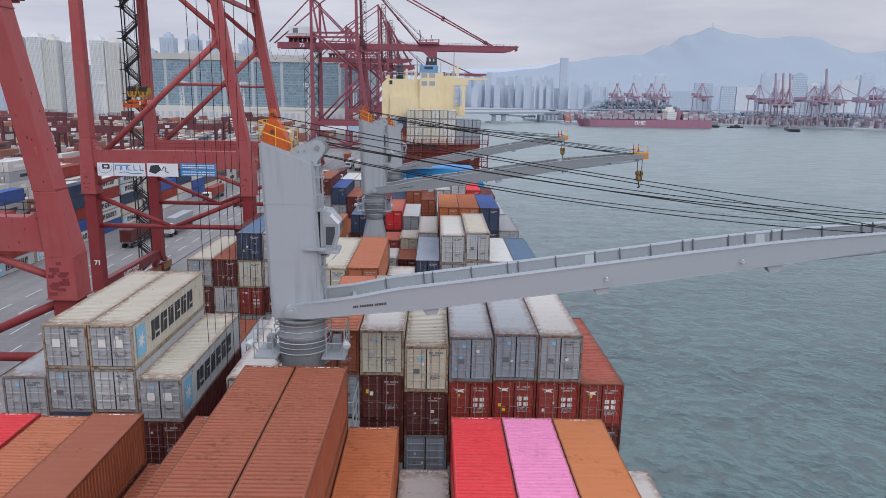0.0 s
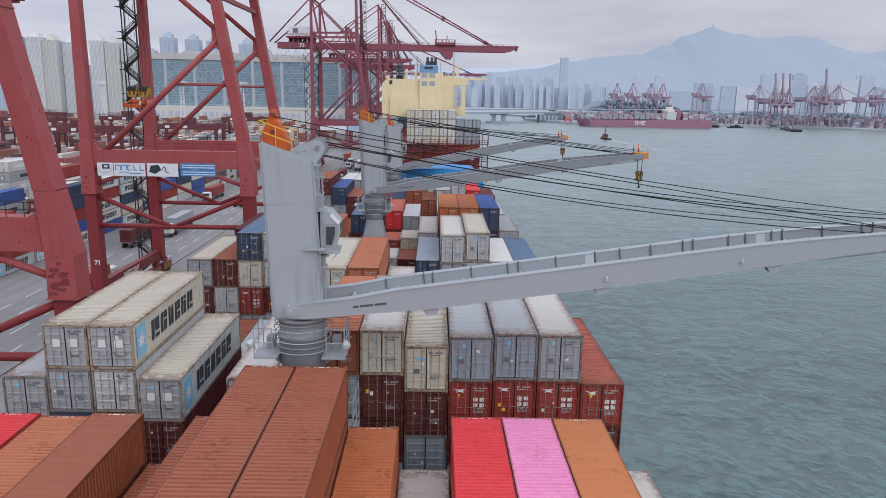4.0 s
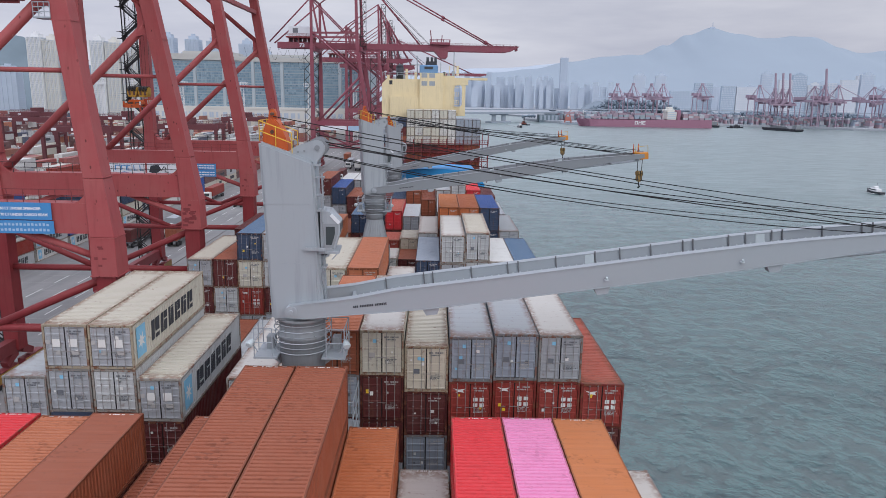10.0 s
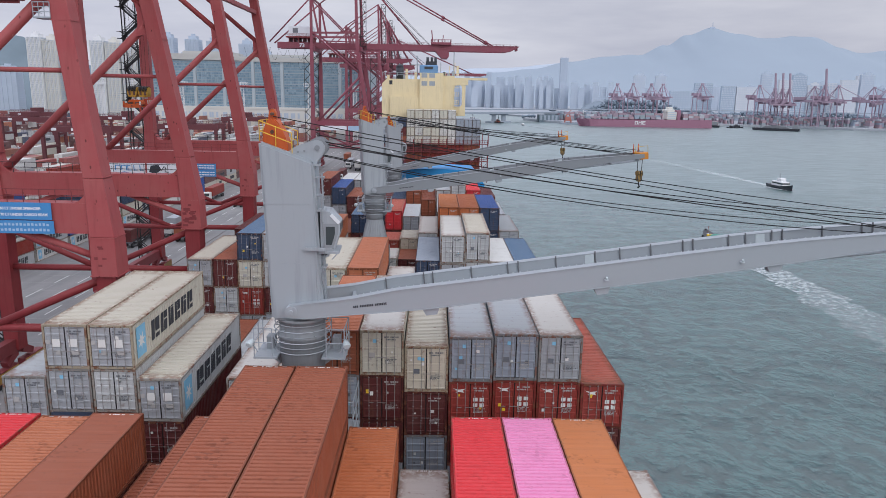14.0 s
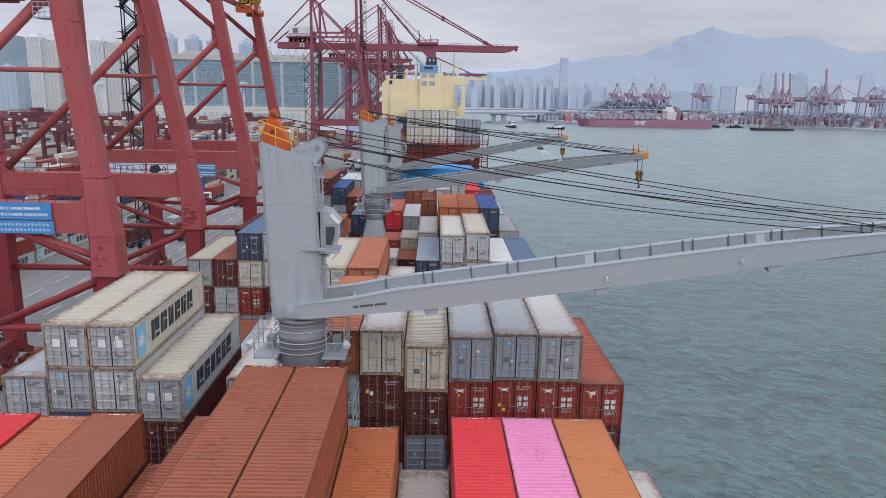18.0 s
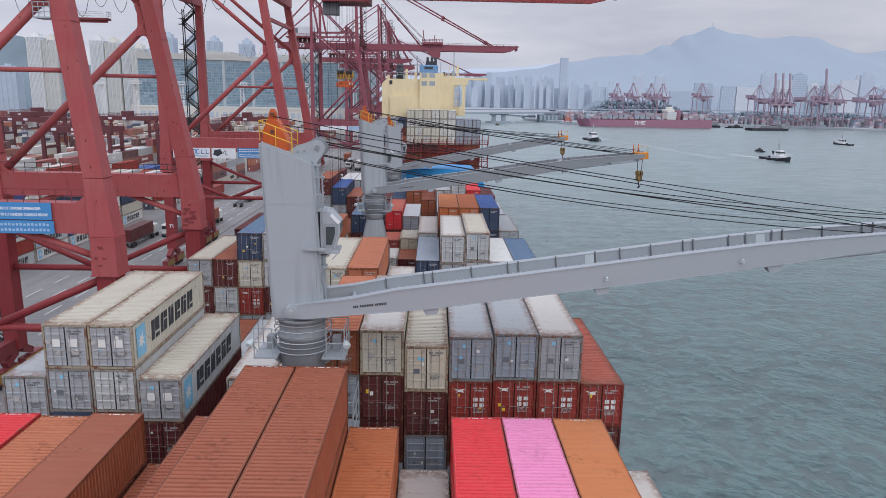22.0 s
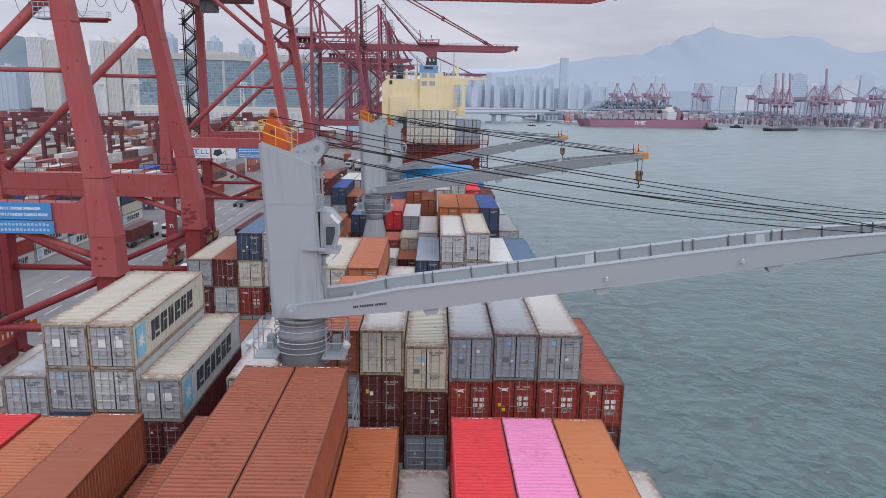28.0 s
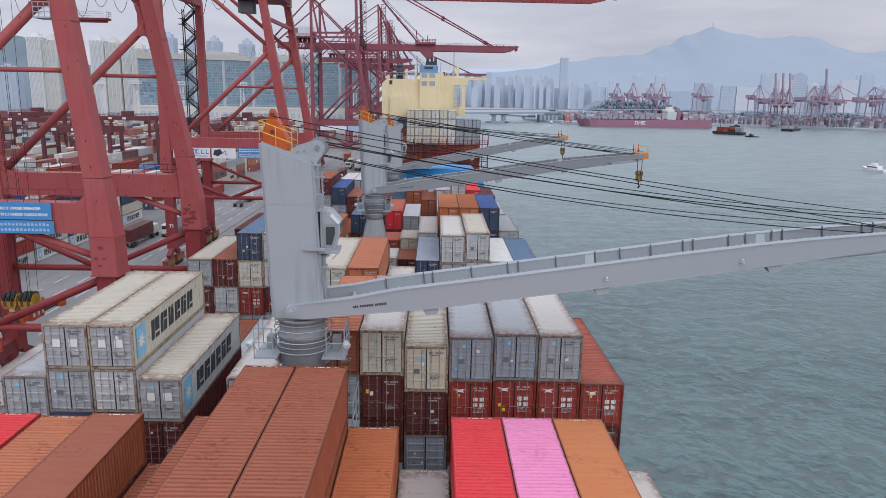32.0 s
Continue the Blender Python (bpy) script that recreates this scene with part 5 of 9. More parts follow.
        for x1, r in ((sea + reach * 0.33, 0.2), (sea + reach * 0.82, 0.28)):
            bm = B()
            end = Vector((x1, yb, boom_z + 1.2))
            tube(bm, (st - 0.9, ym, crown), end, r, 8)
            for u in (0.3, 0.62, 0.94):
                p = Vector((st - 0.9, ym, crown)).lerp(end, u)
                tube(bm, p, p + (end - p).normalized() * 1.3, r * 1.9, 8)
            part("forestay", bm, red, root)
        for k in range(2):
            bm = B()
            tube(bm, (st - 0.9, ym + 0.8 * k, crown - 1), (sea + reach * (0.35 + 0.05 * k), yb + 0.6, boom_z + 1.2), 0.09, 5)
            part("boom_rope", bm, BLACK, root)
    for z, x in ((boom_z - 6.6, sea - lean * (boom_z - 6.6 - knee)), (boom_z + 4.9, st), (boom_z + 4.6, land), (boom_z + 18.6, land)):
        bm = B()
        beam(bm, (x, leg_line(sea, 0.0, z).y, z), (x, leg_line(sea, span, z).y, z), 0.6, 0.6)
        part("frame_tie", bm, red, root)
    # stairs up the mast
    bm = B()
    k = 0
    for mz in range(int(top), int(crown), 2):
        d = 1 if k % 2 else -1
        beam(bm, (st + 1.9 - d * 0.8, span * 0.3, mz), (st + 1.9 + d * 0.8, span * 0.3, mz + 2.0), 0.5, 0.2)
        box(bm, st + 0.6, st + 3.2, span * 0.3 - 0.6, span * 0.3 + 0.6, mz + 1.9, mz + 2.05)
        k += 1
    for u in (0.7, 3.1):
        tube(bm, (st + u, span * 0.3, top), (st + u, span * 0.3, crown), 0.14, 5)
    part("mast_stairs", bm, BLACK, root, "dark zigzag stairs up the mast")
    bm = B()
    chamfered(bm, land - 11, land - 0.8, gy[0] - 0.8, gy[1] + 0.8, boom_z + 3.7, boom_z + 7.9, 0.15)
    house = part("machinery_house", bm, SIGN_WHITE, root, "white machinery house")
    bm = B()
    box(bm, land - 9.2, land - 7.0, gy[0] - 0.84, gy[0] - 0.802, boom_z + 5.0, boom_z + 7.0)
    part("house_mark", bm, DARKGREY, house, "dark square mark")
    bm = B()
    box(bm, land - 12, land - 0.3, gy[0] - 1.6, gy[1] + 1.6, boom_z + 3.0, boom_z + 3.6)
    for x in range(-11, 0, 2):
        box(bm, land + x, land + x + 0.3, gy[0] - 1.0, gy[1] + 1.0, boom_z + 1.25, boom_z + 3.0)
    railing(bm, [(land - 12, gy[0] - 1.5, boom_z + 3.6), (land - 0.3, gy[0] - 1.5, boom_z + 3.6)], 1.1, 0.05, 1.5, 2)
    part("house_platform", bm, CRANE_DARK, root)
    bm = B()
    railing(bm, [(st, gy[0] - 0.7, boom_z + 1.25), (sea + reach - 1, gy[0] - 0.7, boom_z + 0.8)], 1.0, 0.05, 3.0, 2)
    part("boom_rail", bm, red, root)
    # stair tower up the far landside leg
    bm = B()
    z = QZ + 0.5
    sx, sy = land - 2.3, span + 0.2 - (0.4 if detail == 1 else 0.0)
    k = 0
    while z < boom_z - 3:
        d = 1 if k % 2 == 0 else -1
        beam(bm, (sx - d * 1.5, sy, z), (sx + d * 1.5, sy, z + 2.6), 0.8, 0.22)
        for o in (-0.35, 0.35):
            tube(bm, (sx - d * 1.5, sy + o, z + 1.0), (sx + d * 1.5, sy + o, z + 3.6), 0.07, 4)
            tube(bm, (sx - d * 1.5, sy + o, z + 0.5), (sx + d * 1.5, sy + o, z + 3.1), 0.05, 4)
        box(bm, sx + d * 1.5 - 0.7, sx + d * 1.5 + 0.7, sy - 0.6, sy + 0.6, z + 2.5, z + 2.63)
        for o in (-0.6, 0.6):
            tube(bm, (sx + d * 1.5 - 0.7, sy + o, z + 3.7), (sx + d * 1.5 + 0.7, sy + o, z + 3.7), 0.06, 4)
        z += 2.6
        k += 1
    for ox in (-1.2, 1.2):
        for oy in (-0.6, 0.6):
            tube(bm, (sx + ox, sy + oy, QZ + 0.3), (sx + ox, sy + oy, boom_z - 3), 0.11, 5)
    part("stair_tower", bm, BLACK, root, "dark zigzag access stairs")
    # hanging cable loops under the girder
    for k in range(11):
        bm = B()
        x0 = land - 30 + k * 3.7
        pts = [(x0 + 3.6 * i / 8, gy[0] - 1.0, boom_z - 1.2 - (5.2 - 0.9 * (k * 5 % 3)) * 4 * (i / 8) * (1 - i / 8)) for i in range(9)]
        rod_path(bm, pts, 0.05, 5)
        part("festoon_loop", bm, BLACK, root, "hanging black cable loop")
    signs(root)
    return root


def board(root, x0, x1, z0, z1, mat, y=-0.85, name="sign_board", label=""):
    bm = B()
    box(bm, x0, x1, y - 0.04, y, z0, z1)
    return part(name, bm, mat, root, label)


def load_sign(root):
    """Two rows of words and two of small bars on blue, at the near portal beam."""
    b = board(root, -38.5, -30.9, 27.55, 28.95, SIGN_BLUE, -0.95, label="blue load-limit sign with white words")
    words("60 LT UNDER SPREADER", 0.30, SIGN_WHITE, b, face_south(-35.0, -1.0, 28.36))
    words("70 LT UNDER CARGO BEAM", 0.30, SIGN_WHITE, b, face_south(-35.0, -1.0, 27.86))
    b = board(root, -38.5, -30.8, 26.4, 27.47, SIGN_BLUE, -0.95, label="blue sign with two rows of small characters")
    for k, z in enumerate((27.02, 26.58)):
        for i in range(22):
            bm = B()
            box(bm, -37.9 + i * 0.31, -37.70 + i * 0.31, -1.0, -0.992, z + 0.02, z + (0.24 if i % 3 else 0.20))
            part("small_character", bm, SIGN_PALE, b)


def maker_sign(root):
    a = board(root, -48.73, -41.85, 25.72, 27.62, SIGN_WHITE, -0.9, label="white maker's sign board")
    board(a, -46.42, -46.36, 25.72, 27.62, INK, -0.94, "divider")
    bm = B()
    box(bm, -48.0, -46.95, -0.96, -0.95, 26.75, 27.4)
    part("maker_mark", bm, INK, a)
    bm = B()
    box(bm, -47.75, -47.2, -0.968, -0.961, 26.95, 27.2)
    part("mark_centre", bm, SIGN_WHITE, a)
    bm = B()
    rod_path(bm, [(-48.45, -0.955, 27.0), (-48.5, -0.955, 26.5), (-48.2, -0.955, 26.2), (-47.5, -0.955, 26.1), (-46.9, -0.955, 26.4), (-46.6, -0.955, 26.9), (-46.65, -0.955, 27.2)], 0.035, 4)
    part("maker_swoosh", bm, DARKGREY, a)
    # five hollow blue blocks in a row over a thin wave
    for i, w in enumerate((0.82, 0.82, 0.6, 0.55, 0.55)):
        x0 = -46.15 + i * 0.88
        bm = B()
        for b in ((x0, x0 + 0.13, 26.55, 27.35), (x0 + w - 0.13, x0 + w, 26.55, 27.35) if i < 2 else (x0, x0 + w, 26.55, 26.66), (x0 + 0.13, x0 + w - 0.13, 27.22, 27.35) if i < 3 else (x0 + 0.13, x0 + w, 26.55, 26.68)):
            box(bm, b[0], b[1], -0.96 - 0.001 * i, -0.95, b[2], b[3])
        part("maker_mark", bm, SIGN_BLUE, a, "hollow blue block mark")
    bm = B()
    rod_path(bm, [(-45.6, -0.955, 26.2), (-44.8, -0.955, 26.35), (-43.8, -0.955, 26.1), (-42.4, -0.955, 26.15)], 0.07, 4)
    part("maker_swoosh", bm, SIGN_BLUE, a)
    b = board(root, -41.57, -37.09, 25.74, 27.64, SIGN_WHITE, -0.9, label="white sign with dark scribble mark")
    bm = B()
    prism(bm, [(-41.3, 26.4), (-41.0, 27.3), (-39.9, 27.45), (-39.5, 26.7), (-40.4, 26.1)], "y", -0.96, -0.95)
    part("scribble_mark", bm, INK, b)
    bm = B()
    rod_path(bm, [(-39.5, -0.955, 26.6), (-39.1, -0.955, 27.2), (-38.85, -0.955, 27.0), (-39.0, -0.955, 26.5), (-38.5, -0.955, 26.35)], 0.06, 4)
    part("scribble_mark", bm, INK, b)
    for z0, z1 in ((26.86, 27.72), (25.85, 26.80)):
        c = board(root, -36.76, -31.62, z0, z1, SIGN_BLUE, -0.9, label="blue sign with white lettering bars")
        for q in (0.2, 0.58):
            z = z0 + (z1 - z0) * q
            for i in range(12):
                bm = B()
                box(bm, -36.45 + i * 0.39, -36.12 + i * 0.39, -0.96, -0.942, z, z + 0.14)
                part("lettering_bar", bm, SIGN_WHITE, c)


def no_sign(root):
    pass


# red shifted toward blue in the base colour, for haze at this distance
HAZED_RED = paint("far_gantry_hazed_red", (0.225, 0.058, 0.085), 0.1, 0.25, 0.6, True, 0.0, 0.2)
near_gantry = gantry("red ship-to-shore gantry crane with blue load-limit sign on the quay", 57.3, -27.0, -48.6, 21.0, 0.138, 27.4, 45.3, load_sign, 2, 60.5, beam_up=0.25, conv=(0.045, -0.10), lo_up=0.7, strut_z=39.4)
noell_gantry = gantry("red ship-to-shore gantry crane with white and blue sign boards", 103.0, -27.2, -50.2, 23.0, 0.155, 27.6, 45.7, maker_sign)
far_gantry = gantry("dark red ship-to-shore gantry crane with its boom over the ship ahead", 305.0, -28.0, -52.0, 23.0, 0.155, 24.6, 45.7, no_sign, 1, 58.0, tone=HAZED_RED)
board(far_gantry, -48.8, -37.6, 22.6, 24.5, SIGN_WHITE, -0.95, "sign_board", "white sign board")
board(far_gantry, -37.0, -31.9, 22.6, 24.6, SIGN_PALE, -0.95, "sign_board", "pale blue sign board")
for k, (y, reach) in enumerate(((430.0, 15.0), (520.0, 15.0), (562.0, 15.0), (690.0, 82.0))):
    gantry("distant red ship-to-shore gantry crane farther along the quay", y, -29.0 - k, -53.0 - k, 23.0, 0.15, 27.6, 45.7, no_sign, 1, 58.0, reach, HAZED_RED)
for rail, u in ((-52.0, -1.9), (-28.0, 1.9)):
    bm = B()
    for k in range(22):
        d = 1 if k % 2 else -1
        beam(bm, (rail + u - d * 1.1, 0.0, 6 + k * 2.2), (rail + u + d * 1.1, 0.0, 8.2 + k * 2.2), 0.5, 0.22)
        box(bm, rail + u + d * 1.1 - 0.5, rail + u + d * 1.1 + 0.5, -0.5, 0.5, 8.1 + k * 2.2, 8.25 + k * 2.2)
    for w in (-1.4, 1.4):
        tube(bm, (rail + u + w, 0, 5), (rail + u + w, 0, 54), 0.12, 5)
    part("stair_tower", bm, BLACK, far_gantry, "dark zigzag access stairs")
bm = B()
box(bm, -70.0, -64.4, 11.0, 13.0, 51.2, 51.6)
box(bm, -70.0, -64.4, 11.4, 11.6, 50.7, 51.2)
part("service_gangway", bm, CRANE_DARK, noell_gantry)
bm = B()
railing(bm, [(-70.0, 11.05, 51.6), (-64.4, 11.05, 51.6), (-64.4, 12.95, 51.6)], 1.15, 0.06, 0.9, 3)
part("gangway_rail", bm, SIGN_WHITE, noell_gantry)
for x0, x1, z0 in ((-33.4, -30.0, 45.1), (-31.2, -29.9, 43.4)):
    bm = B()
    box(bm, x0, x1, -0.2, 1.2, z0 - 0.12, z0)
    ledge = part("leg_platform", bm, SHIPGREY, near_gantry, "small grey caged platform")
    for k in range(3):
        bm = B()
        rod_path(bm, [(x1, -0.15, z0 + 0.36 * (k + 1)), (x0, -0.15, z0 + 0.36 * (k + 1)), (x0, 1.15, z0 + 0.36 * (k + 1))], 0.035)
        part("rail", bm, SHIPGREY, ledge)
    n = int((x1 - x0) / 0.5) + 1
    for k in range(n + 1):
        bm = B()
        u = x0 + (x1 - x0) * k / n
        tube(bm, (u, -0.15, z0), (u, -0.15, z0 + 1.1), 0.035, 6)
        part("rail_post", bm, SHIPGREY, ledge)
words("71", 0.95, SIGN_WHITE, noell_gantry, face_south(-50.35, -0.98, 12.4))
words("73", 2.2, SIGN_WHITE, far_gantry, face_south(-58.5, 7.6, 57.2))
ship_trolley = tagged(new("crane_trolley"), "dark red trolley and cab on the far crane's boom", "trolley")
bm = B()
chamfered(bm, -4.4, 4.4, -5.0, 5.0, 1.3, 2.3, 0.2)
for u in (-4.2, -1.2, 1.6, 4.0):
    box(bm, u - 0.15, u + 0.15, -4.8, -4.5, 2.3, 3.5)
railing(bm, [(-4.4, -5.0, 2.3), (4.4, -5.0, 2.3)], 1.1, 0.08, 1.4, 2)
tube(bm, (-3.6, 0, 2.2), (-4.2, 0, 7.5), 0.22, 6)
tube(bm, (0.6, 0, 2.2), (0.9, 0, 5.5), 0.18, 6)
part("trolley_frame", bm, HAZED_RED, ship_trolley)
bm = B()
prism(bm, [(-2.6, -1.3), (3.4, -1.3), (3.4, -3.4), (2.6, -4.4), (0.4, -4.4), (-0.8, -3.2)], "y", -4.2, 4.2)
part("operator_cab", bm, HAZED_RED, ship_trolley)
bm = B()
chamfered(bm, -4.5, 4.5, -4.0, 4.0, -0.4, 1.4, 0.2)
trolley = tagged(new("crane_trolley"), "dark trolley and operator cab under a gantry girder", "trolley")
part("trolley_frame", bm, CRANE_DARK, trolley)
bm = B()
chamfered(bm, -4.6, -1.6, -2.0, 0.6, -2.6, -0.4, 0.15)
part("operator_cab", bm, DARKGREY, trolley)

# ---- the ship ahead ----
CREAM = paint("cream_superstructure_paint", (0.71, 0.605, 0.375), 0.14, 0.2, 0.5, True, 0.0)
FUNNEL_BLUE = plain("funnel_blue", (0.13, 0.26, 0.46), 0.4)
ahead = thing("container_ship", "container ship berthed ahead with cream superstructure and stacked containers aft", "ship", Matrix.Translation((0, 232, 0)))
bm = B()
prism(bm, [(-19, -10), (15, -10), (15, 200), (-2, 225), (-19, 200)], "z", -1, 12)
part("hull", bm, HULL, ahead)
bm = B()
prism(bm, [(-17.2, 12), (-4.0, 12), (-4.0, 43.0), (-15.6, 43.0), (-17.2, 41.4)], "y", 0, 14)
box(bm, -5.0, 2.6, -1.5, 14, 12, 45.0)
box(bm, 2.6, 6.2, -0.6, 12, 12, 44.2)
box(bm, -14.5, -4.0, -1.0, 0.0, 12, 37.5)
house = part("accommodation_block", bm, CREAM, ahead, "cream-painted superstructure")
bm = B()
box(bm, 5.5, 16.8, -0.4, 3, 43.0, 43.7)
box(bm, 6.2, 10.6, -0.4, 3, 41.4, 43.0)
part("bridge_wing", bm, CREAM, ahead)
bm = B()
prism(bm, [(8.7, 31.6), (9.8, 31.6), (9.8, 41.39), (8.0, 41.39), (8.45, 41.1), (8.7, 40.6)], "y", -0.3, 0.5)
prism(bm, [(6.21, 31.6), (8.69, 31.6), (8.69, 35.2), (8.4, 34.75), (7.9, 34.6), (6.21, 34.6)], "y", -0.3, 0.5)
prism(bm, [(6.21, 41.39), (6.21, 40.5), (6.5, 41.1), (7.0, 41.39)], "y", -0.3, 0.5)
part("wing_bracket", bm, CREAM, ahead, "cream wing bracket with a rounded opening")
for k in range(4):
    bm = B()
    box(bm, 6.2, 7.6, -1.6, -0.4, 32.6 + 2.6 * k, 32.8 + 2.6 * k)
    railing(bm, [(6.2, -1.55, 32.8 + 2.6 * k), (7.6, -1.55, 32.8 + 2.6 * k), (7.6, -0.4, 32.8 + 2.6 * k)], 1.1, 0.05, 0.7, 2)
    part("landing", bm, CREAM, ahead)
for x in (-4.4, -1.9):
    for z in (43.5, 41.0):
        bm = B()
        box(bm, x, x + 1.8, -1.56, -1.5, z, z + 1.4)
        part("vent_grille", bm, SHIPGREY, house)
bm = B()
box(bm, -14.8, -13.8, -0.06, 0.0, 41.2, 42.5)
part("window", bm, INK, house)
bm = B()
chamfered(bm, -5.2, 0.8, 3, 9, 45.0, 47.6, 0.2)
funnel = part("funnel", bm, FUNNEL_BLUE, ahead, "pale blue funnel")
bm = B()
box(bm, -3.6, -0.8, 2.9, 3.0, 46.3, 47.1)
part("funnel_mark", bm, INK, funnel)
bm = B()
for u in (-2.6, -1.2, 0.0):
    tube(bm, (u, 6, 47.6), (u, 6, 50.2), 0.45, 10)
box(bm, -3.2, 0.4, 4, 8, 47.6, 48.8)
part("exhaust_pipe", bm, INK, funnel)
r = random.Random(77)
for k in range(16):
    bm = B()
    u = -16.5 + 22.5 * k / 15 + r.uniform(-0.4, 0.4)
    if -5.4 < u < 1.0:
        u += 7.5
    zz = 43.0 if u < -5 else 44.2
    hh = r.choice((0.8, 1.2, 1.6, 2.2, 3.2))
    box(bm, u - 0.4, u + 0.4, 1.5, 2.3, zz, zz + hh) if k % 3 else tube(bm, (u, 2, zz), (u, 2, zz + hh + 1.0), 0.12, 6)
    part("roof_fitting", bm, CREAM if k % 2 else SHIPGREY, ahead)
bm = B()
tube(bm, (-11.5, 2, 43.0), (-11.5, 2, 46.6), 1.25, 14)
lathe(bm, [(1.25, 46.6), (1.0, 47.3), (0.3, 47.7)], 14, (-11.5, 2))
part("radome", bm, INK, ahead, "black domed vent")
bm = B()
railing(bm, [(-17, 0.2, 43.8), (9.4, 0.2, 43.8)], 1.2, 0.05, 2.5, 2)
tube(bm, (-6, 5, 43.8), (-6, 5, 50.5), 0.2, 6)
tube(bm, (6, 5, 43.8), (6, 5, 52), 0.15, 6)
box(bm, -8, -4, 4.8, 5.2, 47.5, 47.8)
part("mast", bm, SHIPGREY, ahead)
LASH_RED = paint("lashing_bridge_red", (0.20, 0.035, 0.04), 0.3, 0.2, 0.6)
for k in range(5):
    bm = B()
    z = 13.2 + 2.6 * k
    box(bm, -11.5, 16.5, -16.9, -16.0, z, z + 0.18)
    railing(bm, [(-11.5, -16.85, z + 0.18), (16.5, -16.85, z + 0.18)], 1.1, 0.05, 1.26, 2)
    part("lashing_walkway", bm, LASH_RED, ahead, "dark red lashing bridge walkway")
for k in range(12):
    bm = B()
    u = -11.4 + 2.52 * k
    beam(bm, (u, -16.5, 12), (u, -16.5, 25.0), 0.28, 0.28)
    if k < 11:
        beam(bm, (u, -16.6, 14.0), (u + 2.5, -16.6, 18.4), 0.1, 0.1)
        beam(bm, (u + 2.5, -16.6, 14.0), (u, -16.6, 18.4), 0.1, 0.1)
    part("lashing_post", bm, LASH_RED, ahead)
for u in (14.6, 16.4):
    bm = B()
    beam(bm, (u, -16.5, 12), (u, -16.5, 27.0), 0.25, 0.25)
    part("lashing_post", bm, LASH_RED, ahead)
bm = B()
chamfered(bm, -18.5, 14.5, -16, 0, 12, 14.6, 0.2)
part("stern_deck", bm, DARKGREY, ahead)
rng = random.Random(5)
for c in range(-1, 11):
    x = -17.0 + c * 2.52 + 3.4
    tiers = 6 if c < 2 or c > 7 else 7
    for k in range(tiers):
        if c < 2:
            tone = ("blue grey", "maroon", "grey", "navy", "brown")[(c * 3 + k * 2) % 5]
        elif k >= 3:
            tone = rng.choice(("stained white", "pale grey", "stained white", "stained white")) if c < 8 else rng.choice(("stained grey", "blue grey"))
        else:
            tone = rng.choice(("maroon", "rust red", "brown", "maroon"))
        container(tone, x, 217.0, 15.4 + (k + 1) * 2.6, 2.591, near=1, marked=False, name="shipping_container", group="containers on the ship ahead", label=f"{tone} container high in the stack on the ship ahead")

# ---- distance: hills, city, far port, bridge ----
# haze is mixed into the hills' base colours, paler for the farther range
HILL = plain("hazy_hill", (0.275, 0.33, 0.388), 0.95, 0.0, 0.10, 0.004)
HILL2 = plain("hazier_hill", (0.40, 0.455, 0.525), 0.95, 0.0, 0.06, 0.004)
WOOD = plain("wooded_hill", (0.165, 0.215, 0.25), 0.95, 0.0, 0.35, 0.02)


def ridge(name, label, y, pts, mat, base=0.0, deep=400, kind="structure"):
    """A hill range: an uneven skyline with spurs that come forward and down."""
    calm_z = [sum(q[1] for q in pts[max(0, i - 10):i + 11]) / len(pts[max(0, i - 10):i + 11]) for i in range(len(pts))]
    bm = B()
    rows = []
    for j in range(7):
        k = j / 6
        row = []
        for i, (x, z) in enumerate(pts):
            wob = noise.noise(Vector((x * 0.006, j * 0.9, y * 0.01)))
            row.append(bm.verts.new((x + wob * 6 * k, y - deep * k, base + (z + (calm_z[i] - z) * min(1.0, 4 * k) - base) * (1 - k) * (1 + 0.05 * wob * k * (1 - k) * 4))))
        rows.append(row)
    for a, b in zip(rows, rows[1:]):
        for i in range(len(pts) - 1):
            f = bm.faces.new((a[i], a[i + 1], b[i + 1], b[i]))
            f.smooth = True
    tagged(part(name, bm, mat), label, "hill", kind=kind)


def fine(pts, n=6, rough=6.0):
    out = []
    for (x0, z0), (x1, z1) in zip(pts, pts[1:]):
        for i in range(n):
            s = i / n
            x = x0 + (x1 - x0) * s
            s2 = s * s * (3 - 2 * s)
            out.append((x, z0 + (z1 - z0) * s2 + rough * noise.noise(Vector((x * 0.011, z0 * 0.01, 3)))))
    return out + [pts[-1]]


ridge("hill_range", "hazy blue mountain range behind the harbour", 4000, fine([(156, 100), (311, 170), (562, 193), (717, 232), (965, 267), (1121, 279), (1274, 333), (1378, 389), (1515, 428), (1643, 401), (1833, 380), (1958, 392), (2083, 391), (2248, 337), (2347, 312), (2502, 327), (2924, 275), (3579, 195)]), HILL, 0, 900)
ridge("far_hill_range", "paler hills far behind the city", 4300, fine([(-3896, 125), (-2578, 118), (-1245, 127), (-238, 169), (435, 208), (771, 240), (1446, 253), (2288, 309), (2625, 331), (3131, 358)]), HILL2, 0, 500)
ridge("wooded_hill", "dark wooded hillside beyond the housing towers", 1350, fine([(-1115, 98), (-904, 132), (-801, 136), (-760, 129), (-732, 105), (-672, 86), (-600, 72), (-496, 59)], 5, 4.0), WOOD, 0, 250)

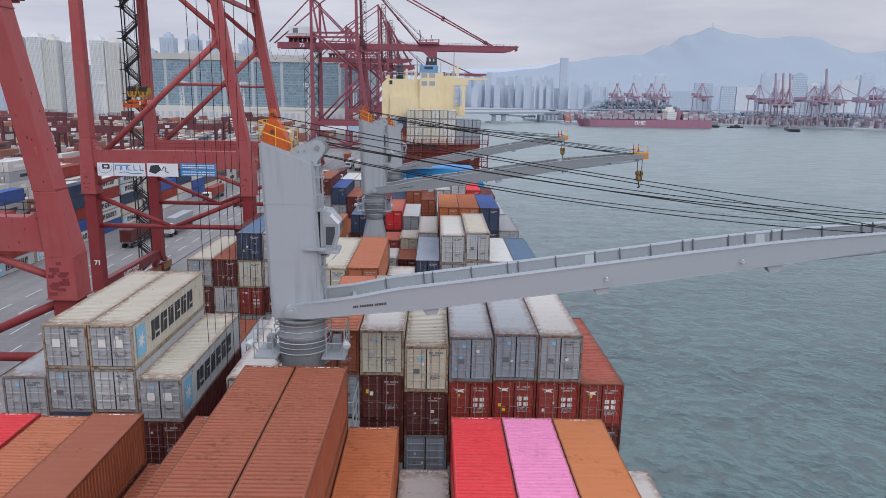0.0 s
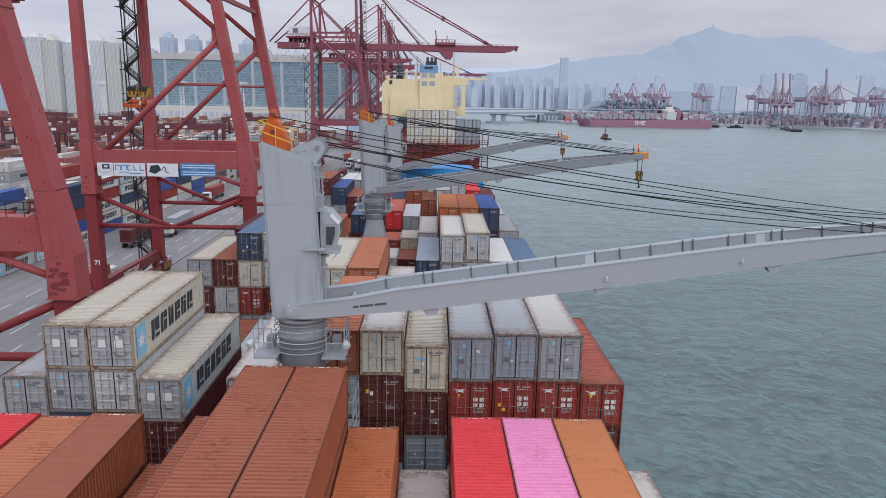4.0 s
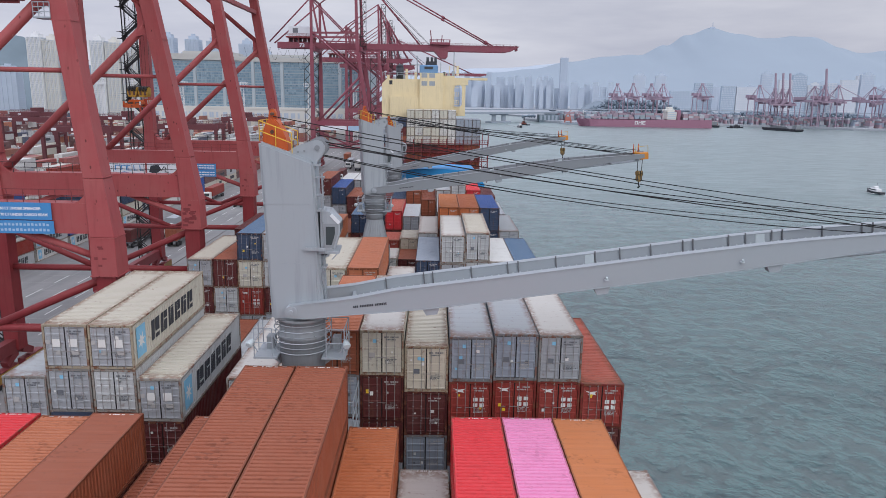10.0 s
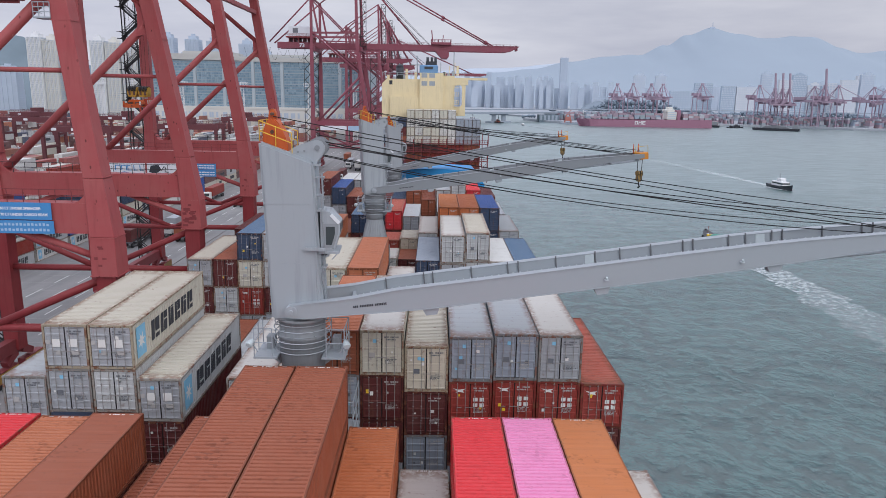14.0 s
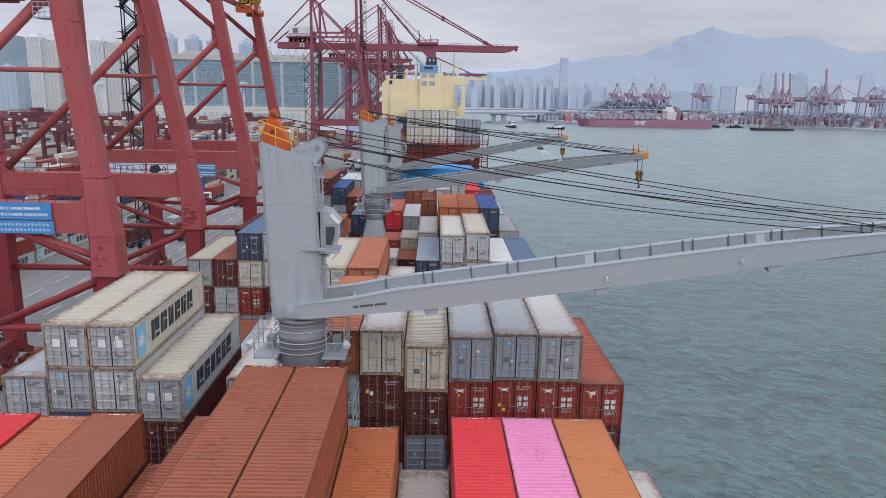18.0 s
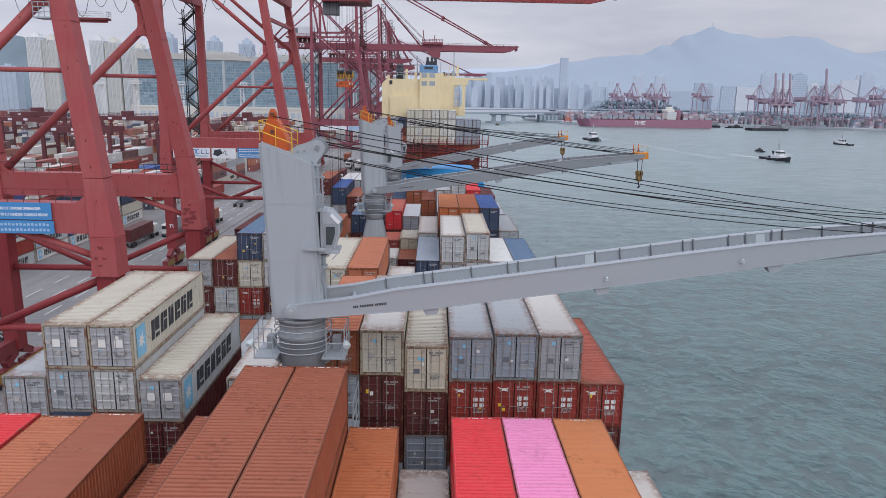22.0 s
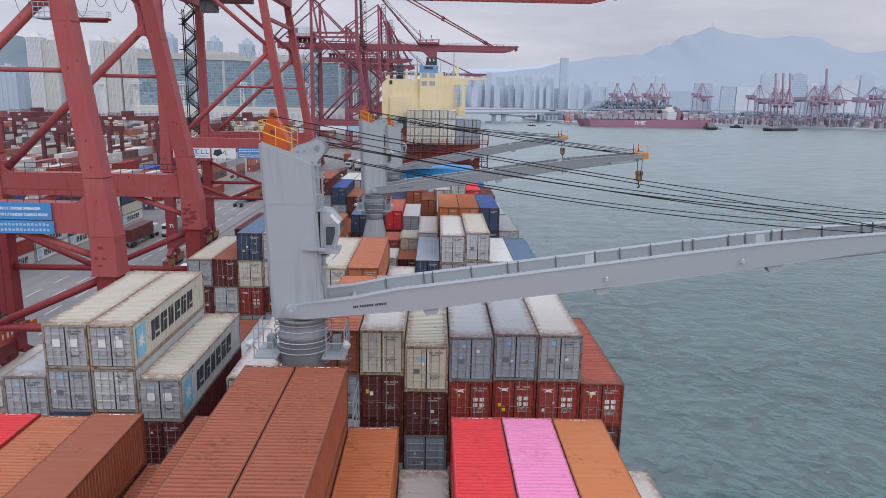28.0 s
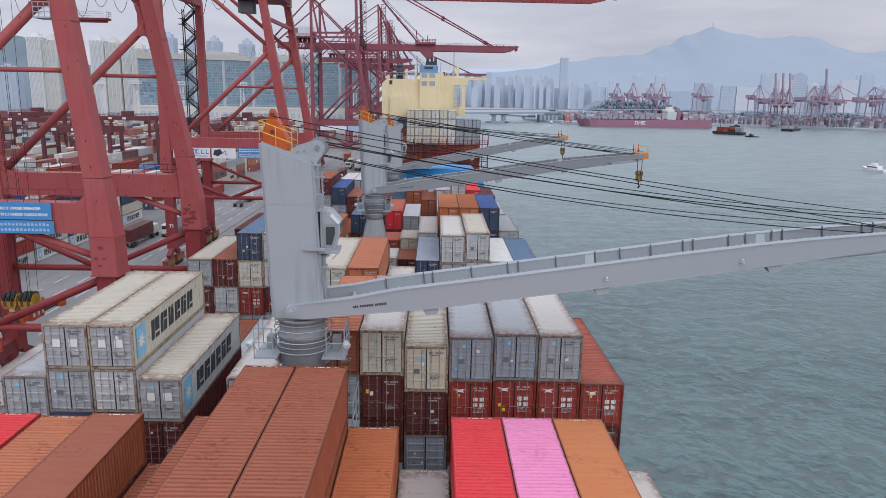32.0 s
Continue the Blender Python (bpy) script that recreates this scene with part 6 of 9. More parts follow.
# ---- city, far port and bridge ----
def facade(name, wall, glass, floor, bay_w, share=0.5):
    """A far facade: storeys and window bays as recessed darker glazing in a regular grid, with uneven blinds."""
    m, t, p = material(name, 0.7)
    brick = t.nodes.new("ShaderNodeTexBrick")
    brick.offset, brick.squash = 0.0, 1.0
    brick.inputs["Scale"].default_value = 1.0
    brick.inputs["Brick Width"].default_value, brick.inputs["Row Height"].default_value = bay_w, floor
    brick.inputs["Mortar Size"].default_value = floor * (1 - share) * 0.5
    brick.inputs["Color1"].default_value = (*glass, 1)
    brick.inputs["Color2"].default_value = (*(0.5 * (g + w) for g, w in zip(glass, wall)), 1)
    brick.inputs["Mortar"].default_value = (*wall, 1)
    c = t.nodes.new("ShaderNodeTexCoord")
    m2 = t.nodes.new("ShaderNodeMapping")
    m2.inputs["Rotation"].default_value = (radians(90), 0, 0)
    t.links.new(c.outputs["Object"], m2.inputs["Vector"])
    t.links.new(m2.outputs["Vector"], brick.inputs["Vector"])
    t.links.new(mixed(t, scaled(t, noise_at(t, 0.03, 3), 0.25), brick.outputs["Color"], wall), p.inputs["Base Color"])
    return m


PALE_TOWER = plain("pale_tower_wall", (0.68, 0.69, 0.70), 0.8, 0.0, 0.1, 0.1)
CREAM_TOWER = plain("cream_tower_wall", (0.62, 0.61, 0.57), 0.8, 0.0, 0.1, 0.1)
# haze is put into these wall and glass colours: pale, blue, low contrast
GLAZE = plain("hazy_window_glass", (0.45, 0.50, 0.56), 0.3, 0.0, 0.25, 0.12)
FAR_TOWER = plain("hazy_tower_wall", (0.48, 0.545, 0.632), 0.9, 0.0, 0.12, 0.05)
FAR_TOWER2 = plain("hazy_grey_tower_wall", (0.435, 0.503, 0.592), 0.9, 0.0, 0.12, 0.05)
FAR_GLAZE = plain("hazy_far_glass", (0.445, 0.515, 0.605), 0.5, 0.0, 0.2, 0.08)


STRIP = plain("tower_yellow_green_strip", (0.56, 0.57, 0.53), 0.8, 0.0, 0.1, 0.1)


def tower(x, y, w, d, h, wall, glass, bays=4, storey=3.2, base=QZ, label="pale high-rise housing tower with rows of windows", name="apartment_tower", crown=True, thin=1.0, fill=0.55):
    """A high-rise: a core with upright fins, floor bands and glazing between, and a stepped roof."""
    root = thing(name, label, "building", Matrix.Translation((x, y, base)), "city towers")
    bm = B()
    box(bm, -w / 2, w / 2, 0, d, 0, h)
    part("wall", bm, wall, root)
    n = max(3, int(h / storey / thin))
    step = w / bays
    bm = B()
    for i in range(bays):
        for k in range(n):
            z = (k + 0.3) * h / n
            box(bm, -w / 2 + step * (i + 0.2), -w / 2 + step * (i + 0.8), -0.25, -0.02, z, z + fill * h / n)
    for k in range(n):
        z = (k + 0.3) * h / n
        box(bm, w / 2 + 0.02, w / 2 + 0.25, d * 0.15, d * 0.85, z, z + fill * h / n)
    tagged(part("window_grid", bm, glass, root), kind="stuff")
    if fill > 0.7:
        bm = B()
        for i in range(0, bays, 3):
            box(bm, -w / 2 + step * (i + 0.1), -w / 2 + step * (i + 0.55), -0.55, -0.02, h * 0.04, h * (0.97 - 0.04 * (i % 2)))
        tagged(part("stair_strip", bm, STRIP, root), kind="stuff")
    bm = B()
    for i in range(bays + 1):
        u = -w / 2 + step * i
        box(bm, u - step * 0.14, u + step * 0.14, -0.4 if thin > 1.5 else -0.9 if fill < 0.7 else -0.8, -0.02, 0, h)
    tagged(part("fin", bm, wall, root), kind="stuff")
    if crown:
        bm = B()
        box(bm, -w * 0.3, w * 0.3, d * 0.2, d * 0.8, h, h + 5)
        box(bm, -w * 0.12, w * 0.12, d * 0.3, d * 0.6, h + 5, h + 8)
        part("roof_block", bm, wall, root)
    return root


rng = random.Random(11)
# housing estate behind the yard
for x, w, h, wall in ((-549, 18, 101, PALE_TOWER), (-530, 18, 98, CREAM_TOWER), (-511, 17, 96, PALE_TOWER), (-464, 18, 98, PALE_TOWER), (-444, 18, 96, CREAM_TOWER), (-424, 17, 92, PALE_TOWER), (-404, 16, 88, CREAM_TOWER)):
    tower(x, 1000 + rng.uniform(-20, 20), w, 22, h, wall, GLAZE, 10, 2.9, fill=0.72)
for x, w, h in ((-640, 30, 60), (-425, 24, 86), (-398, 28, 82), (-372, 24, 84)):
    tower(x, 1080, w, 20, h, FAR_TOWER2, FAR_GLAZE, 4, label="grey high-rise block in the haze")
for x, w, h in ((-398, 19, 110), (-361, 19, 108), (-330, 18, 106), (-282, 19, 103), (-252, 16, 88)):
    tower(x, 1080, w, 20, h, FAR_TOWER2, FAR_GLAZE, 5, label="tall grey tower behind the glass terminal building", thin=1.2)
# the long glass logistics building
depot = thing("logistics_building", "long glass-fronted logistics building with a pale lower deck", "building", Matrix.Translation((-172, 600, QZ)))
bm = B()
box(bm, -74, 118, 0, 60, 0, 62)
part("wall", bm, plain("grey_green_curtain_wall", (0.33, 0.39, 0.43), 0.6, 0.0, 0.3, 0.05), depot)
DEPOTGLASS, dgt, dgp = material("blue_green_glass", 0.25)
dgg = dgt.nodes.new("ShaderNodeNewGeometry")
dgr = dgt.nodes.new("ShaderNodeValToRGB")
dgr.color_ramp.elements[0].color, dgr.color_ramp.elements[1].color = (0.12, 0.20, 0.27, 1), (0.30, 0.40, 0.47, 1)
dgt.links.new(dgg.outputs["Random Per Island"], dgr.inputs["Fac"])
dgt.links.new(mixed(dgt, step_of(dgt, noise_at(dgt, 0.05, 3), 0.35, 0.7), dgr.outputs["Color"], (0.20, 0.30, 0.36)), dgp.inputs["Base Color"])
bm = B()
for i in range(120):
    for k in range(17):
        u, z = -73.5 + i * 1.6, 21.0 + k * 2.2
        if i % 15 != 14:
            box(bm, u, u + 1.42, -0.3, -0.02, z, z + (1.75 if k % 4 else 1.3))
tagged(part("window_grid", bm, DEPOTGLASS, depot), kind="stuff")
PILASTER = plain("depot_pilaster", (0.40, 0.455, 0.49), 0.7, 0.0, 0.2, 0.1)
for i in range(8):
    bm = B()
    u = -52.4 + i * 24.0
    box(bm, u - 0.2, u + 2.2, -0.9, 0, 20, 59 + (2.0 if i % 3 == 0 else 0))
    part("pilaster", bm, PILASTER, depot)
bm = B()
box(bm, -74.5, 10, -1.2, 60.5, 58.6, 63.4)
box(bm, 10, 118.5, -1.0, 60.5, 58.0, 61.8)
box(bm, -40, 0, 10, 50, 63.4, 66)
box(bm, 30, 70, 12, 50, 61.8, 64.5)
part("parapet", bm, plain("roof_band_stone", (0.47, 0.47, 0.45), 0.8, 0.0, 0.2, 0.1), depot, "grey stone roof band")
bm = B()
box(bm, -78, 122, -8, 0, 0, 20.5)
box(bm, -78, 122, -8.4, -7.9, 19.5, 21.5)
part("podium", bm, CREAM_TOWER, depot)
for i in range(35):
    bm = B()
    u = -76 + i * 5.6
    for w in range(2 if i % 4 else 1):
        box(bm, u + w * 1.9, u + w * 1.9 + 1.6, -8.3, -7.95, 12.5, 16.8)
    part("loading_bay", bm, FAR_GLAZE, depot)
bm = B()
box(bm, -78, 122, -8.25, -7.9, 8.8, 9.6)
box(bm, -78, 122, -8.25, -7.9, 4.0, 4.6)
part("ledge", bm, GLAZE, depot)
for x, w, h in ((-640, 80, 34), (-730, 60, 30)):
    tower(x, 760, w, 30, h, FAR_TOWER2, GLAZE, 8, 4.0, label="low grey warehouse block behind the yard", name="warehouse_block", crown=False)

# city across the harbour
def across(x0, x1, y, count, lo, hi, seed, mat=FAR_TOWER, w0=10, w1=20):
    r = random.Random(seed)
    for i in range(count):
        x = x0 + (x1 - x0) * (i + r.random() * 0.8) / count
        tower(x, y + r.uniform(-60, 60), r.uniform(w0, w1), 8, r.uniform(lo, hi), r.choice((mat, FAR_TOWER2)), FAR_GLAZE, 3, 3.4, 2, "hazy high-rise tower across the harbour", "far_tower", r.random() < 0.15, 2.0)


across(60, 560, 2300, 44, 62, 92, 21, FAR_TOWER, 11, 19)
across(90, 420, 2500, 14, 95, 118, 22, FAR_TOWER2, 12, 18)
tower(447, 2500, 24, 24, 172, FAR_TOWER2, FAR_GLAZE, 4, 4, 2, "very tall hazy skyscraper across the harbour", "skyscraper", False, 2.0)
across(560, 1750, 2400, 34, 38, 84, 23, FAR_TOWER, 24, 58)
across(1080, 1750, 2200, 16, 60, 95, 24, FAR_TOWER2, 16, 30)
# haze painted here too, window and wall tones kept close together
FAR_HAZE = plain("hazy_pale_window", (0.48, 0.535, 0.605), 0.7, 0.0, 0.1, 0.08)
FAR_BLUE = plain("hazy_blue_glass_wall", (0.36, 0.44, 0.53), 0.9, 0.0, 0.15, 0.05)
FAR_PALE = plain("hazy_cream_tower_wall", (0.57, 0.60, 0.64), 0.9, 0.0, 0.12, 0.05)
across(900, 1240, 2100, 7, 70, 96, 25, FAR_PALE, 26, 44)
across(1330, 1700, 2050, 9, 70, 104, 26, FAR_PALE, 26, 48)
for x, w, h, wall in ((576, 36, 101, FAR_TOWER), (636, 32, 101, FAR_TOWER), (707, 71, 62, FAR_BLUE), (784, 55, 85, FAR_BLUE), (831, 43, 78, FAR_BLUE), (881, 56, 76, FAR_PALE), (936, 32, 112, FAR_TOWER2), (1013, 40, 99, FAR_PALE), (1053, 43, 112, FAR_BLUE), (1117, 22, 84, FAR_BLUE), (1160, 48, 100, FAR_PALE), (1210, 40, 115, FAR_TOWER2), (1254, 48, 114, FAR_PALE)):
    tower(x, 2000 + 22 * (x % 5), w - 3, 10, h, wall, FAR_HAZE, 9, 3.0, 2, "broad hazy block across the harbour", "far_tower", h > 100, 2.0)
summit = thing("summit_mast", "small radio mast on the mountain top", "mast", Matrix.Translation((1515, 3990, 424)))
bm = B()
tube(bm, (0, 0, 0), (0, 0, 36), 3.0, 6, 1.2)
part("pole", bm, FAR_TOWER2, summit)
bm = B()
box(bm, -14, 14, -3, 3, -4, 8)
part("station_house", bm, FAR_TOWER2, summit)

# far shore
# shore, trees, knoll and bridge carry the haze in their base colours
SHORE = plain("hazy_shore_grey", (0.34, 0.365, 0.40), 0.9, 0.0, 0.3, 0.02)
bm = B()
prism(bm, [(-60, 1620), (110, 1600), (172, 1400), (150, 1205), (164, 1132), (192, 1078), (214, 1046), (228, 1018), (378, 1018), (384, 1046), (450, 1094), (520, 1090), (600, 1010), (900, 930), (4400, 600), (4400, 4300), (-60, 4300)], "z", -3, 3.0)
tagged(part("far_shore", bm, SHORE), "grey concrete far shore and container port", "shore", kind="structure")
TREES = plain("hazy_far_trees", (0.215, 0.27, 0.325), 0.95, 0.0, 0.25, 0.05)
def far_wood(x0, x1, y, h, seed, shape, label):
    """A belt of crowns whose height follows shape(u), u running 0 to 1 along it."""
    bm = B()
    r = random.Random(seed)
    for i in range(int((x1 - x0) / 1.6)):
        x = x0 + i * 1.6 + r.uniform(-2, 2)
        zz = h * shape((x - x0) / (x1 - x0)) * r.uniform(0.8, 1.08)
        for q in range(1 + int(zz / 9)):
            m = Matrix.Translation((x + r.uniform(-3, 3), y - 6 * q + r.uniform(-12, 12), 3 + zz * (0.9 - 0.28 * q))) @ Matrix.Diagonal((r.uniform(1.6, 3.2), 4, r.uniform(1.6, 3.0) + zz * 0.06, 1))
            bmesh.ops.create_icosphere(bm, subdivisions=1, radius=1, matrix=m)
    tagged(part("far_wood", bm, TREES), label, "woodland", kind="stuff")


far_wood(306, 490, 1420, 33, 2, lambda u: min(1.0, 0.35 + 3.2 * u, 3.0 * (1.15 - u)), "dark wooded knoll behind the far quay cranes")
far_wood(490, 1500, 1500, 15, 4, lambda u: 0.8 + 0.2 * math.sin(40 * u), "dark wooded strip on the far shore")
far_wood(150, 172, 1212, 6, 6, lambda u: 0.5 + 0.5 * u, "low dark scrub on the point under the bridge")
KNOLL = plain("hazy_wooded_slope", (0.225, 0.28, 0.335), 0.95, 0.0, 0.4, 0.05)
bm = B()
prism(bm, [(300, 0), (322, 18), (352, 33), (400, 33), (446, 28), (486, 16), (520, 0)], "y", 1428, 1560)
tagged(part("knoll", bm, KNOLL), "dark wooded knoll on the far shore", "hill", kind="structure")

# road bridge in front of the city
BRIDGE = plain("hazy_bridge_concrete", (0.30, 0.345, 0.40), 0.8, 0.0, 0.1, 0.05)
bridge = thing("road_bridge", "low grey concrete road bridge across the channel", "bridge")
for a, b in (((-30, 940), (90, 1062)), ((90, 1062), (200, 1173)), ((200, 1173), (330, 1305))):
    bm = B()
    beam(bm, (*a, 13.9), (*b, 13.9), 13, 2.2)
    beam(bm, (*a, 15.4), (*b, 15.4), 12.4, 0.7)
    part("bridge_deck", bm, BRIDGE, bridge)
for a, b in (((-30, 980), (90, 1100)), ((90, 1100), (330, 1335)), ((330, 1335), (520, 1450)), ((520, 1450), (1500, 1470))):
    bm = B()
    beam(bm, (*a, 18.6), (*b, 18.6), 11, 1.7)
    part("upper_deck", bm, BRIDGE, bridge)
for x, y, z in ((-12, 958, 13), (88, 1060, 13), (104, 1076, 13), (184, 1157, 13), (256, 1230, 13), (200, 1208, 18), (300, 1306, 18), (430, 1396, 18), (560, 1451, 18), (680, 1454, 18), (800, 1456, 18), (920, 1458, 18)):
    bm = B()
    beam(bm, (x, y, -2), (x, y, z), 6.5, 5.0)
    beam(bm, (x - 5, y - 5, z - 1.2), (x + 5, y + 5, z - 1.2), 5.0, 2.0)
    part("pier", bm, BRIDGE, bridge)
bm = B()
beam(bm, (80, 1052, 0.6), (112, 1084, 0.6), 13, 2.4)
part("pier_base", bm, BRIDGE, bridge)
for x, y in ((122, 1132), (150, 1160)):
    bm = B()
    tube(bm, (x, y, 19), (x, y, 24.5), 0.9, 6)
    box(bm, x - 1.4, x + 1.4, y - 0.4, y + 0.4, 22.0, 25.0)
    part("gantry_sign", bm, FAR_GLAZE, bridge)
ramp = thing("embankment_block", "dark grey concrete embankment block under the bridge ramp", "embankment", Matrix.Translation((178, 1118, 0)))
bm = B()
chamfered(bm, -14, 18, 0, 22, 0, 11.4, 0.4)
part("block", bm, WOOD, ramp)
for k in range(5):
    bm = B()
    box(bm, -12 + 6 * k, -9 + 6 * k, -0.5, 0, 3.2, 10.6)
    part("buttress", bm, BRIDGE, ramp)
# haze greys this orange-red in the paint
BEACON = plain("hazy_orange_red", (0.42, 0.16, 0.13), 0.7, 0.0, 0.2, 0.2)
derrick = thing("floating_derrick", "small orange-red derrick barge moored off the point", "derrick", Matrix.Translation((197, 1050, 0)))
bm = B()
chamfered(bm, -10, 14, -5, 5, -0.6, 2.4, 0.3)
part("pontoon", bm, BRIDGE, derrick)
for u, v in ((-5, -3), (5, -3), (-5, 3), (5, 3)):
    bm = B()
    beam(bm, (u, v, 2.4), (u * 0.5, v * 0.5, 14.0), 0.9, 0.9)
    part("leg", bm, BEACON, derrick)
bm = B()
chamfered(bm, -4, 4, -3, 3, 5.0, 10.5, 0.3)
part("derrick_house", bm, BEACON, derrick)
bm = B()
beam(bm, (-2, 0, 14), (4, 0, 20.5), 0.8, 0.8)
beam(bm, (-3, 0, 14), (3, 0, 14), 0.8, 0.8)
part("jib", bm, BEACON, derrick)

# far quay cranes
# haze put into the paint: the cranes' red is greyed toward blue
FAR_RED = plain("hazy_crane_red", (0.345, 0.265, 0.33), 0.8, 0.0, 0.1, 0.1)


def far_crane(x, y, h, raised, turn=0.0):
    root = thing("quay_crane", "hazy red quay crane on the far shore, boom " + ("raised" if raised else "lowered"), "crane", Matrix.Translation((x, y, 3)) @ Matrix.Rotation(radians(turn), 4, "Z"), "far quay cranes")
    for u in (-11, 11):
        for v in (-9, 9):
            bm = B()
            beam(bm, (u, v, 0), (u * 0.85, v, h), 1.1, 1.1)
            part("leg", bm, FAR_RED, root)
    for z in (h * 0.35, h):
        for v in (-9, 9):
            bm = B()
            beam(bm, (-11, v, z), (11, v, z), 1.4, 1.6)
            part("portal_beam", bm, FAR_RED, root)
    bm = B()
    beam(bm, (-26, 0, h + 1), (12, 0, h + 1), 4.5, 3.0)
    part("girder", bm, FAR_RED, root)
    bm = B()
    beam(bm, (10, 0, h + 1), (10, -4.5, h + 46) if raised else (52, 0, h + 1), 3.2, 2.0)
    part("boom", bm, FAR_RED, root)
    bm = B()
    beam(bm, (9, -7.5, h), (3, -1, h + 22), 1.1, 1.1)
    beam(bm, (9, 7.5, h), (3, 1, h + 22), 1.1, 1.1)
    beam(bm, (-14, -5, h), (3, 0, h + 22), 0.8, 0.8)
    beam(bm, (-14, 5, h), (3, 0, h + 22), 0.8, 0.8)
    beam(bm, (4, -2.4, h + 21.5), (4, 2.4, h + 21.5), 2.2, 2.6)
    beam(bm, (6, -5, h + 10), (6, 5, h + 10), 0.7, 0.7)
    part("apex_frame", bm, FAR_RED, root)
    if not raised:
        bm = B()
        tube(bm, (3, 0, h + 22), (46, 0, h + 2), 0.5, 5)
        part("forestay", bm, FAR_RED, root)
    bm = B()
    box(bm, -24, -12, -6.5, 6.5, h + 2.5, h + 7)
    box(bm, 8, 13, -9.5, 9.5, h - 3.5, h - 0.8)
    box(bm, -2, 6, 2.5, 7.0, h - 6.5, h - 0.5)
    part("machinery_house", bm, FAR_RED, root)
    return root


far_crane(299, 1180, 37, False, -89)
far_crane(325, 1180, 38, False, -89)
far_crane(355, 1180, 38, False, -89)
far_crane(374, 1180, 38, False, -89)
far_crane(439, 1180, 40, False, -89)
far_crane(511, 1130, 38, False, -84)
far_crane(536, 1130, 33, True, -92)
far_crane(548, 1130, 33, True, -92)
far_crane(559, 1130, 33, True, -92)
far_crane(560, 1060, 36, False, -60)
far_crane(577, 1060, 38, True, -92)
far_crane(596, 1060, 38, False, -60)
far_crane(649, 1060, 37, False, -60)
far_crane(674, 1060, 41, False, -60)
# containers on the far quay
r = random.Random(9)
bm = B()
for i in range(2600):
    x = r.uniform(200, 1300)
    front = 1110 + 14 if x < 430 else 1105 - (x - 430) * 0.45 + 14
    y = front + r.uniform(4, 110)
    k = r.choice((1, 2, 3, 3, 4, 5))
    w = r.choice((2.4, 2.4, 6.1))
    for q in range(k):
        box(bm, x, x + w, y, y + 12.2, 3 + q * 2.6, 3 + q * 2.6 + 2.55)
# container colours lifted toward haze, with little contrast between them
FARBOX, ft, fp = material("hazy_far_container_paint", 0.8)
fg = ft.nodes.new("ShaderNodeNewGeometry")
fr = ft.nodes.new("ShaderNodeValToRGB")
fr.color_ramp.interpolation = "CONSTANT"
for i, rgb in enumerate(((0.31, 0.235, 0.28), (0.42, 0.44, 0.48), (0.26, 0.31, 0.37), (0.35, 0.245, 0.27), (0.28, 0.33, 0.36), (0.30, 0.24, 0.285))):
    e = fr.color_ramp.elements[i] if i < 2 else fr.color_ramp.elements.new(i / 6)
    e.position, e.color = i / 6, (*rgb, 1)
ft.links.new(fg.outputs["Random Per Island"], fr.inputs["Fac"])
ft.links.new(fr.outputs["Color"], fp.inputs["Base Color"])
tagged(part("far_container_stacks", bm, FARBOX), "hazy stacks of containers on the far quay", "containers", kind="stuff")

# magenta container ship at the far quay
# hull colour dulled for haze in the paint itself
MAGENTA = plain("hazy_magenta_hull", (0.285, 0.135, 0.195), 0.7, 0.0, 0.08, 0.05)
liner = thing("container_ship", "magenta container ship at the far quay with white block mark", "ship", Matrix.Translation((0, 990, 0)))
bm = B()
plan_far = ((199.0, 12, 10.4), (207.0, 5.5, 10.0), (216.0, 1.5, 9.7), (228.0, 0.0, 9.6), (372.0, 0.0, 11.0), (384.0, 1.5, 11.6), (389.0, 5.0, 12.0))
rails = []
for x, v, top in plan_far:
    flare = 5.5 if x < 210 else 2.0 if x < 220 else 1.8 if x > 380 else 0.0
    rails.append([bm.verts.new(p) for p in ((x + flare, v + flare * 0.3, -0.5), (x, v, top), (x, 24 - v, top), (x + flare, 24 - v - flare * 0.3, -0.5))])
for p, q in zip(rails, rails[1:]):
    for k in range(3):
        bm.faces.new((p[k], q[k], q[k + 1], p[k + 1]))
bm.faces.new(rails[0])
bm.faces.new(rails[-1][::-1])
bmesh.ops.recalc_face_normals(bm, faces=bm.faces[:])
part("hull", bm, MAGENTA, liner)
bm = B()
for i in range(3):
    u = 279.5 + i * 5.3
    box(bm, u, u + 1.1, -0.3, -0.02, 3.6, 8.4)
    box(bm, u + 3.2, u + 4.3, -0.3, -0.02, 3.6, 8.4) if i < 2 else None
    for z in ((3.6, 7.4) if i == 0 else (6.2,) if i == 1 else (3.6, 5.5, 7.4)):
        box(bm, u + 1.1, u + (3.2 if i < 2 else 4.3), -0.3, -0.02, z, z + 1.0)
part("block_mark", bm, PALE_TOWER, liner, "white block mark on the hull")
bm = B()
chamfered(bm, 325, 338, 2, 22, 11, 22, 0.4)
chamfered(bm, 323, 335, 3, 21, 22, 25, 0.4)
chamfered(bm, 327, 333, 6, 18, 25, 28, 0.4)
house_far = part("bridge_house", bm, CREAM_TOWER, liner, "cream bridge house")
for k in range(4):
    bm = B()
    box(bm, 326, 337, 1.7, 2.0, 12.6 + 2.6 * k, 13.6 + 2.6 * k)
    part("window_band", bm, FAR_GLAZE, house_far)
bm = B()
chamfered(bm, 340, 345, 6, 18, 11, 24, 0.4)
part("funnel", bm, MAGENTA, liner)
bm = B()
r = random.Random(4)
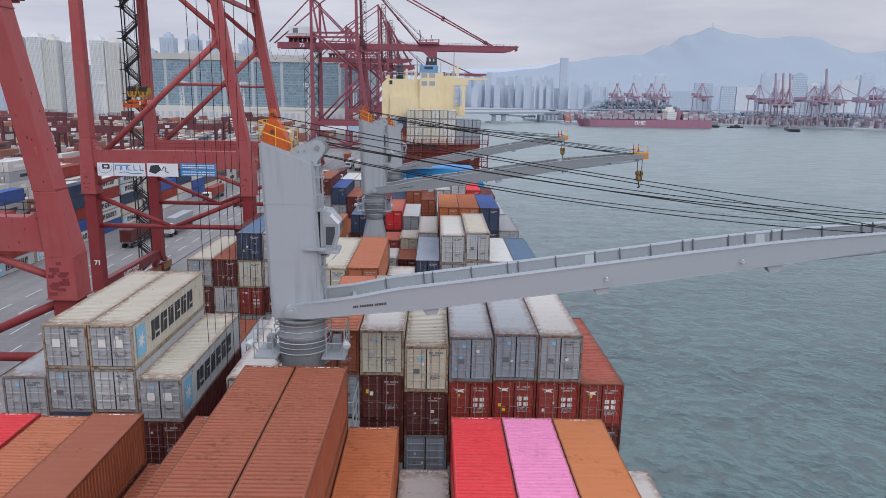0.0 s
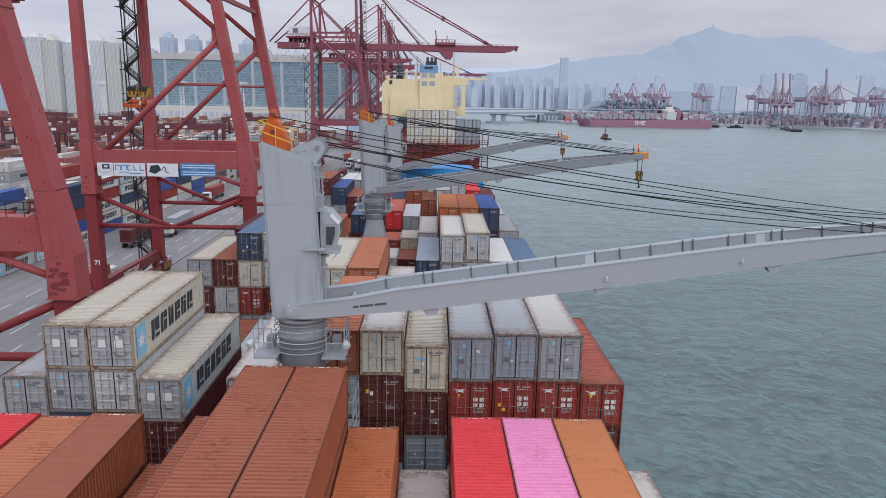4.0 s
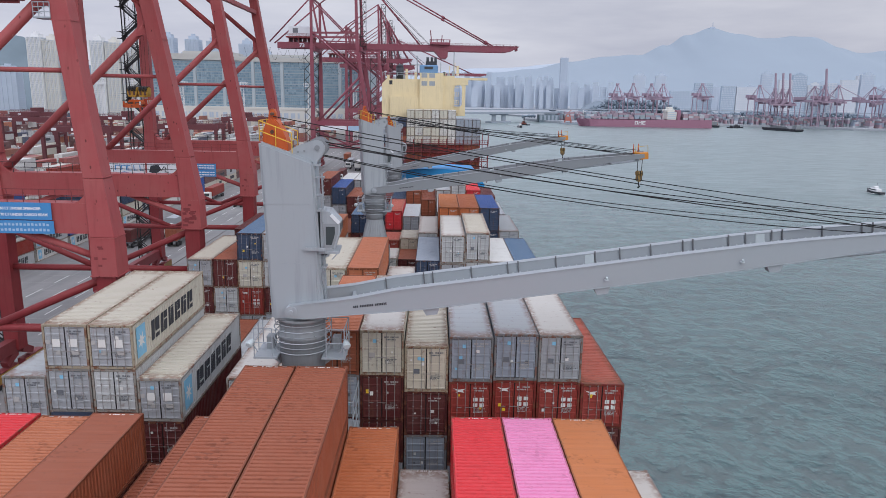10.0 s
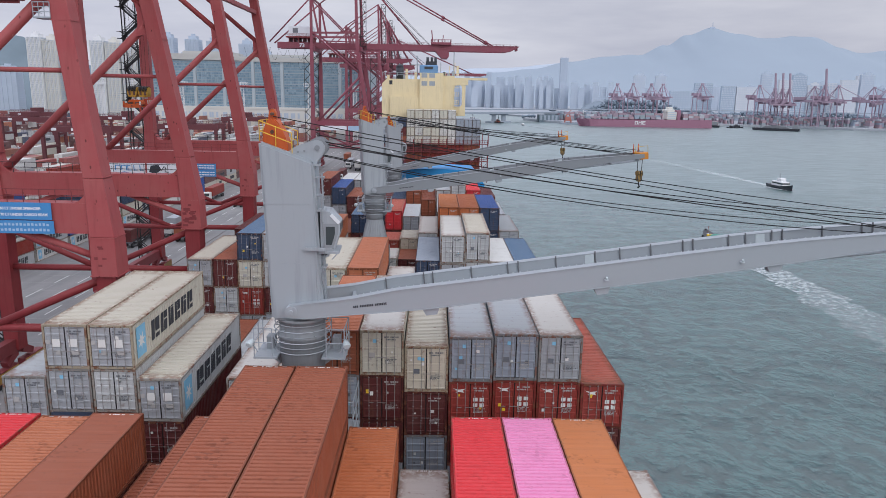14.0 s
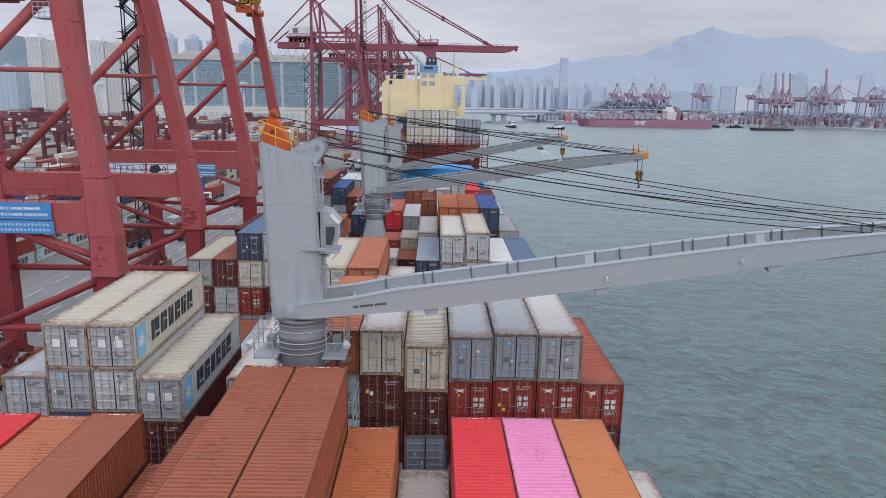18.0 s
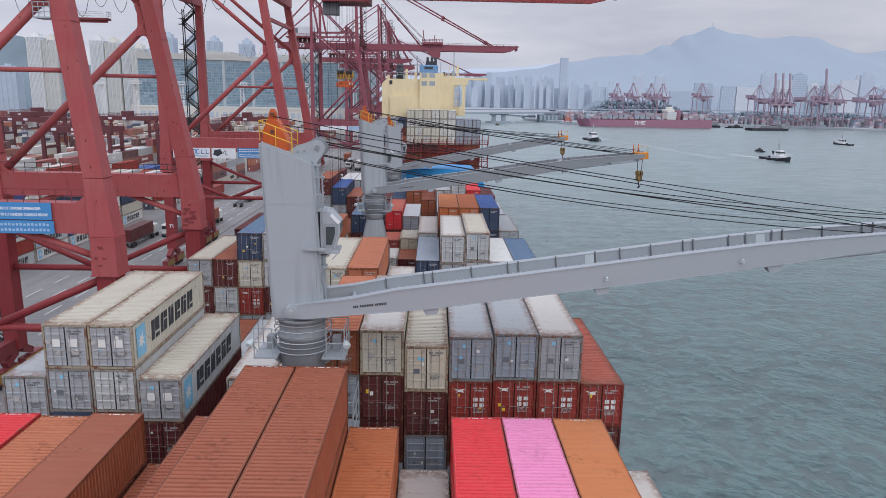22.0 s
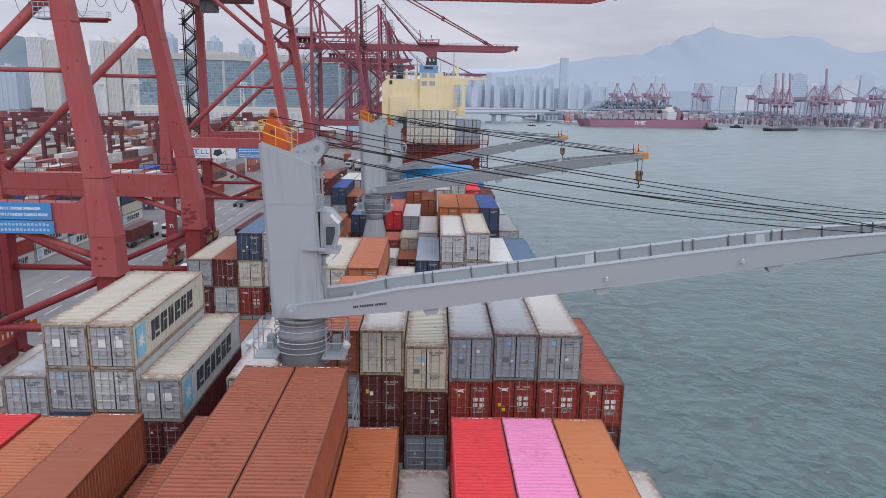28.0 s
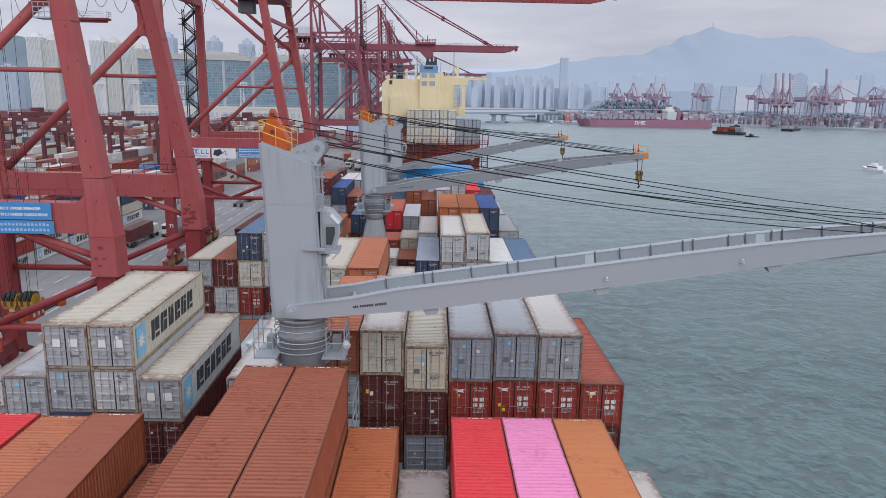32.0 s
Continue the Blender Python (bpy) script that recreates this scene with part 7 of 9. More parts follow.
for i in range(23):
    x = 211 + i * 7.6
    if 315 < x < 346:
        continue
    for c in range(5):
        for q in range(r.choice((1, 2, 2, 3, 3, 4) if x > 240 else (1, 1, 2))):
            box(bm, x, x + r.choice((6.4, 6.4, 7.4)), c * 4.2 + 1.5, c * 4.2 + 5.2, 11.2 + q * 2.6, 13.7 + q * 2.6)
tagged(part("deck_cargo", bm, FARBOX, liner), kind="stuff")
bm = B()
tube(bm, (209, 12, 10), (209, 12, 22), 0.4, 6)
part("foremast", bm, PALE_TOWER, liner)

# ---- container yard behind the quay ----
rng = random.Random(31)
YARD = ("white", "light grey", "maroon", "rust red", "grey", "brown", "navy", "cream", "white", "dark orange", "pale grey", "rust red", "maroon", "brown")
rest = B()
made = 0
plates, dark_plates = B(), B()
for block, x0 in enumerate((-80.0, -107.0, -136.0, -164.0, -194.0, -226.0, -260.0, -296.0, -330.0, -362.0, -396.0)):
    for row in range(36):
        y = 96 + row * 12.9
        if row in (7, 15, 24) or (block == 0 and row < 2):
            continue
        base = rng.choice((3, 4, 4, 5)) if row < 12 else rng.choice((4, 5, 5))
        for c in range(5 if block == 0 else 6):
            x = x0 - c * 2.75
            tiers = max(1, min(6, base + rng.choice((-2, -1, 0, 0, 0, 1))))
            for k in range(tiers):
                top = QZ + (k + 1) * 2.6
                edge = c == 0 or k == tiers - 1
                if block < 1 and edge and row < 11 and made < 60 and (c < 2 or k == tiers - 1):
                    tone = rng.choice(("white", "light grey", "white", "navy", "white", "pale grey", "rust red", "blue"))
                    container(tone, x, y, top, 2.591, near=1, marked=False, marks=((bold_name,),) if c == 0 and row < 8 and tone in ("white", "light grey", "grey") else (), name="shipping_container", group="containers in the yard", roof="worn white" if tone in ("white", "light grey") else None,
                              label=f"{tone} shipping container stacked in the quayside yard")
                    made += 1
                else:
                    box(rest, x, x + WIDE, y, y + LONG, top - 2.56, top - 0.03)
                    if rng.random() < 0.45 and row < 24:
                        kind = plates if rng.random() < 0.6 else dark_plates
                        u = rng.uniform(1.0, 5.0)
                        box(kind, x + WIDE + 0.005, x + WIDE + 0.03, y + u, y + u + rng.uniform(1.5, 5.5), top - 1.7, top - rng.uniform(0.6, 1.0))
                    if row < 24:
                        # door ends: dark gap between the leaves and pale plates
                        box(dark_plates, x + WIDE / 2 - 0.04, x + WIDE / 2 + 0.04, y - 0.03, y - 0.005, top - 2.4, top - 0.2)
                        if rng.random() < 0.5:
                            box(plates, x + 0.4, x + 0.9, y - 0.03, y - 0.005, top - 1.7, top - 1.1)
tagged(part("yard_container_plates", plates, STICKER), "pale painted plates on the yard's container sides", "markings", kind="stuff")
tagged(part("yard_container_gaps", dark_plates, INK), "dark painted marks and door gaps on the yard's containers", "markings", kind="stuff")
YARDMAT, yt, yp = material("yard_container_paint", 0.6)
yg = yt.nodes.new("ShaderNodeNewGeometry")
yr = yt.nodes.new("ShaderNodeValToRGB")
yr.color_ramp.interpolation = "CONSTANT"
for i, key in enumerate(YARD):
    e = yr.color_ramp.elements[i] if i < 2 else yr.color_ramp.elements.new(i / len(YARD))
    e.position, e.color = i / len(YARD), (*TINT[key], 1)
yt.links.new(yg.outputs["Random Per Island"], yr.inputs["Fac"])
yt.links.new(mixed(yt, scaled(yt, noise_at(yt, 0.6, 4), 0.5), yr.outputs["Color"], (0.27, 0.25, 0.245)), yp.inputs["Base Color"])
ywave = yt.nodes.new("ShaderNodeTexWave")
ywave.inputs["Scale"].default_value, ywave.inputs["Distortion"].default_value = 1.1, 0.0
yco = yt.nodes.new("ShaderNodeTexCoord")
ymap = yt.nodes.new("ShaderNodeMapping")
ymap.inputs["Rotation"].default_value = (0, 0, radians(45))
yt.links.new(yco.outputs["Object"], ymap.inputs["Vector"])
yt.links.new(ymap.outputs["Vector"], ywave.inputs["Vector"])
bump_of(yt, yp, ywave.outputs["Fac"], 0.6, 0.06)
tagged(part("yard_container_stacks", rest, YARDMAT), "rows of stacked multicoloured containers filling the yard", "containers", kind="stuff")


CAB_WHITE = plain("tractor_cab_white", (0.66, 0.66, 0.64), 0.4)
YARD_RED = plain("yard_crane_faded_red", (0.125, 0.036, 0.044), 0.7, 0.0, 0.2, 0.4)


def yard_crane(x, y, w, h):
    root = thing("yard_crane", "dark red rubber-tyred yard gantry crane over container rows", "crane", Matrix.Translation((x, y, QZ)), "yard cranes")
    for u in (0, w):
        for v in (0, 9):
            bm = B()
            beam(bm, (u, v, 0.8), (u, v, h + 0.6), 1.04, 1.04)
            part("leg", bm, YARD_RED, root)
        bm = B()
        beam(bm, (u, -1, 1.3), (u, 10, 1.3), 0.9, 1.2)
        part("sill_beam", bm, YARD_RED, root)
    for v in (0, 9):
        bm = B()
        beam(bm, (-1, v, h), (w + 1, v, h), 1.2, 1.9)
        part("girder", bm, YARD_RED, root)
    bm = B()
    chamfered(bm, w * 0.4, w * 0.55, 1, 8, h + 1, h + 3.2, 0.1)
    part("trolley", bm, YARD_RED, root)
    for v in (0, 9):
        bm = B()
        railing(bm, [(-1, v, h + 0.95), (w + 1, v, h + 0.95)], 1.2, 0.06, 2.2, 2)
        part("walkway_rail", bm, YARD_RED, root)
    bm = B()
    chamfered(bm, w * 0.42, w * 0.52, 3, 6, h - 3.4, h - 0.9, 0.1)
    part("driver_cab", bm, CAB_WHITE, root)
    bm = B()
    chamfered(bm, -1.0, 1.0, 2.5, 6.5, 1.9, 4.4, 0.1)
    part("power_pack", bm, YARD_RED, root)
    for u in (0, w):
        bm = B()
        beam(bm, (u, 0.3, h - 6.0), (u, 8.7, h - 6.0), 0.6, 0.9)
        part("cross_beam", bm, YARD_RED, root)
    for u in (0, w):
        for v in (-0.5, 9.5):
            bm = B()
            tube(bm, (u - 0.4, v, 0.75), (u + 0.4, v, 0.75), 0.75, 12)
            part("tyre", bm, BLACK, root)
    bm = B()
    for k in range(2):
        box(bm, w * (0.15 + 0.3 * k), w * (0.15 + 0.3 * k) + 1.6, -0.8, -0.62, h - 0.45, h + 0.45)
    part("name_plate", bm, SIGN_WHITE, root, "white plates along the girder")


for x, y in ((-127.5, 150), (-127.5, 232), (-153.5, 205), (-102.0, 262), (-181.5, 180), (-181.5, 300), (-212, 250), (-246, 210), (-280, 290), (-153.5, 330), (-212, 360), (-102, 345)):
    yard_crane(x, y, 21.5, 20.5)


def light_mast(x, y, h):
    root = thing("light_mast", "white lattice floodlight mast in the container yard", "mast", Matrix.Translation((x, y, QZ)), "light masts")
    for u, v in ((-1, -1), (1, -1), (1, 1), (-1, 1)):
        bm = B()
        tube(bm, (u * 1.6, v * 1.6, 0), (u * 0.8, v * 0.8, h), 0.16, 5)
        part("corner_tube", bm, PALE_TOWER, root)
    bm = B()
    n = 12
    for k in range(n):
        a, b = 1.6 - 0.8 * k / n, 1.6 - 0.8 * (k + 1) / n
        z0, z1 = h * k / n, h * (k + 1) / n
        for (u, v), (p, q) in zip(((-1, -1), (1, -1), (1, 1), (-1, 1)), ((1, -1), (1, 1), (-1, 1), (-1, -1))):
            tube(bm, (u * a, v * a, z0), (p * b, q * b, z1), 0.09, 4)
    part("lattice", bm, PALE_TOWER, root)
    bm = B()
    box(bm, -3, 3, -3, 3, h, h + 0.4)
    railing(bm, [(-3, -3, h + 0.4), (3, -3, h + 0.4), (3, 3, h + 0.4), (-3, 3, h + 0.4), (-3, -3, h + 0.4)], 1.6, 0.12, 3, 2)
    part("lamp_ring", bm, PALE_TOWER, root)


for x, y in ((-187, 450), (-160, 455), (-118, 440), (-75, 430), (-290, 460), (-240, 520), (-58, 520)):
    light_mast(x, y, 37)


# ---- yard tractors and trailers ----


def truck(x, y, turn, load=None, tone=None):
    root = thing("terminal_tractor", "white terminal tractor with flat trailer" + (f" carrying a {load} container" if load else ", empty"), "truck", Matrix.Translation((x, y, QZ)) @ Matrix.Rotation(radians(turn), 4, "Z"), "yard trucks")
    bm = B()
    chamfered(bm, -1.2, 1.2, 13.4, 15.4, 0.9, 3.0, 0.15)
    cab = part("cab", bm, CAB_WHITE, root)
    bm = B()
    box(bm, -1.0, 1.0, 15.39, 15.44, 1.9, 2.7)
    part("windscreen", bm, GLASS, cab)
    bm = B()
    box(bm, -0.5, 0.5, 11.5, 15.8, 0.6, 0.95)
    part("tractor_frame", bm, DARKGREY, root)
    bm = B()
    for u in (-0.8, 0.8):
        beam(bm, (u, 0, 1.25), (u, 12.4, 1.25), 0.2, 0.35)
    for k in range(6):
        beam(bm, (-1.15, 0.3 + k * 2.36, 1.25), (1.15, 0.3 + k * 2.36, 1.25), 0.25, 0.25)
    part("trailer_frame", bm, DARKGREY, root)
    for v in (1.2, 2.5, 11.9, 14.8):
        for u in (-0.95, 0.95):
            bm = B()
            tube(bm, (u - 0.25, v, 0.5), (u + 0.25, v, 0.5), 0.5, 14)
            part("wheel", bm, BLACK, root)
    if load:
        bm = B()
        chamfered(bm, -1.219, 1.219, 0.1, 12.29, 1.44, 4.03, 0.02)
        part("loaded_container", bm, PAINTS[tone or load], root)
    return root


truck(-66, 148, 0, "maroon")
truck(-62, 176, 180, "grey")
truck(-58, 205, 0)
truck(-70, 230, 180, "rust red")
truck(-40, 240, 0, "white")
truck(-36.5, 286, 180, "maroon")
truck(-34.0, 312, 0, "white")
truck(-39.0, 334, 180, "grey")
truck(-44.0, 352, 0, "brown")
truck(-50.0, 262, 180, "navy")
lane_truck = truck(-57, 120, 0, "brown")
return_truck = truck(-44, 200, 180)
# ---- boats ----
BOAT_BLACK = plain("boat_black_hull", (0.02, 0.022, 0.03), 0.4)
BOAT_WHITE = plain("boat_white", (0.70, 0.71, 0.72), 0.35)
BOAT_RUST = plain("boat_rust_brown", (0.19, 0.05, 0.032), 0.6)
BOAT_GREEN = plain("boat_green_canopy", (0.03, 0.20, 0.15), 0.6)
FOAM, fot, fop = material("white_foam", 0.9)
fo = step_of(fot, noise_at(fot, 0.9, 8, 0.75), 0.38, 0.62)
fxyz = fot.nodes.new("ShaderNodeSeparateXYZ")
fco = fot.nodes.new("ShaderNodeTexCoord")
fot.links.new(fco.outputs["Object"], fxyz.inputs["Vector"])
thin_out = fot.nodes.new("ShaderNodeMapRange")
thin_out.inputs["From Min"].default_value, thin_out.inputs["From Max"].default_value = -95.0, -6.0
thin_out.inputs["To Min"].default_value, thin_out.inputs["To Max"].default_value = 0.28, 1.0
fot.links.new(fxyz.outputs["Y"], thin_out.inputs["Value"])
foam_here = fot.nodes.new("ShaderNodeMath")
foam_here.operation = "MULTIPLY"
fot.links.new(fo, foam_here.inputs[0])
fot.links.new(thin_out.outputs["Result"], foam_here.inputs[1])
fo = foam_here.outputs[0]
tr = fot.nodes.new("ShaderNodeBsdfTransparent")
mxs = fot.nodes.new("ShaderNodeMixShader")
fop.inputs["Base Color"].default_value = (0.66, 0.71, 0.72, 1)
fot.links.new(scaled(fot, fo, 0.92), mxs.inputs["Fac"])
fot.links.new(tr.outputs["BSDF"], mxs.inputs[1])
fot.links.new(fop.outputs["BSDF"], mxs.inputs[2])
fot.links.new(mxs.outputs["Shader"], fot.nodes["Material Output"].inputs["Surface"])


def hull(bm, length, beam_w, free, sheer=0.5, draught=0.6):
    """A boat's hull, bow toward +y, with raised bow."""
    st = [(-0.5, 0.78, 0.15), (-0.3, 0.95, 0.0), (0.0, 1.0, 0.0), (0.25, 0.88, 0.25), (0.4, 0.55, 0.6), (0.5, 0.06, 1.0)]
    rows = []
    for s, w, up in st:
        y, half, top = s * length, w * beam_w / 2, free + sheer * up
        rows.append([bm.verts.new((-half * 0.7, y, -draught)), bm.verts.new((-half, y, top)), bm.verts.new((half, y, top)), bm.verts.new((half * 0.7, y, -draught))])
    for a, b in zip(rows, rows[1:]):
        for i in range(4):
            bm.faces.new((a[i], b[i], b[(i + 1) % 4], a[(i + 1) % 4]))
    bm.faces.new(rows[0])
    bm.faces.new(rows[-1][::-1])


def wake(root, length, wide, start=0.0, bow=True, beam_w=4.0, boat_l=12.0):
    """Foam behind the boat: a widening strip and two arms."""
    bm = B()
    n = max(16, int(length / 3))
    rows = []
    r = random.Random(int(length * 3 + wide))
    for i in range(n + 1):
        s = i / n
        w = beam_w * 0.4 + (wide - beam_w * 0.4) * s ** 0.7
        rows.append([bm.verts.new((u * w / 2 * r.uniform(0.7, 1.3) if abs(u) == 1 else u * w / 2, start - length * s, 0.12)) for u in (-1, -0.35, 0.35, 1)])
    for a, b in zip(rows, rows[1:]):
        for i in range(3):
            bm.faces.new((a[i], a[i + 1], b[i + 1], b[i]))
    part("wake", bm, FOAM, root, "white foam wake")
    if bow:
        for s in (-1, 1):
            bm = B()
            a = [(s * beam_w * 0.25, boat_l * 0.48), (s * (beam_w * 0.75), boat_l * 0.3), (s * (beam_w * 1.1), -boat_l * 0.4), (s * beam_w * 0.5, -boat_l * 0.4)]
            v = [bm.verts.new((x, y, 0.15)) for x, y in a]
            bm.faces.new(v)
            part("bow_wave", bm, FOAM, root, "white bow wave")


def tug(dark, cabin, label, size=1.0, foam=0.0, mast_h=10.5, spar=None):
    root = thing("tugboat", label, "boat")
    k = size
    bm = B()
    hull(bm, 26 * k, 8.6 * k, 1.5 * k, 1.9 * k)
    part("hull", bm, dark, root)
    bm = B()
    chamfered(bm, -2.7 * k, 2.7 * k, -2.5 * k, 6.6 * k, 1.2 * k, 3.7 * k, 0.2)
    part("deckhouse", bm, cabin, root)
    bm = B()
    chamfered(bm, -1.9 * k, 1.9 * k, 1.2 * k, 5.2 * k, 3.7 * k, 6.7 * k, 0.3)
    wheelhouse = part("wheelhouse", bm, cabin, root)
    bm = B()
    box(bm, -1.94 * k, 1.94 * k, 1.16 * k, 5.24 * k, 4.9 * k, 6.0 * k)
    part("window_band", bm, GLASS, wheelhouse)
    for u in (-1.7, 1.7):
        bm = B()
        chamfered(bm, (u - 0.45) * k, (u + 0.45) * k, -2.2 * k, -0.9 * k, 3.7 * k, 6.2 * k, 0.1)
        part("funnel", bm, dark, root)
    bm = B()
    tube(bm, (-0.7 * k, 1.6 * k, 6.7 * k), (0, 1.2 * k, (6.7 + mast_h * 0.45) * k), 0.3 * k, 6, 0.22 * k)
    tube(bm, (0.7 * k, 1.6 * k, 6.7 * k), (0, 1.2 * k, (6.7 + mast_h * 0.45) * k), 0.3 * k, 6, 0.22 * k)
    tube(bm, (0, 1.2 * k, (6.7 + mast_h * 0.4) * k), (0, 1.0 * k, (6.7 + mast_h * 0.68) * k), 0.26 * k, 6, 0.18 * k)
    box(bm, -1.3 * k, 1.3 * k, 0.8 * k, 1.5 * k, 9.3 * k, 9.6 * k)
    box(bm, -0.5 * k, 0.5 * k, 0.7 * k, 1.6 * k, 10.2 * k, 10.9 * k)
    box(bm, -0.8 * k, 0.8 * k, 0.8 * k, 1.0 * k, 11.6 * k, 11.8 * k)
    part("mast", bm, spar or SHIPGREY, root)
    bm = B()
    railing(bm, [(-2.5 * k, -2.3 * k, 3.7 * k), (-2.5 * k, 6.4 * k, 3.7 * k), (2.5 * k, 6.4 * k, 3.7 * k), (2.5 * k, -2.3 * k, 3.7 * k)], 1.0 * k, 0.07 * k, 1.5, 2)
    part("deck_rail", bm, cabin, root)
    bm = B()
    tube(bm, (-0.9 * k, -6.0 * k, 2.0 * k), (0.9 * k, -6.0 * k, 2.0 * k), 0.7 * k, 12)
    part("winch", bm, dark, root)
    for i in range(9):
        for s in (-1, 1):
            bm = B()
            y = (-11 + i * 2.3) * k
            tube(bm, (s * 4.1 * k, y, 0.7 * k), (s * 4.5 * k, y, 0.7 * k), 0.6 * k, 10)
            part("tyre_fender", bm, BLACK, root)
    if foam:
        wake(root, foam, 9, -12 * k, True, 8.6 * k, 26 * k)
    return root


def launch(label, top=BOAT_WHITE, dark=BOAT_WHITE, size=1.0, foam=90.0, canopy=None):
    root = thing("motor_launch", label, "boat")
    k = size
    bm = B()
    hull(bm, 15 * k, 4.4 * k, 1.2 * k, 1.0 * k, 0.5)
    part("hull", bm, dark, root)
    bm = B()
    chamfered(bm, -1.6 * k, 1.6 * k, -4 * k, 3.2 * k, 1.1 * k, 2.9 * k, 0.25)
    cabin = part("cabin", bm, canopy or top, root)
    bm = B()
    box(bm, -1.63 * k, 1.63 * k, -3.2 * k, 3.24 * k, 1.9 * k, 2.45 * k)
    part("window_band", bm, GLASS, cabin)
    bm = B()
    chamfered(bm, -1.2 * k, 1.2 * k, -1.5 * k, 1.5 * k, 2.9 * k, 4.1 * k, 0.2)
    part("flybridge", bm, top, root)
    bm = B()
    tube(bm, (0, -1 * k, 4.1 * k), (0, -1.3 * k, 6.0 * k), 0.08 * k, 5)
    part("aerial", bm, BOAT_BLACK, root)
    if foam:
        wake(root, foam, 10, -7 * k, True, 4.4 * k, 15 * k)
    return root


def sampan():
    root = thing("fishing_boat", "dark wooden fishing boat with green awning and crates", "boat")
    bm = B()
    hull(bm, 16, 5.0, 1.3, 1.8, 0.5)
    part("hull", bm, BOAT_BLACK, root)
    bm = B()
    prism(bm, [(-2.2, 2.7), (0, 3.1), (2.2, 2.7), (2.2, 2.55), (0, 2.95), (-2.2, 2.55)], "y", -7.5, -1.6)
    part("awning", bm, BOAT_GREEN, root, "green canvas awning")
    for u in (-2.1, 2.1):
        for v in (-7.2, -4.6, -1.9):
            bm = B()
            tube(bm, (u, v, 1.2), (u, v, 2.6), 0.07, 5)
            part("awning_post", bm, BOAT_RUST, root)
    r = random.Random(6)
    for i in range(16):
        bm = B()
        x, y = r.uniform(-1.6, 1.0), r.uniform(-1.2, 4.6)
        chamfered(bm, x, x + 0.8, y, y + 0.8, 1.1, 1.5 + r.random() * 0.8, 0.05)
        part("crate", bm, r.choice((BOAT_RUST, CAB_WHITE, YELLOW)), root)
    bm = B()
    tube(bm, (0, 5.5, 1.4), (0, 5.2, 4.5), 0.09, 5)
    part("mast", bm, BOAT_RUST, root)
    for s in (-1, 1):
        for v in (-5.0, -1.5, 2.0, 5.2):
            bm = B()
            k = 1.0 if v < 4 else 0.72
            tube(bm, (s * 2.42 * k, v, 0.9), (s * 2.72 * k, v, 0.9), 0.5, 12)
            part("tyre_fender", bm, BLACK, root)
    bm = B()
    tube(bm, (-0.35, 7.6, 2.6), (0.35, 7.6, 2.6), 0.55, 14)
    part("bow_tyre", bm, BLACK, root)
    wake(root, 120, 17, -7, True, 5.0, 16)
    root.scale = (0.8, 0.8, 0.8)
    return root


def barge(label, tone, length=58, cargo=True, boxes=False):
    root = thing("barge", label, "boat")
    bm = B()
    prism(bm, [(-length / 2, 0.8), (-length / 2 + 4, -0.8), (length / 2 - 4, -0.8), (length / 2, 0.8), (length / 2, 3.4), (-length / 2, 3.0)], "x", -7, 7)
    part("hull", bm, tone, root)
    if boxes:
        rb = random.Random(8)
        for k in range(3):
            for c in range(4):
                for q in range(rb.choice((1, 2, 2))):
                    bm = B()
                    chamfered(bm, -5.2 + 2.6 * c, -2.75 + 2.6 * c, -length * 0.22 + 7.2 * k, -length * 0.22 + 6.2 + 7.2 * k, 3.2 + 2.6 * q, 5.75 + 2.6 * q, 0.03)
                    part("cargo_container", bm, PAINTS[rb.choice(("rust red", "brown", "maroon", "rust red", "grey"))], root)
    elif cargo:
        bm = B()
        prism(bm, [(-length * 0.3, 3.0), (-length * 0.2, 6.0), (length * 0.22, 6.3), (length * 0.32, 3.0)], "x", -5.5, 5.5)
        part("cargo_heap", bm, DARKGREY, root)
    bm = B()
    chamfered(bm, -4, 4, -length / 2 + 2, -length / 2 + 9, 3, 8.5, 0.2)
    part("deckhouse", bm, MIDGREY, root)
    bm = B()
    tube(bm, (0, length * 0.33, 3), (0, length * 0.33, 12), 0.3, 6)
    part("mast", bm, tone, root)
    return root


rust_tug = tug(BOAT_BLACK, BOAT_RUST, "black-hulled tugboat with rust-brown deckhouse, under way", 0.78, 150, 13.0, BOAT_BLACK)
grey_tug = tug(BOAT_BLACK, BOAT_WHITE, "dark-hulled tugboat with white wheelhouse, under way", 1.0, 40)
white_tug = tug(BOAT_BLACK, BOAT_WHITE, "large dark-hulled tugboat with white wheelhouse, under way", 1.15, 25)
leaving_tug = tug(BOAT_BLACK, BOAT_WHITE, "dark workboat with pale wheelhouse heading away", 0.8, 15)
racing_launch = launch("small white speedboat with a long foam wake", BOAT_WHITE, BOAT_BLACK, 0.75, 260)
white_launch = launch("white motor cruiser with dark hull coming up the harbour", BOAT_WHITE, BOAT_BLACK, 1.15, 130)
patrol_launch = launch("grey launch throwing a wide wake", BOAT_WHITE, BOAT_BLACK, 1.0, 240)
small_launch = launch("small dark launch crossing the harbour", BOAT_BLACK, BOAT_BLACK, 0.7, 30)
late_launch = launch("white speedboat entering the harbour", BOAT_WHITE, BOAT_WHITE, 1.1, 80)
fishing_boat = sampan()
dark_barge = barge("dark low barge lying off the far quay", BOAT_BLACK)
cargo_barge = barge("dark cargo barge moving slowly along the far quay", BOAT_BLACK, 34, True, True)
barge_tug = tug(BOAT_BLACK, BOAT_BLACK, "small dark tug beside a cargo barge", 0.55, 0)
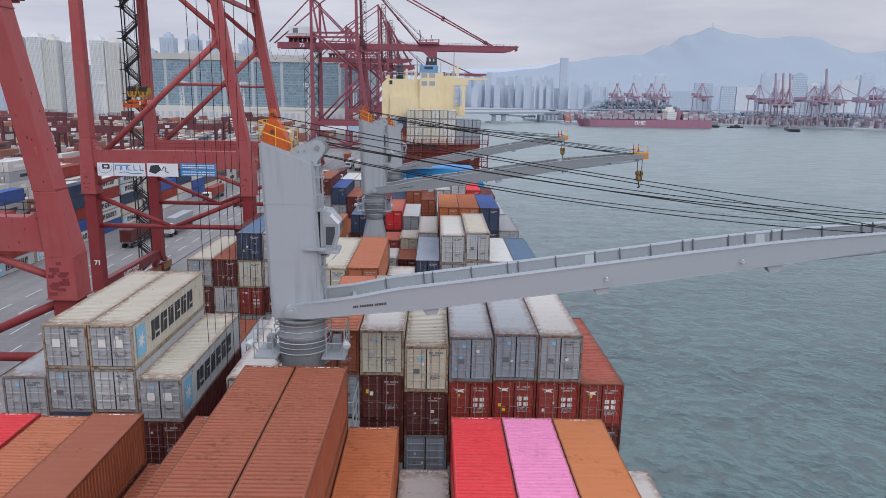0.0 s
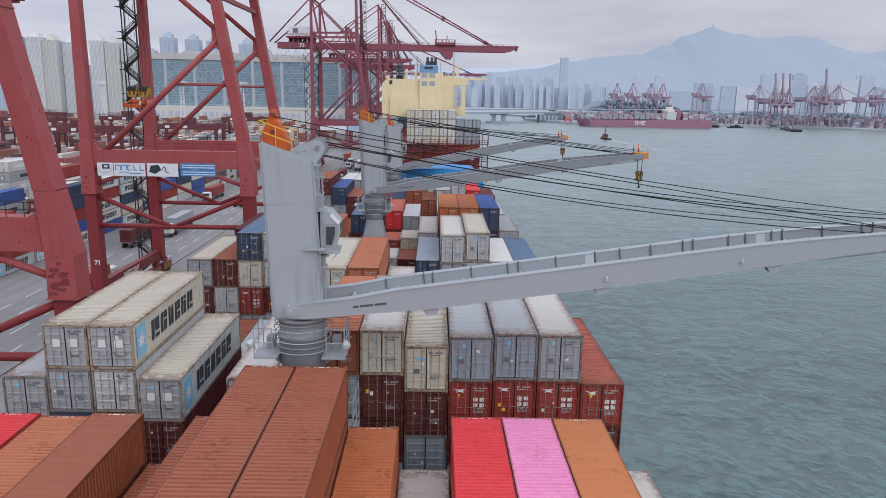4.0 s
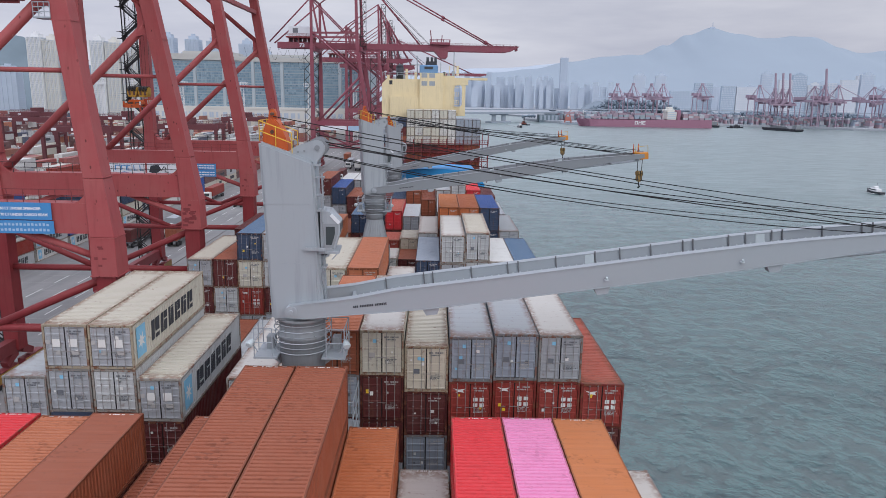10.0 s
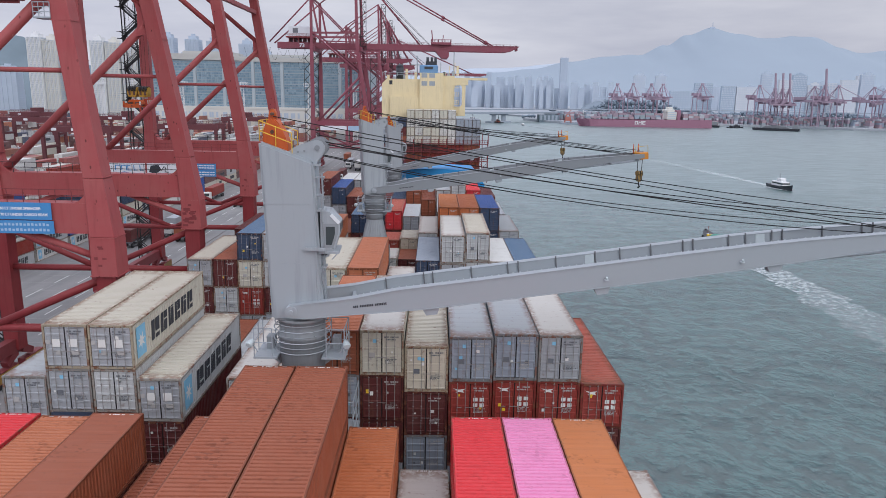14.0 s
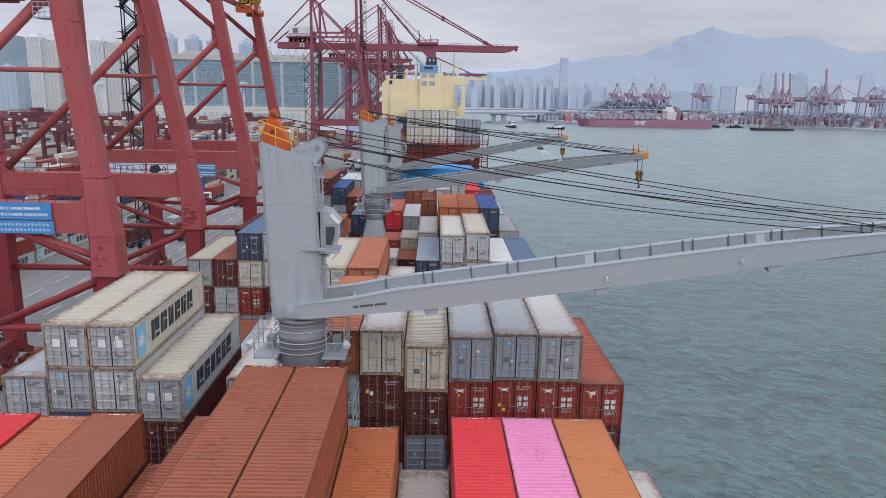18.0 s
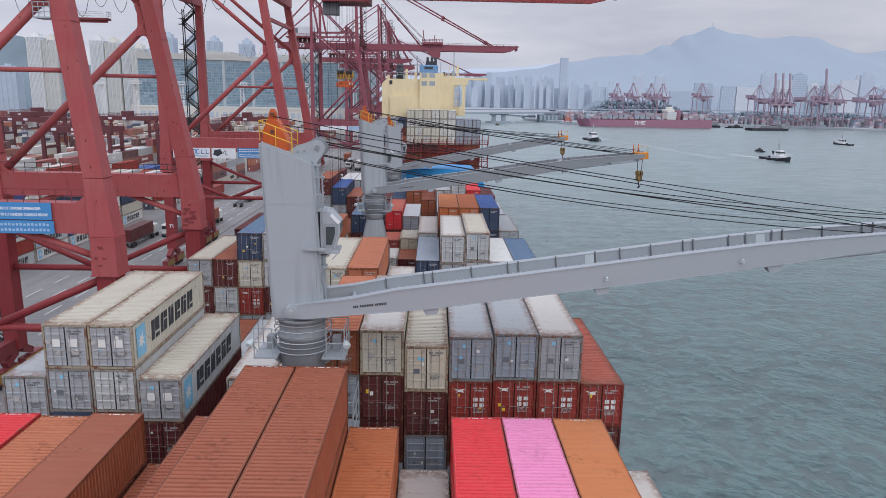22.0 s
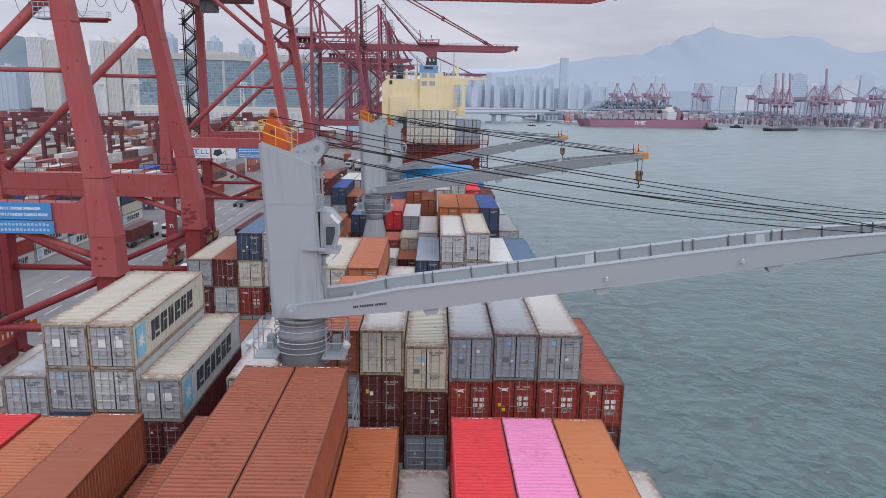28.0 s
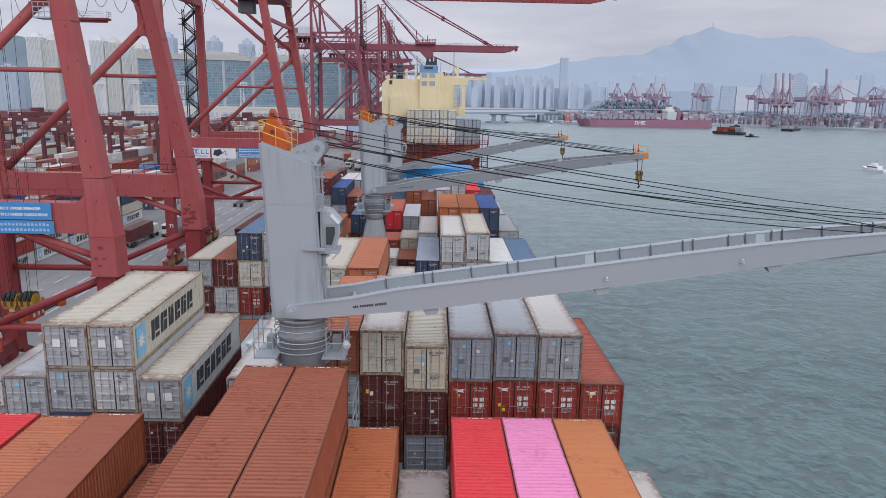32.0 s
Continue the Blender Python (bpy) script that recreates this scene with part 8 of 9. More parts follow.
moored_boat = launch("small dark boat moored off the far quay", BOAT_BLACK, BOAT_BLACK, 1.2, 0)

# ---- spreaders and the boxes they carry ----
SPREAD_YELLOW = paint("headblock_yellow", (0.47, 0.28, 0.025), 0.5, 0.2, 0.5, spot=0.52, blotch=0.5)


BEAM_BROWN = paint("spreader_dark_rust", (0.115, 0.062, 0.048), 0.3, 0.2, 0.7)
SPREAD_RED = paint("spreader_red_paint", (0.42, 0.06, 0.035), 0.2, 0.2, 0.5)


def spreader(label, ropes=40.0, half=5.9):
    """Origin at the middle of its underside, long side along y."""
    root = thing("spreader", label, "spreader", None, "container spreaders")
    for u in (-0.55, 0.55):
        bm = B()
        beam(bm, (u, -half, 0.62), (u, half, 0.62), 0.35, 0.6)
        part("telescopic_beam", bm, BEAM_BROWN, root)
    for v in (-half, half):
        bm = B()
        prism(bm, [(-1.22, 0.05), (1.22, 0.05), (1.22, 0.42), (1.0, 0.8), (0.72, 0.8), (0.66, 0.6), (-0.66, 0.6), (-0.72, 0.8), (-1.0, 0.8), (-1.22, 0.42)], "y", v - 0.25, v + 0.25)
        end = part("end_beam", bm, CRANE_ORANGE, root, "orange end beam")
        bm = B()
        for u in (-0.12, 0.06):
            box(bm, u, u + 0.08, v - 0.27, v - 0.251, 0.25, 0.4)
        part("marking", bm, INK, end)
    bm = B()
    prism(bm, [(-1.1, 0.55), (1.1, 0.55), (1.1, 1.0), (0.8, 1.25), (-0.8, 1.25), (-1.1, 1.0)], "y", -1.9, -0.7)
    part("centre_frame", bm, CRANE_ORANGE, root)
    for v, mat in ((-0.5, SPREAD_RED), (0.35, CRANE_ORANGE), (1.15, SPREAD_RED)):
        bm = B()
        chamfered(bm, 0.75, 1.3, v, v + 0.72, 0.3, 1.45, 0.08)
        motor = part("drive_box", bm, mat, root)
        bm = B()
        box(bm, 1.3, 1.315, v + 0.2, v + 0.55, 0.65, 1.2)
        part("white_plate", bm, CAB_WHITE, motor)
    bm = B()
    chamfered(bm, -1.2, -0.7, -0.5, 1.3, 0.4, 1.3, 0.08)
    part("drive_box", bm, SPREAD_RED, root)
    for u in (-0.86, 0.86):
        bm = B()
        prism(bm, [(u - 0.55, 1.68), (u + 0.55, 1.68), (u + 0.76, 2.2), (u + 0.76, 2.86), (u - 0.76, 2.86), (u - 0.76, 2.2)], "y", -0.75, 0.75)
        head = part("headblock", bm, SPREAD_YELLOW, root, "yellow rope headblock")
        for p in (-0.4, 0.4):
            bm = B()
            for w in (-0.46, 0.0, 0.46):
                tube(bm, (u + w - 0.17, p, 2.86), (u + w + 0.17, p, 2.86), 0.48, 18)
            part("rope_sheave", bm, BLACK, head)
        for w in (-0.7, 0.7):
            bm = B()
            prism(bm, [(-0.78, 2.3), (0.78, 2.3), (0.6, 3.05), (0.3, 3.2), (-0.3, 3.2), (-0.6, 3.05)], "x", u + w - 0.04, u + w + 0.04)
            part("cheek_plate", bm, SPREAD_YELLOW, head)
        for p in (-0.5, 0.2):
            bm = B()
            box(bm, u + p, u + p + 0.3, -0.83, -0.801, 1.95, 2.55)
            part("dark_recess", bm, BEAM_BROWN, head)
        bm = B()
        chamfered(bm, u - 0.28, u + 0.28, -0.4, 0.4, 1.25, 1.68, 0.08)
        part("coupling", bm, CAB_WHITE, root, "white coupling")
    for v in (-half - 0.2, half + 0.2):
        for u in (-1.25, 1.25):
            bm = B()
            down = -0.95 if u > 0 and v < 0 else 0.1
            prism(bm, [(u - 0.09, down), (u + 0.09, down), (u + 0.13, 0.3), (u + 0.08, 0.95), (u - 0.08, 0.95), (u - 0.13, 0.3)], "y", v - 0.1, v + 0.1)
            flip = part("corner_flipper", bm, SPREAD_RED, root)
            bm = B()
            chamfered(bm, u - 0.13, u + 0.13, v - 0.13, v + 0.13, 0.5, 1.02, 0.03)
            part("guide_cap", bm, CAB_WHITE if u > 0 and v < 0 else CRANE_ORANGE, flip)
    for v in (-0.7, 0.7):
        for u in (-1.5, -0.4, 0.4, 1.5):
            bm = B()
            tube(bm, (u, v, 3.2), (u * 1.25, v * 1.5, 3.2 + ropes), 0.02, 4)
            part("hoist_rope", bm, WIRE, root)
    return root


near_spreader = spreader("orange and yellow container spreader hanging in the near gantry")
far_spreader = spreader("orange and yellow container spreader parked in the second gantry", 22.0, 2.85)
CARGO_DARK = plain("dark_lashing_gear", (0.05, 0.055, 0.055), 0.8, 0.0, 0.4, 4.0)
BALE_GREEN = paint("dull_green_tarpaulin", (0.05, 0.12, 0.085), 0.1, 0.3, 0.7)
flat = thing("flat_rack", "green and grey open platform container hanging from a spreader", "container")
bm = B()
box(bm, -1.2, 1.2, -6.09, 6.09, -1.62, -1.38)
part("platform", bm, PAINTS["grey"], flat)
for v in (-6.0, 6.0):
    bm = B()
    for u in (-1.1, 1.1):
        box(bm, u - 0.1, u + 0.1, v - 0.09, v + 0.09, -1.38, 0)
    box(bm, -1.1, 1.1, v - 0.08, v + 0.08, -0.2, 0)
    box(bm, -0.06, 0.06, v - 0.07, v + 0.07, -1.38, -0.2)
    beam(bm, (-1.0, v, -0.25), (-0.06, v, -1.3), 0.08, 0.1)
    beam(bm, (1.0, v, -0.25), (0.06, v, -1.3), 0.08, 0.1)
    part("end_frame", bm, PAINTS["grey"], flat)
for i in range(9):
    bm = B()
    chamfered(bm, -1.05, 1.05, -5.5 + i * 1.22, -4.42 + i * 1.22, -1.38, -0.42, 0.06)
    strap = B()
    box(strap, -1.1, 1.1, -4.41 + i * 1.22, -4.29 + i * 1.22, -1.38, -0.3)
    part("cargo_strap", strap, CARGO_DARK, flat)
    bale = part("cargo_bale", bm, PAINTS["grey"] if 1 < i < 8 else BALE_GREEN, flat)
    bm = B()
    rb = random.Random(i)
    for k in range(16):
        u, v = rb.uniform(-1.0, 0.7), -5.45 + i * 1.22 + rb.uniform(0, 0.8)
        chamfered(bm, u, u + rb.uniform(0.2, 0.5), v, v + rb.uniform(0.15, 0.35), -0.43, -0.42 + rb.uniform(0.06, 0.2), 0.02)
    tagged(part("lashing_heap", bm, CARGO_DARK, bale, "dark heap of lashing gear"), kind="stuff")
def reefer_front(root, tall, long):
    """The machinery end of a refrigerated box: panels, two dark openings and a low grille."""
    bm = B()
    chamfered(bm, 0.1, WIDE - 0.1, -0.03, 0.08, 0.2, tall - 0.15, 0.02)
    panel = part("machinery_panel", bm, CAB_WHITE, root, "white machinery panel")
    for x0, x1, z0, z1, mat in ((0.75, 1.25, 1.05, 1.5, INK), (1.5, 1.75, 1.15, 1.45, INK), (0.35, 2.1, 0.3, 0.62, DARKGREY), (0.9, 1.15, 2.2, 2.45, SKYBLUE), (0.2, 2.25, 0.98, 1.0, FADED), (0.2, 2.25, 1.85, 1.87, FADED), (0.2, 2.25, 2.1, 2.12, FADED)):
        bm = B()
        box(bm, x0, x1, -0.042, -0.031, z0, z1)
        part("opening" if mat is INK else "grille" if mat is DARKGREY else "seam", bm, mat, panel)


carried_box = container("white", 0, 0, 0, 2.896, near=0, roof="worn white", marks=((bold_name,), (reefer_front,)), name="reefer_container", group="", label="white refrigerated shipping container hoisted by a spreader")
second_box = container("white", 0, 0, 0, 2.896, near=2, roof="worn white", marks=((bold_name,),), name="reefer_container", group="", label="white refrigerated shipping container hoisted by a spreader")

# ---- what moves ----
def motions():
    walk(near_gantry, [(0.0, pose(0, 29.6, 0)), (5.4, pose(0, 29.6, 0)), (6.0, pose(0, 31.2, 0)), (6.5, pose(0, 37.0, 0)), (7.0, pose(0, 45.2, 0)), (7.5, pose(0, 50.4, 0)), (8.0, pose(0, 56.4, 0)), (8.5, pose(0, 57.2, 0)), (9.0, pose(0, 57.3, 0)), (32.0, pose(0, 57.3, 0))])
    walk(noell_gantry, [(0.0, pose(0, 103, 0)), (19.4, pose(0, 103, 0)), (20.0, pose(0, 110.6, 0)), (20.5, pose(0, 121.5, 0)), (21.0, pose(0, 132, 0)), (21.4, pose(0, 133, 0)), (32.0, pose(0, 133, 0))])
    walk(rust_tug, [(0.0, pose(177.1, 187.1, 0, 0, 0, -2)), (0.2, pose(178.7, 226.7, 0, 0, 0, -7)), (0.5, pose(191.1, 299.4, 0, 0, 0, -1)), (1.0, pose(181.0, 354.9, 0, 0, 0, 11)), (1.5, pose(168.7, 413.8, 0, 0, 0, 5)), (2.0, pose(170.3, 471.6, 0, 0, 0, -1)), (2.5, pose(170.0, 524.7, 0, 0, 0, 2)), (3.0, pose(166.5, 583.5, 0, 0, 0, 2)), (3.5, pose(165.8, 625.8, 0, 0, 0, 3)), (5.5, pose(152.7, 820.5, 0, 0, 0, 5)), (6.5, pose(146.7, 831.5, 0, 0, 0, 7)), (7.5, pose(144.4, 887.9, 0, 0, 0, 5)), (9.0, pose(134.1, 985.3, 0, 0, 0, 18)), (12.0, pose(109.8, 993.5, 0, 0, 0, 29)), (15.0, pose(78.3, 1084.8, 0, 0, 0, 29)), (18.0, pose(19.0, 1154.2, 0, 0, 0, 47)), (32.0, pose(9.8, 1149.1, 0, 0, 0, 119))])
    walk(dark_barge, [(0.0, pose(486.7, 961.1, 0, 0, 0, -21)), (2.0, pose(486.7, 961.1, 0, 0, 0, -20)), (3.5, pose(485.8, 961.0, 0, 0, 0, -15)), (6.0, pose(482.5, 960.5, 0, 0, 0, -8)), (9.0, pose(475.8, 959.5, 0, 0, 0, 8)), (12.0, pose(466.6, 958.1, 0, 0, 0, 44)), (14.0, pose(463.3, 957.6, 0, 0, 0, 60)), (17.0, pose(459.1, 957.0, 0, 0, 0, 96)), (21.0, pose(451.6, 955.9, 0, 0, 0, 104)), (25.0, pose(446.7, 955.1, 0, 0, 0, 106)), (28.0, pose(469.9, 958.6, 0, 0, 0, 121)), (32.0, pose(485.8, 961.0, 0, 0, 0, 143))])
    walk(racing_launch, [(0.0, pose(231.7, 91.7, 0, 0, 0, 21)), (9.6, pose(194.2, 188.3, 0, 0, 0, 16)), (9.8, pose(189.8, 238.8, 0, 0, 0, 1)), (10.0, pose(192.3, 301.3, 0, 0, 0, -1)), (10.3, pose(192.2, 380.6, 0, 0, 0, -0)), (10.6, pose(193.4, 447.4, 0, 0, 0, 1)), (11.0, pose(188.7, 534.5, 0, 0, 0, 4)), (11.5, pose(182.0, 622.7, 0, 0, 0, 6)), (12.0, pose(172.1, 704.4, 0, 0, 0, 12)), (12.5, pose(152.6, 760.1, 0, 0, 0, 12)), (13.5, pose(134.6, 884.0, 0, 0, 0, 8)), (14.0, pose(121.6, 979.8, 0, 0, 0, 8)), (15.0, pose(109.8, 1055.2, 0, 0, 0, 30)), (18.0, pose(19.0, 1154.2, 0, 0, 0, 47)), (32.0, pose(9.8, 1149.1, 0, 0, 0, 119))])
    walk(white_launch, [(0.0, pose(9.8, 1149.1, 0, 0, 0, -61)), (6.0, pose(19.0, 1154.2, 0, 0, 0, -141)), (8.5, pose(76.6, 1061.0, 0, 0, 0, -160)), (10.0, pose(108.8, 904.8, 0, 0, 0, -174)), (11.0, pose(110.7, 724.6, 0, 0, 0, -177)), (12.0, pose(126.2, 579.8, 0, 0, 0, -172)), (12.5, pose(139.3, 517.7, 0, 0, 0, -173)), (13.0, pose(141.3, 461.4, 0, 0, 0, -176)), (13.2, pose(145.0, 438.1, 0, 0, 0, -171)), (13.5, pose(151.5, 394.6, 0, 0, 0, -172)), (13.8, pose(156.4, 351.2, 0, 0, 0, -177)), (14.0, pose(155.9, 311.6, 0, 0, 0, -174)), (14.2, pose(162.8, 285.6, 0, 0, 0, -177)), (14.5, pose(160.1, 235.9, 0, 0, 0, -177)), (14.8, pose(166.9, 193.9, 0, 0, 0, -165)), (15.2, pose(185.8, 142.4, 0, 0, 0, -166)), (16.2, pose(204.4, 46.9, 0, 0, 0, -169)), (32.0, pose(204.9, 44.5, 0, 0, 0, -169))])
    walk(fishing_boat, [(0.0, pose(68.0, 28.9, 0, 0, 0, -11)), (12.5, pose(74.0, 60.5, 0, 0, 0, -7)), (13.0, pose(75.8, 88.8, 0, 0, 0, -2)), (13.2, pose(75.3, 106.1, 0, 0, 0, 0)), (13.5, pose(75.8, 130.0, 0, 0, 0, -1)), (13.8, pose(76.3, 161.8, 0, 0, 0, -2)), (14.0, pose(77.4, 188.4, 0, 0, 0, 0)), (14.2, pose(76.1, 207.6, 0, 0, 0, 3)), (14.5, pose(74.9, 237.9, 0, 0, 0, 0)), (15.5, pose(75.2, 334.3, 0, 0, 0, -0)), (17.0, pose(76.6, 465.4, 0, 0, 0, -1)), (18.0, pose(79.9, 531.2, 0, 0, 0, -3)), (19.5, pose(87.8, 660.3, 0, 0, 0, -1)), (22.0, pose(85.0, 963.5, 0, 0, 0, 8)), (25.0, pose(18.6, 1127.4, 0, 0, 0, 22)), (32.0, pose(9.8, 1149.1, 0, 0, 0, 22))])
    walk(grey_tug, [(0.0, pose(9.8, 1149.1, 0, 0, 0, -61)), (12.0, pose(19.0, 1154.2, 0, 0, 0, -141)), (15.0, pose(81.9, 1020.6, 0, 0, 0, -161)), (16.5, pose(105.0, 903.2, 0, 0, 0, -160)), (17.5, pose(131.6, 882.8, 0, 0, 0, -121)), (18.0, pose(150.8, 875.4, 0, 0, 0, -143)), (18.5, pose(165.4, 838.5, 0, 0, 0, -169)), (19.0, pose(170.4, 777.6, 0, 0, 0, -168)), (19.6, pose(187.0, 739.0, 0, 0, 0, -165)), (20.0, pose(193.1, 692.0, 0, 0, 0, -172)), (20.3, pose(198.2, 658.7, 0, 0, 0, -170)), (20.6, pose(204.0, 628.7, 0, 0, 0, -175)), (21.0, pose(206.1, 574.0, 0, 0, 0, -174)), (21.5, pose(216.2, 519.4, 0, 0, 0, -169)), (22.0, pose(227.9, 466.1, 0, 0, 0, -166)), (22.3, pose(236.5, 436.6, 0, 0, 0, -171)), (22.6, pose(239.5, 394.2, 0, 0, 0, -175)), (23.0, pose(244.9, 336.1, 0, 0, 0, -178)), (23.5, pose(244.6, 250.2, 0, 0, 0, -176)), (24.5, pose(256.2, 155.8, 0, 0, 0, -185)), (32.0, pose(231.7, 91.7, 0, 0, 0, -201))])
    walk(white_tug, [(0.0, pose(9.8, 1149.1, 0, 0, 0, -61)), (14.0, pose(19.0, 1154.2, 0, 0, 0, -141)), (17.0, pose(85.0, 963.5, 0, 0, 0, -163)), (18.0, pose(97.5, 900.1, 0, 0, 0, -172)), (19.0, pose(102.8, 842.3, 0, 0, 0, -169)), (20.0, pose(118.1, 795.2, 0, 0, 0, -166)), (21.0, pose(130.4, 731.1, 0, 0, 0, -168)), (21.5, pose(140.1, 694.5, 0, 0, 0, -169)), (22.0, pose(145.8, 652.0, 0, 0, 0, -174)), (22.6, pose(151.9, 579.8, 0, 0, 0, -171)), (23.0, pose(160.8, 556.8, 0, 0, 0, -167)), (23.5, pose(167.8, 508.6, 0, 0, 0, -172)), (24.0, pose(174.3, 455.6, 0, 0, 0, -175)), (24.5, pose(177.2, 399.0, 0, 0, 0, -173)), (25.0, pose(188.0, 351.1, 0, 0, 0, -163)), (25.3, pose(198.8, 329.7, 0, 0, 0, -161)), (25.5, pose(202.1, 309.9, 0, 0, 0, -165)), (26.0, pose(216.0, 267.2, 0, 0, 0, -171)), (26.6, pose(220.6, 198.1, 0, 0, 0, -177)), (28.0, pose(224.2, 115.5, 0, 0, 0, -174)), (32.0, pose(231.7, 91.7, 0, 0, 0, -163))])
    walk(leaving_tug, [(0.0, pose(560.9, 234.3, 0, 0, 0, 28)), (20.5, pose(490.2, 365.1, 0, 0, 0, 26)), (21.4, pose(411.9, 546.3, 0, 0, 0, 21)), (22.0, pose(379.8, 652.9, 0, 0, 0, 18)), (22.3, pose(368.0, 681.4, 0, 0, 0, 39)), (22.6, pose(347.6, 692.7, 0, 0, 0, 52)), (23.0, pose(326.7, 713.4, 0, 0, 0, 49)), (23.5, pose(299.8, 734.0, 0, 0, 0, 49)), (24.0, pose(272.1, 761.2, 0, 0, 0, 52)), (24.5, pose(242.7, 779.1, 0, 0, 0, 32)), (25.0, pose(226.1, 834.1, 0, 0, 0, 23)), (25.5, pose(205.0, 867.2, 0, 0, 0, 39)), (27.5, pose(133.8, 948.9, 0, 0, 0, 37)), (28.0, pose(131.5, 965.7, 0, 0, 0, 11)), (30.0, pose(117.1, 1037.2, 0, 0, 0, 13)), (32.0, pose(105.9, 1075.5, 0, 0, 0, 16))])
    walk(patrol_launch, [(0.0, pose(191.6, 74.4, 0, 0, 0, 16)), (18.9, pose(172.7, 141.7, 0, 0, 0, 7)), (19.3, pose(172.6, 226.1, 0, 0, 0, -1)), (19.6, pose(174.9, 297.3, 0, 0, 0, 2)), (20.0, pose(168.1, 391.3, 0, 0, 0, 3)), (20.3, pose(165.5, 453.9, 0, 0, 0, 1)), (20.6, pose(165.0, 523.6, 0, 0, 0, 1)), (21.0, pose(163.9, 589.5, 0, 0, 0, 0)), (21.5, pose(163.8, 665.6, 0, 0, 0, 4)), (22.3, pose(154.3, 738.9, 0, 0, 0, 8)), (23.5, pose(135.9, 869.5, 0, 0, 0, 2)), (25.0, pose(148.0, 972.9, 0, 0, 0, -12)), (28.0, pose(158.0, 977.3, 0, 0, 0, -18)), (30.0, pose(169.8, 1041.1, 0, 0, 0, -11)), (32.0, pose(175.4, 1064.8, 0, 0, 0, -13))])
    walk(small_launch, [(0.0, pose(293.1, 118.3, 0, 0, 0, 6)), (20.3, pose(282.1, 220.8, 0, 0, 0, 2)), (21.0, pose(283.7, 365.2, 0, 0, 0, 0)), (21.5, pose(280.8, 468.2, 0, 0, 0, 10)), (22.0, pose(252.1, 543.5, 0, 0, 0, 17)), (22.3, pose(241.2, 595.8, 0, 0, 0, 16)), (22.6, pose(226.5, 634.8, 0, 0, 0, 30)), (23.5, pose(163.3, 731.4, 0, 0, 0, 24)), (24.5, pose(129.9, 852.8, 0, 0, 0, 12)), (25.5, pose(105.3, 1011.2, 0, 0, 0, 20)), (27.5, pose(19.0, 1154.2, 0, 0, 0, 35)), (32.0, pose(9.8, 1149.1, 0, 0, 0, 115))])
    walk(late_launch, [(0.0, pose(286.3, 106.9, 0, 0, 0, -0)), (29.0, pose(286.5, 157.5, 0, 0, 0, 4)), (31.0, pose(273.8, 269.1, 0, 0, 0, 6)), (31.6, pose(265.5, 352.7, 0, 0, 0, 8)), (32.0, pose(254.5, 402.7, 0, 0, 0, 12))])
    walk(cargo_barge, [(0.0, pose(412.0, 1044.0, 0, 0, 0, -18)), (24.0, pose(412.0, 1042.0, 0, 0, 0, -18)), (28.0, pose(375.1, 963.2, 0, 0, 0, -16)), (29.0, pose(354.5, 939.2, 0, 0, 0, 2)), (30.0, pose(346.9, 920.9, 0, 0, 0, 20)), (31.0, pose(341.4, 875.7, 0, 0, 0, 38)), (31.5, pose(340.6, 848.8, 0, 0, 0, 42)), (32.0, pose(344.5, 825.0, 0, 0, 0, 45))])
    walk(barge_tug, [(0.0, pose(429.4, 1019.0, 0, 0, 0, 70)), (23.0, pose(425.5, 1017.4, 0, 0, 0, 70)), (25.0, pose(413.7, 1012.6, 0, 0, 0, 70)), (28.0, pose(386.1, 967.5, 0, 0, 0, 70)), (29.0, pose(373.1, 930.8, 0, 0, 0, 70)), (30.0, pose(363.7, 883.7, 0, 0, 0, 70)), (31.0, pose(342.9, 800.8, 0, 0, 0, 70)), (31.5, pose(347.8, 785.5, 0, 0, 0, 70)), (32.0, pose(346.8, 769.0, 0, 0, 0, 70))])
    walk(moored_boat, [(0.0, pose(441.0, 1032.8, 0, 0, 0, 80)), (32.0, pose(441.0, 1032.8, 0, 0, 0, 80))])
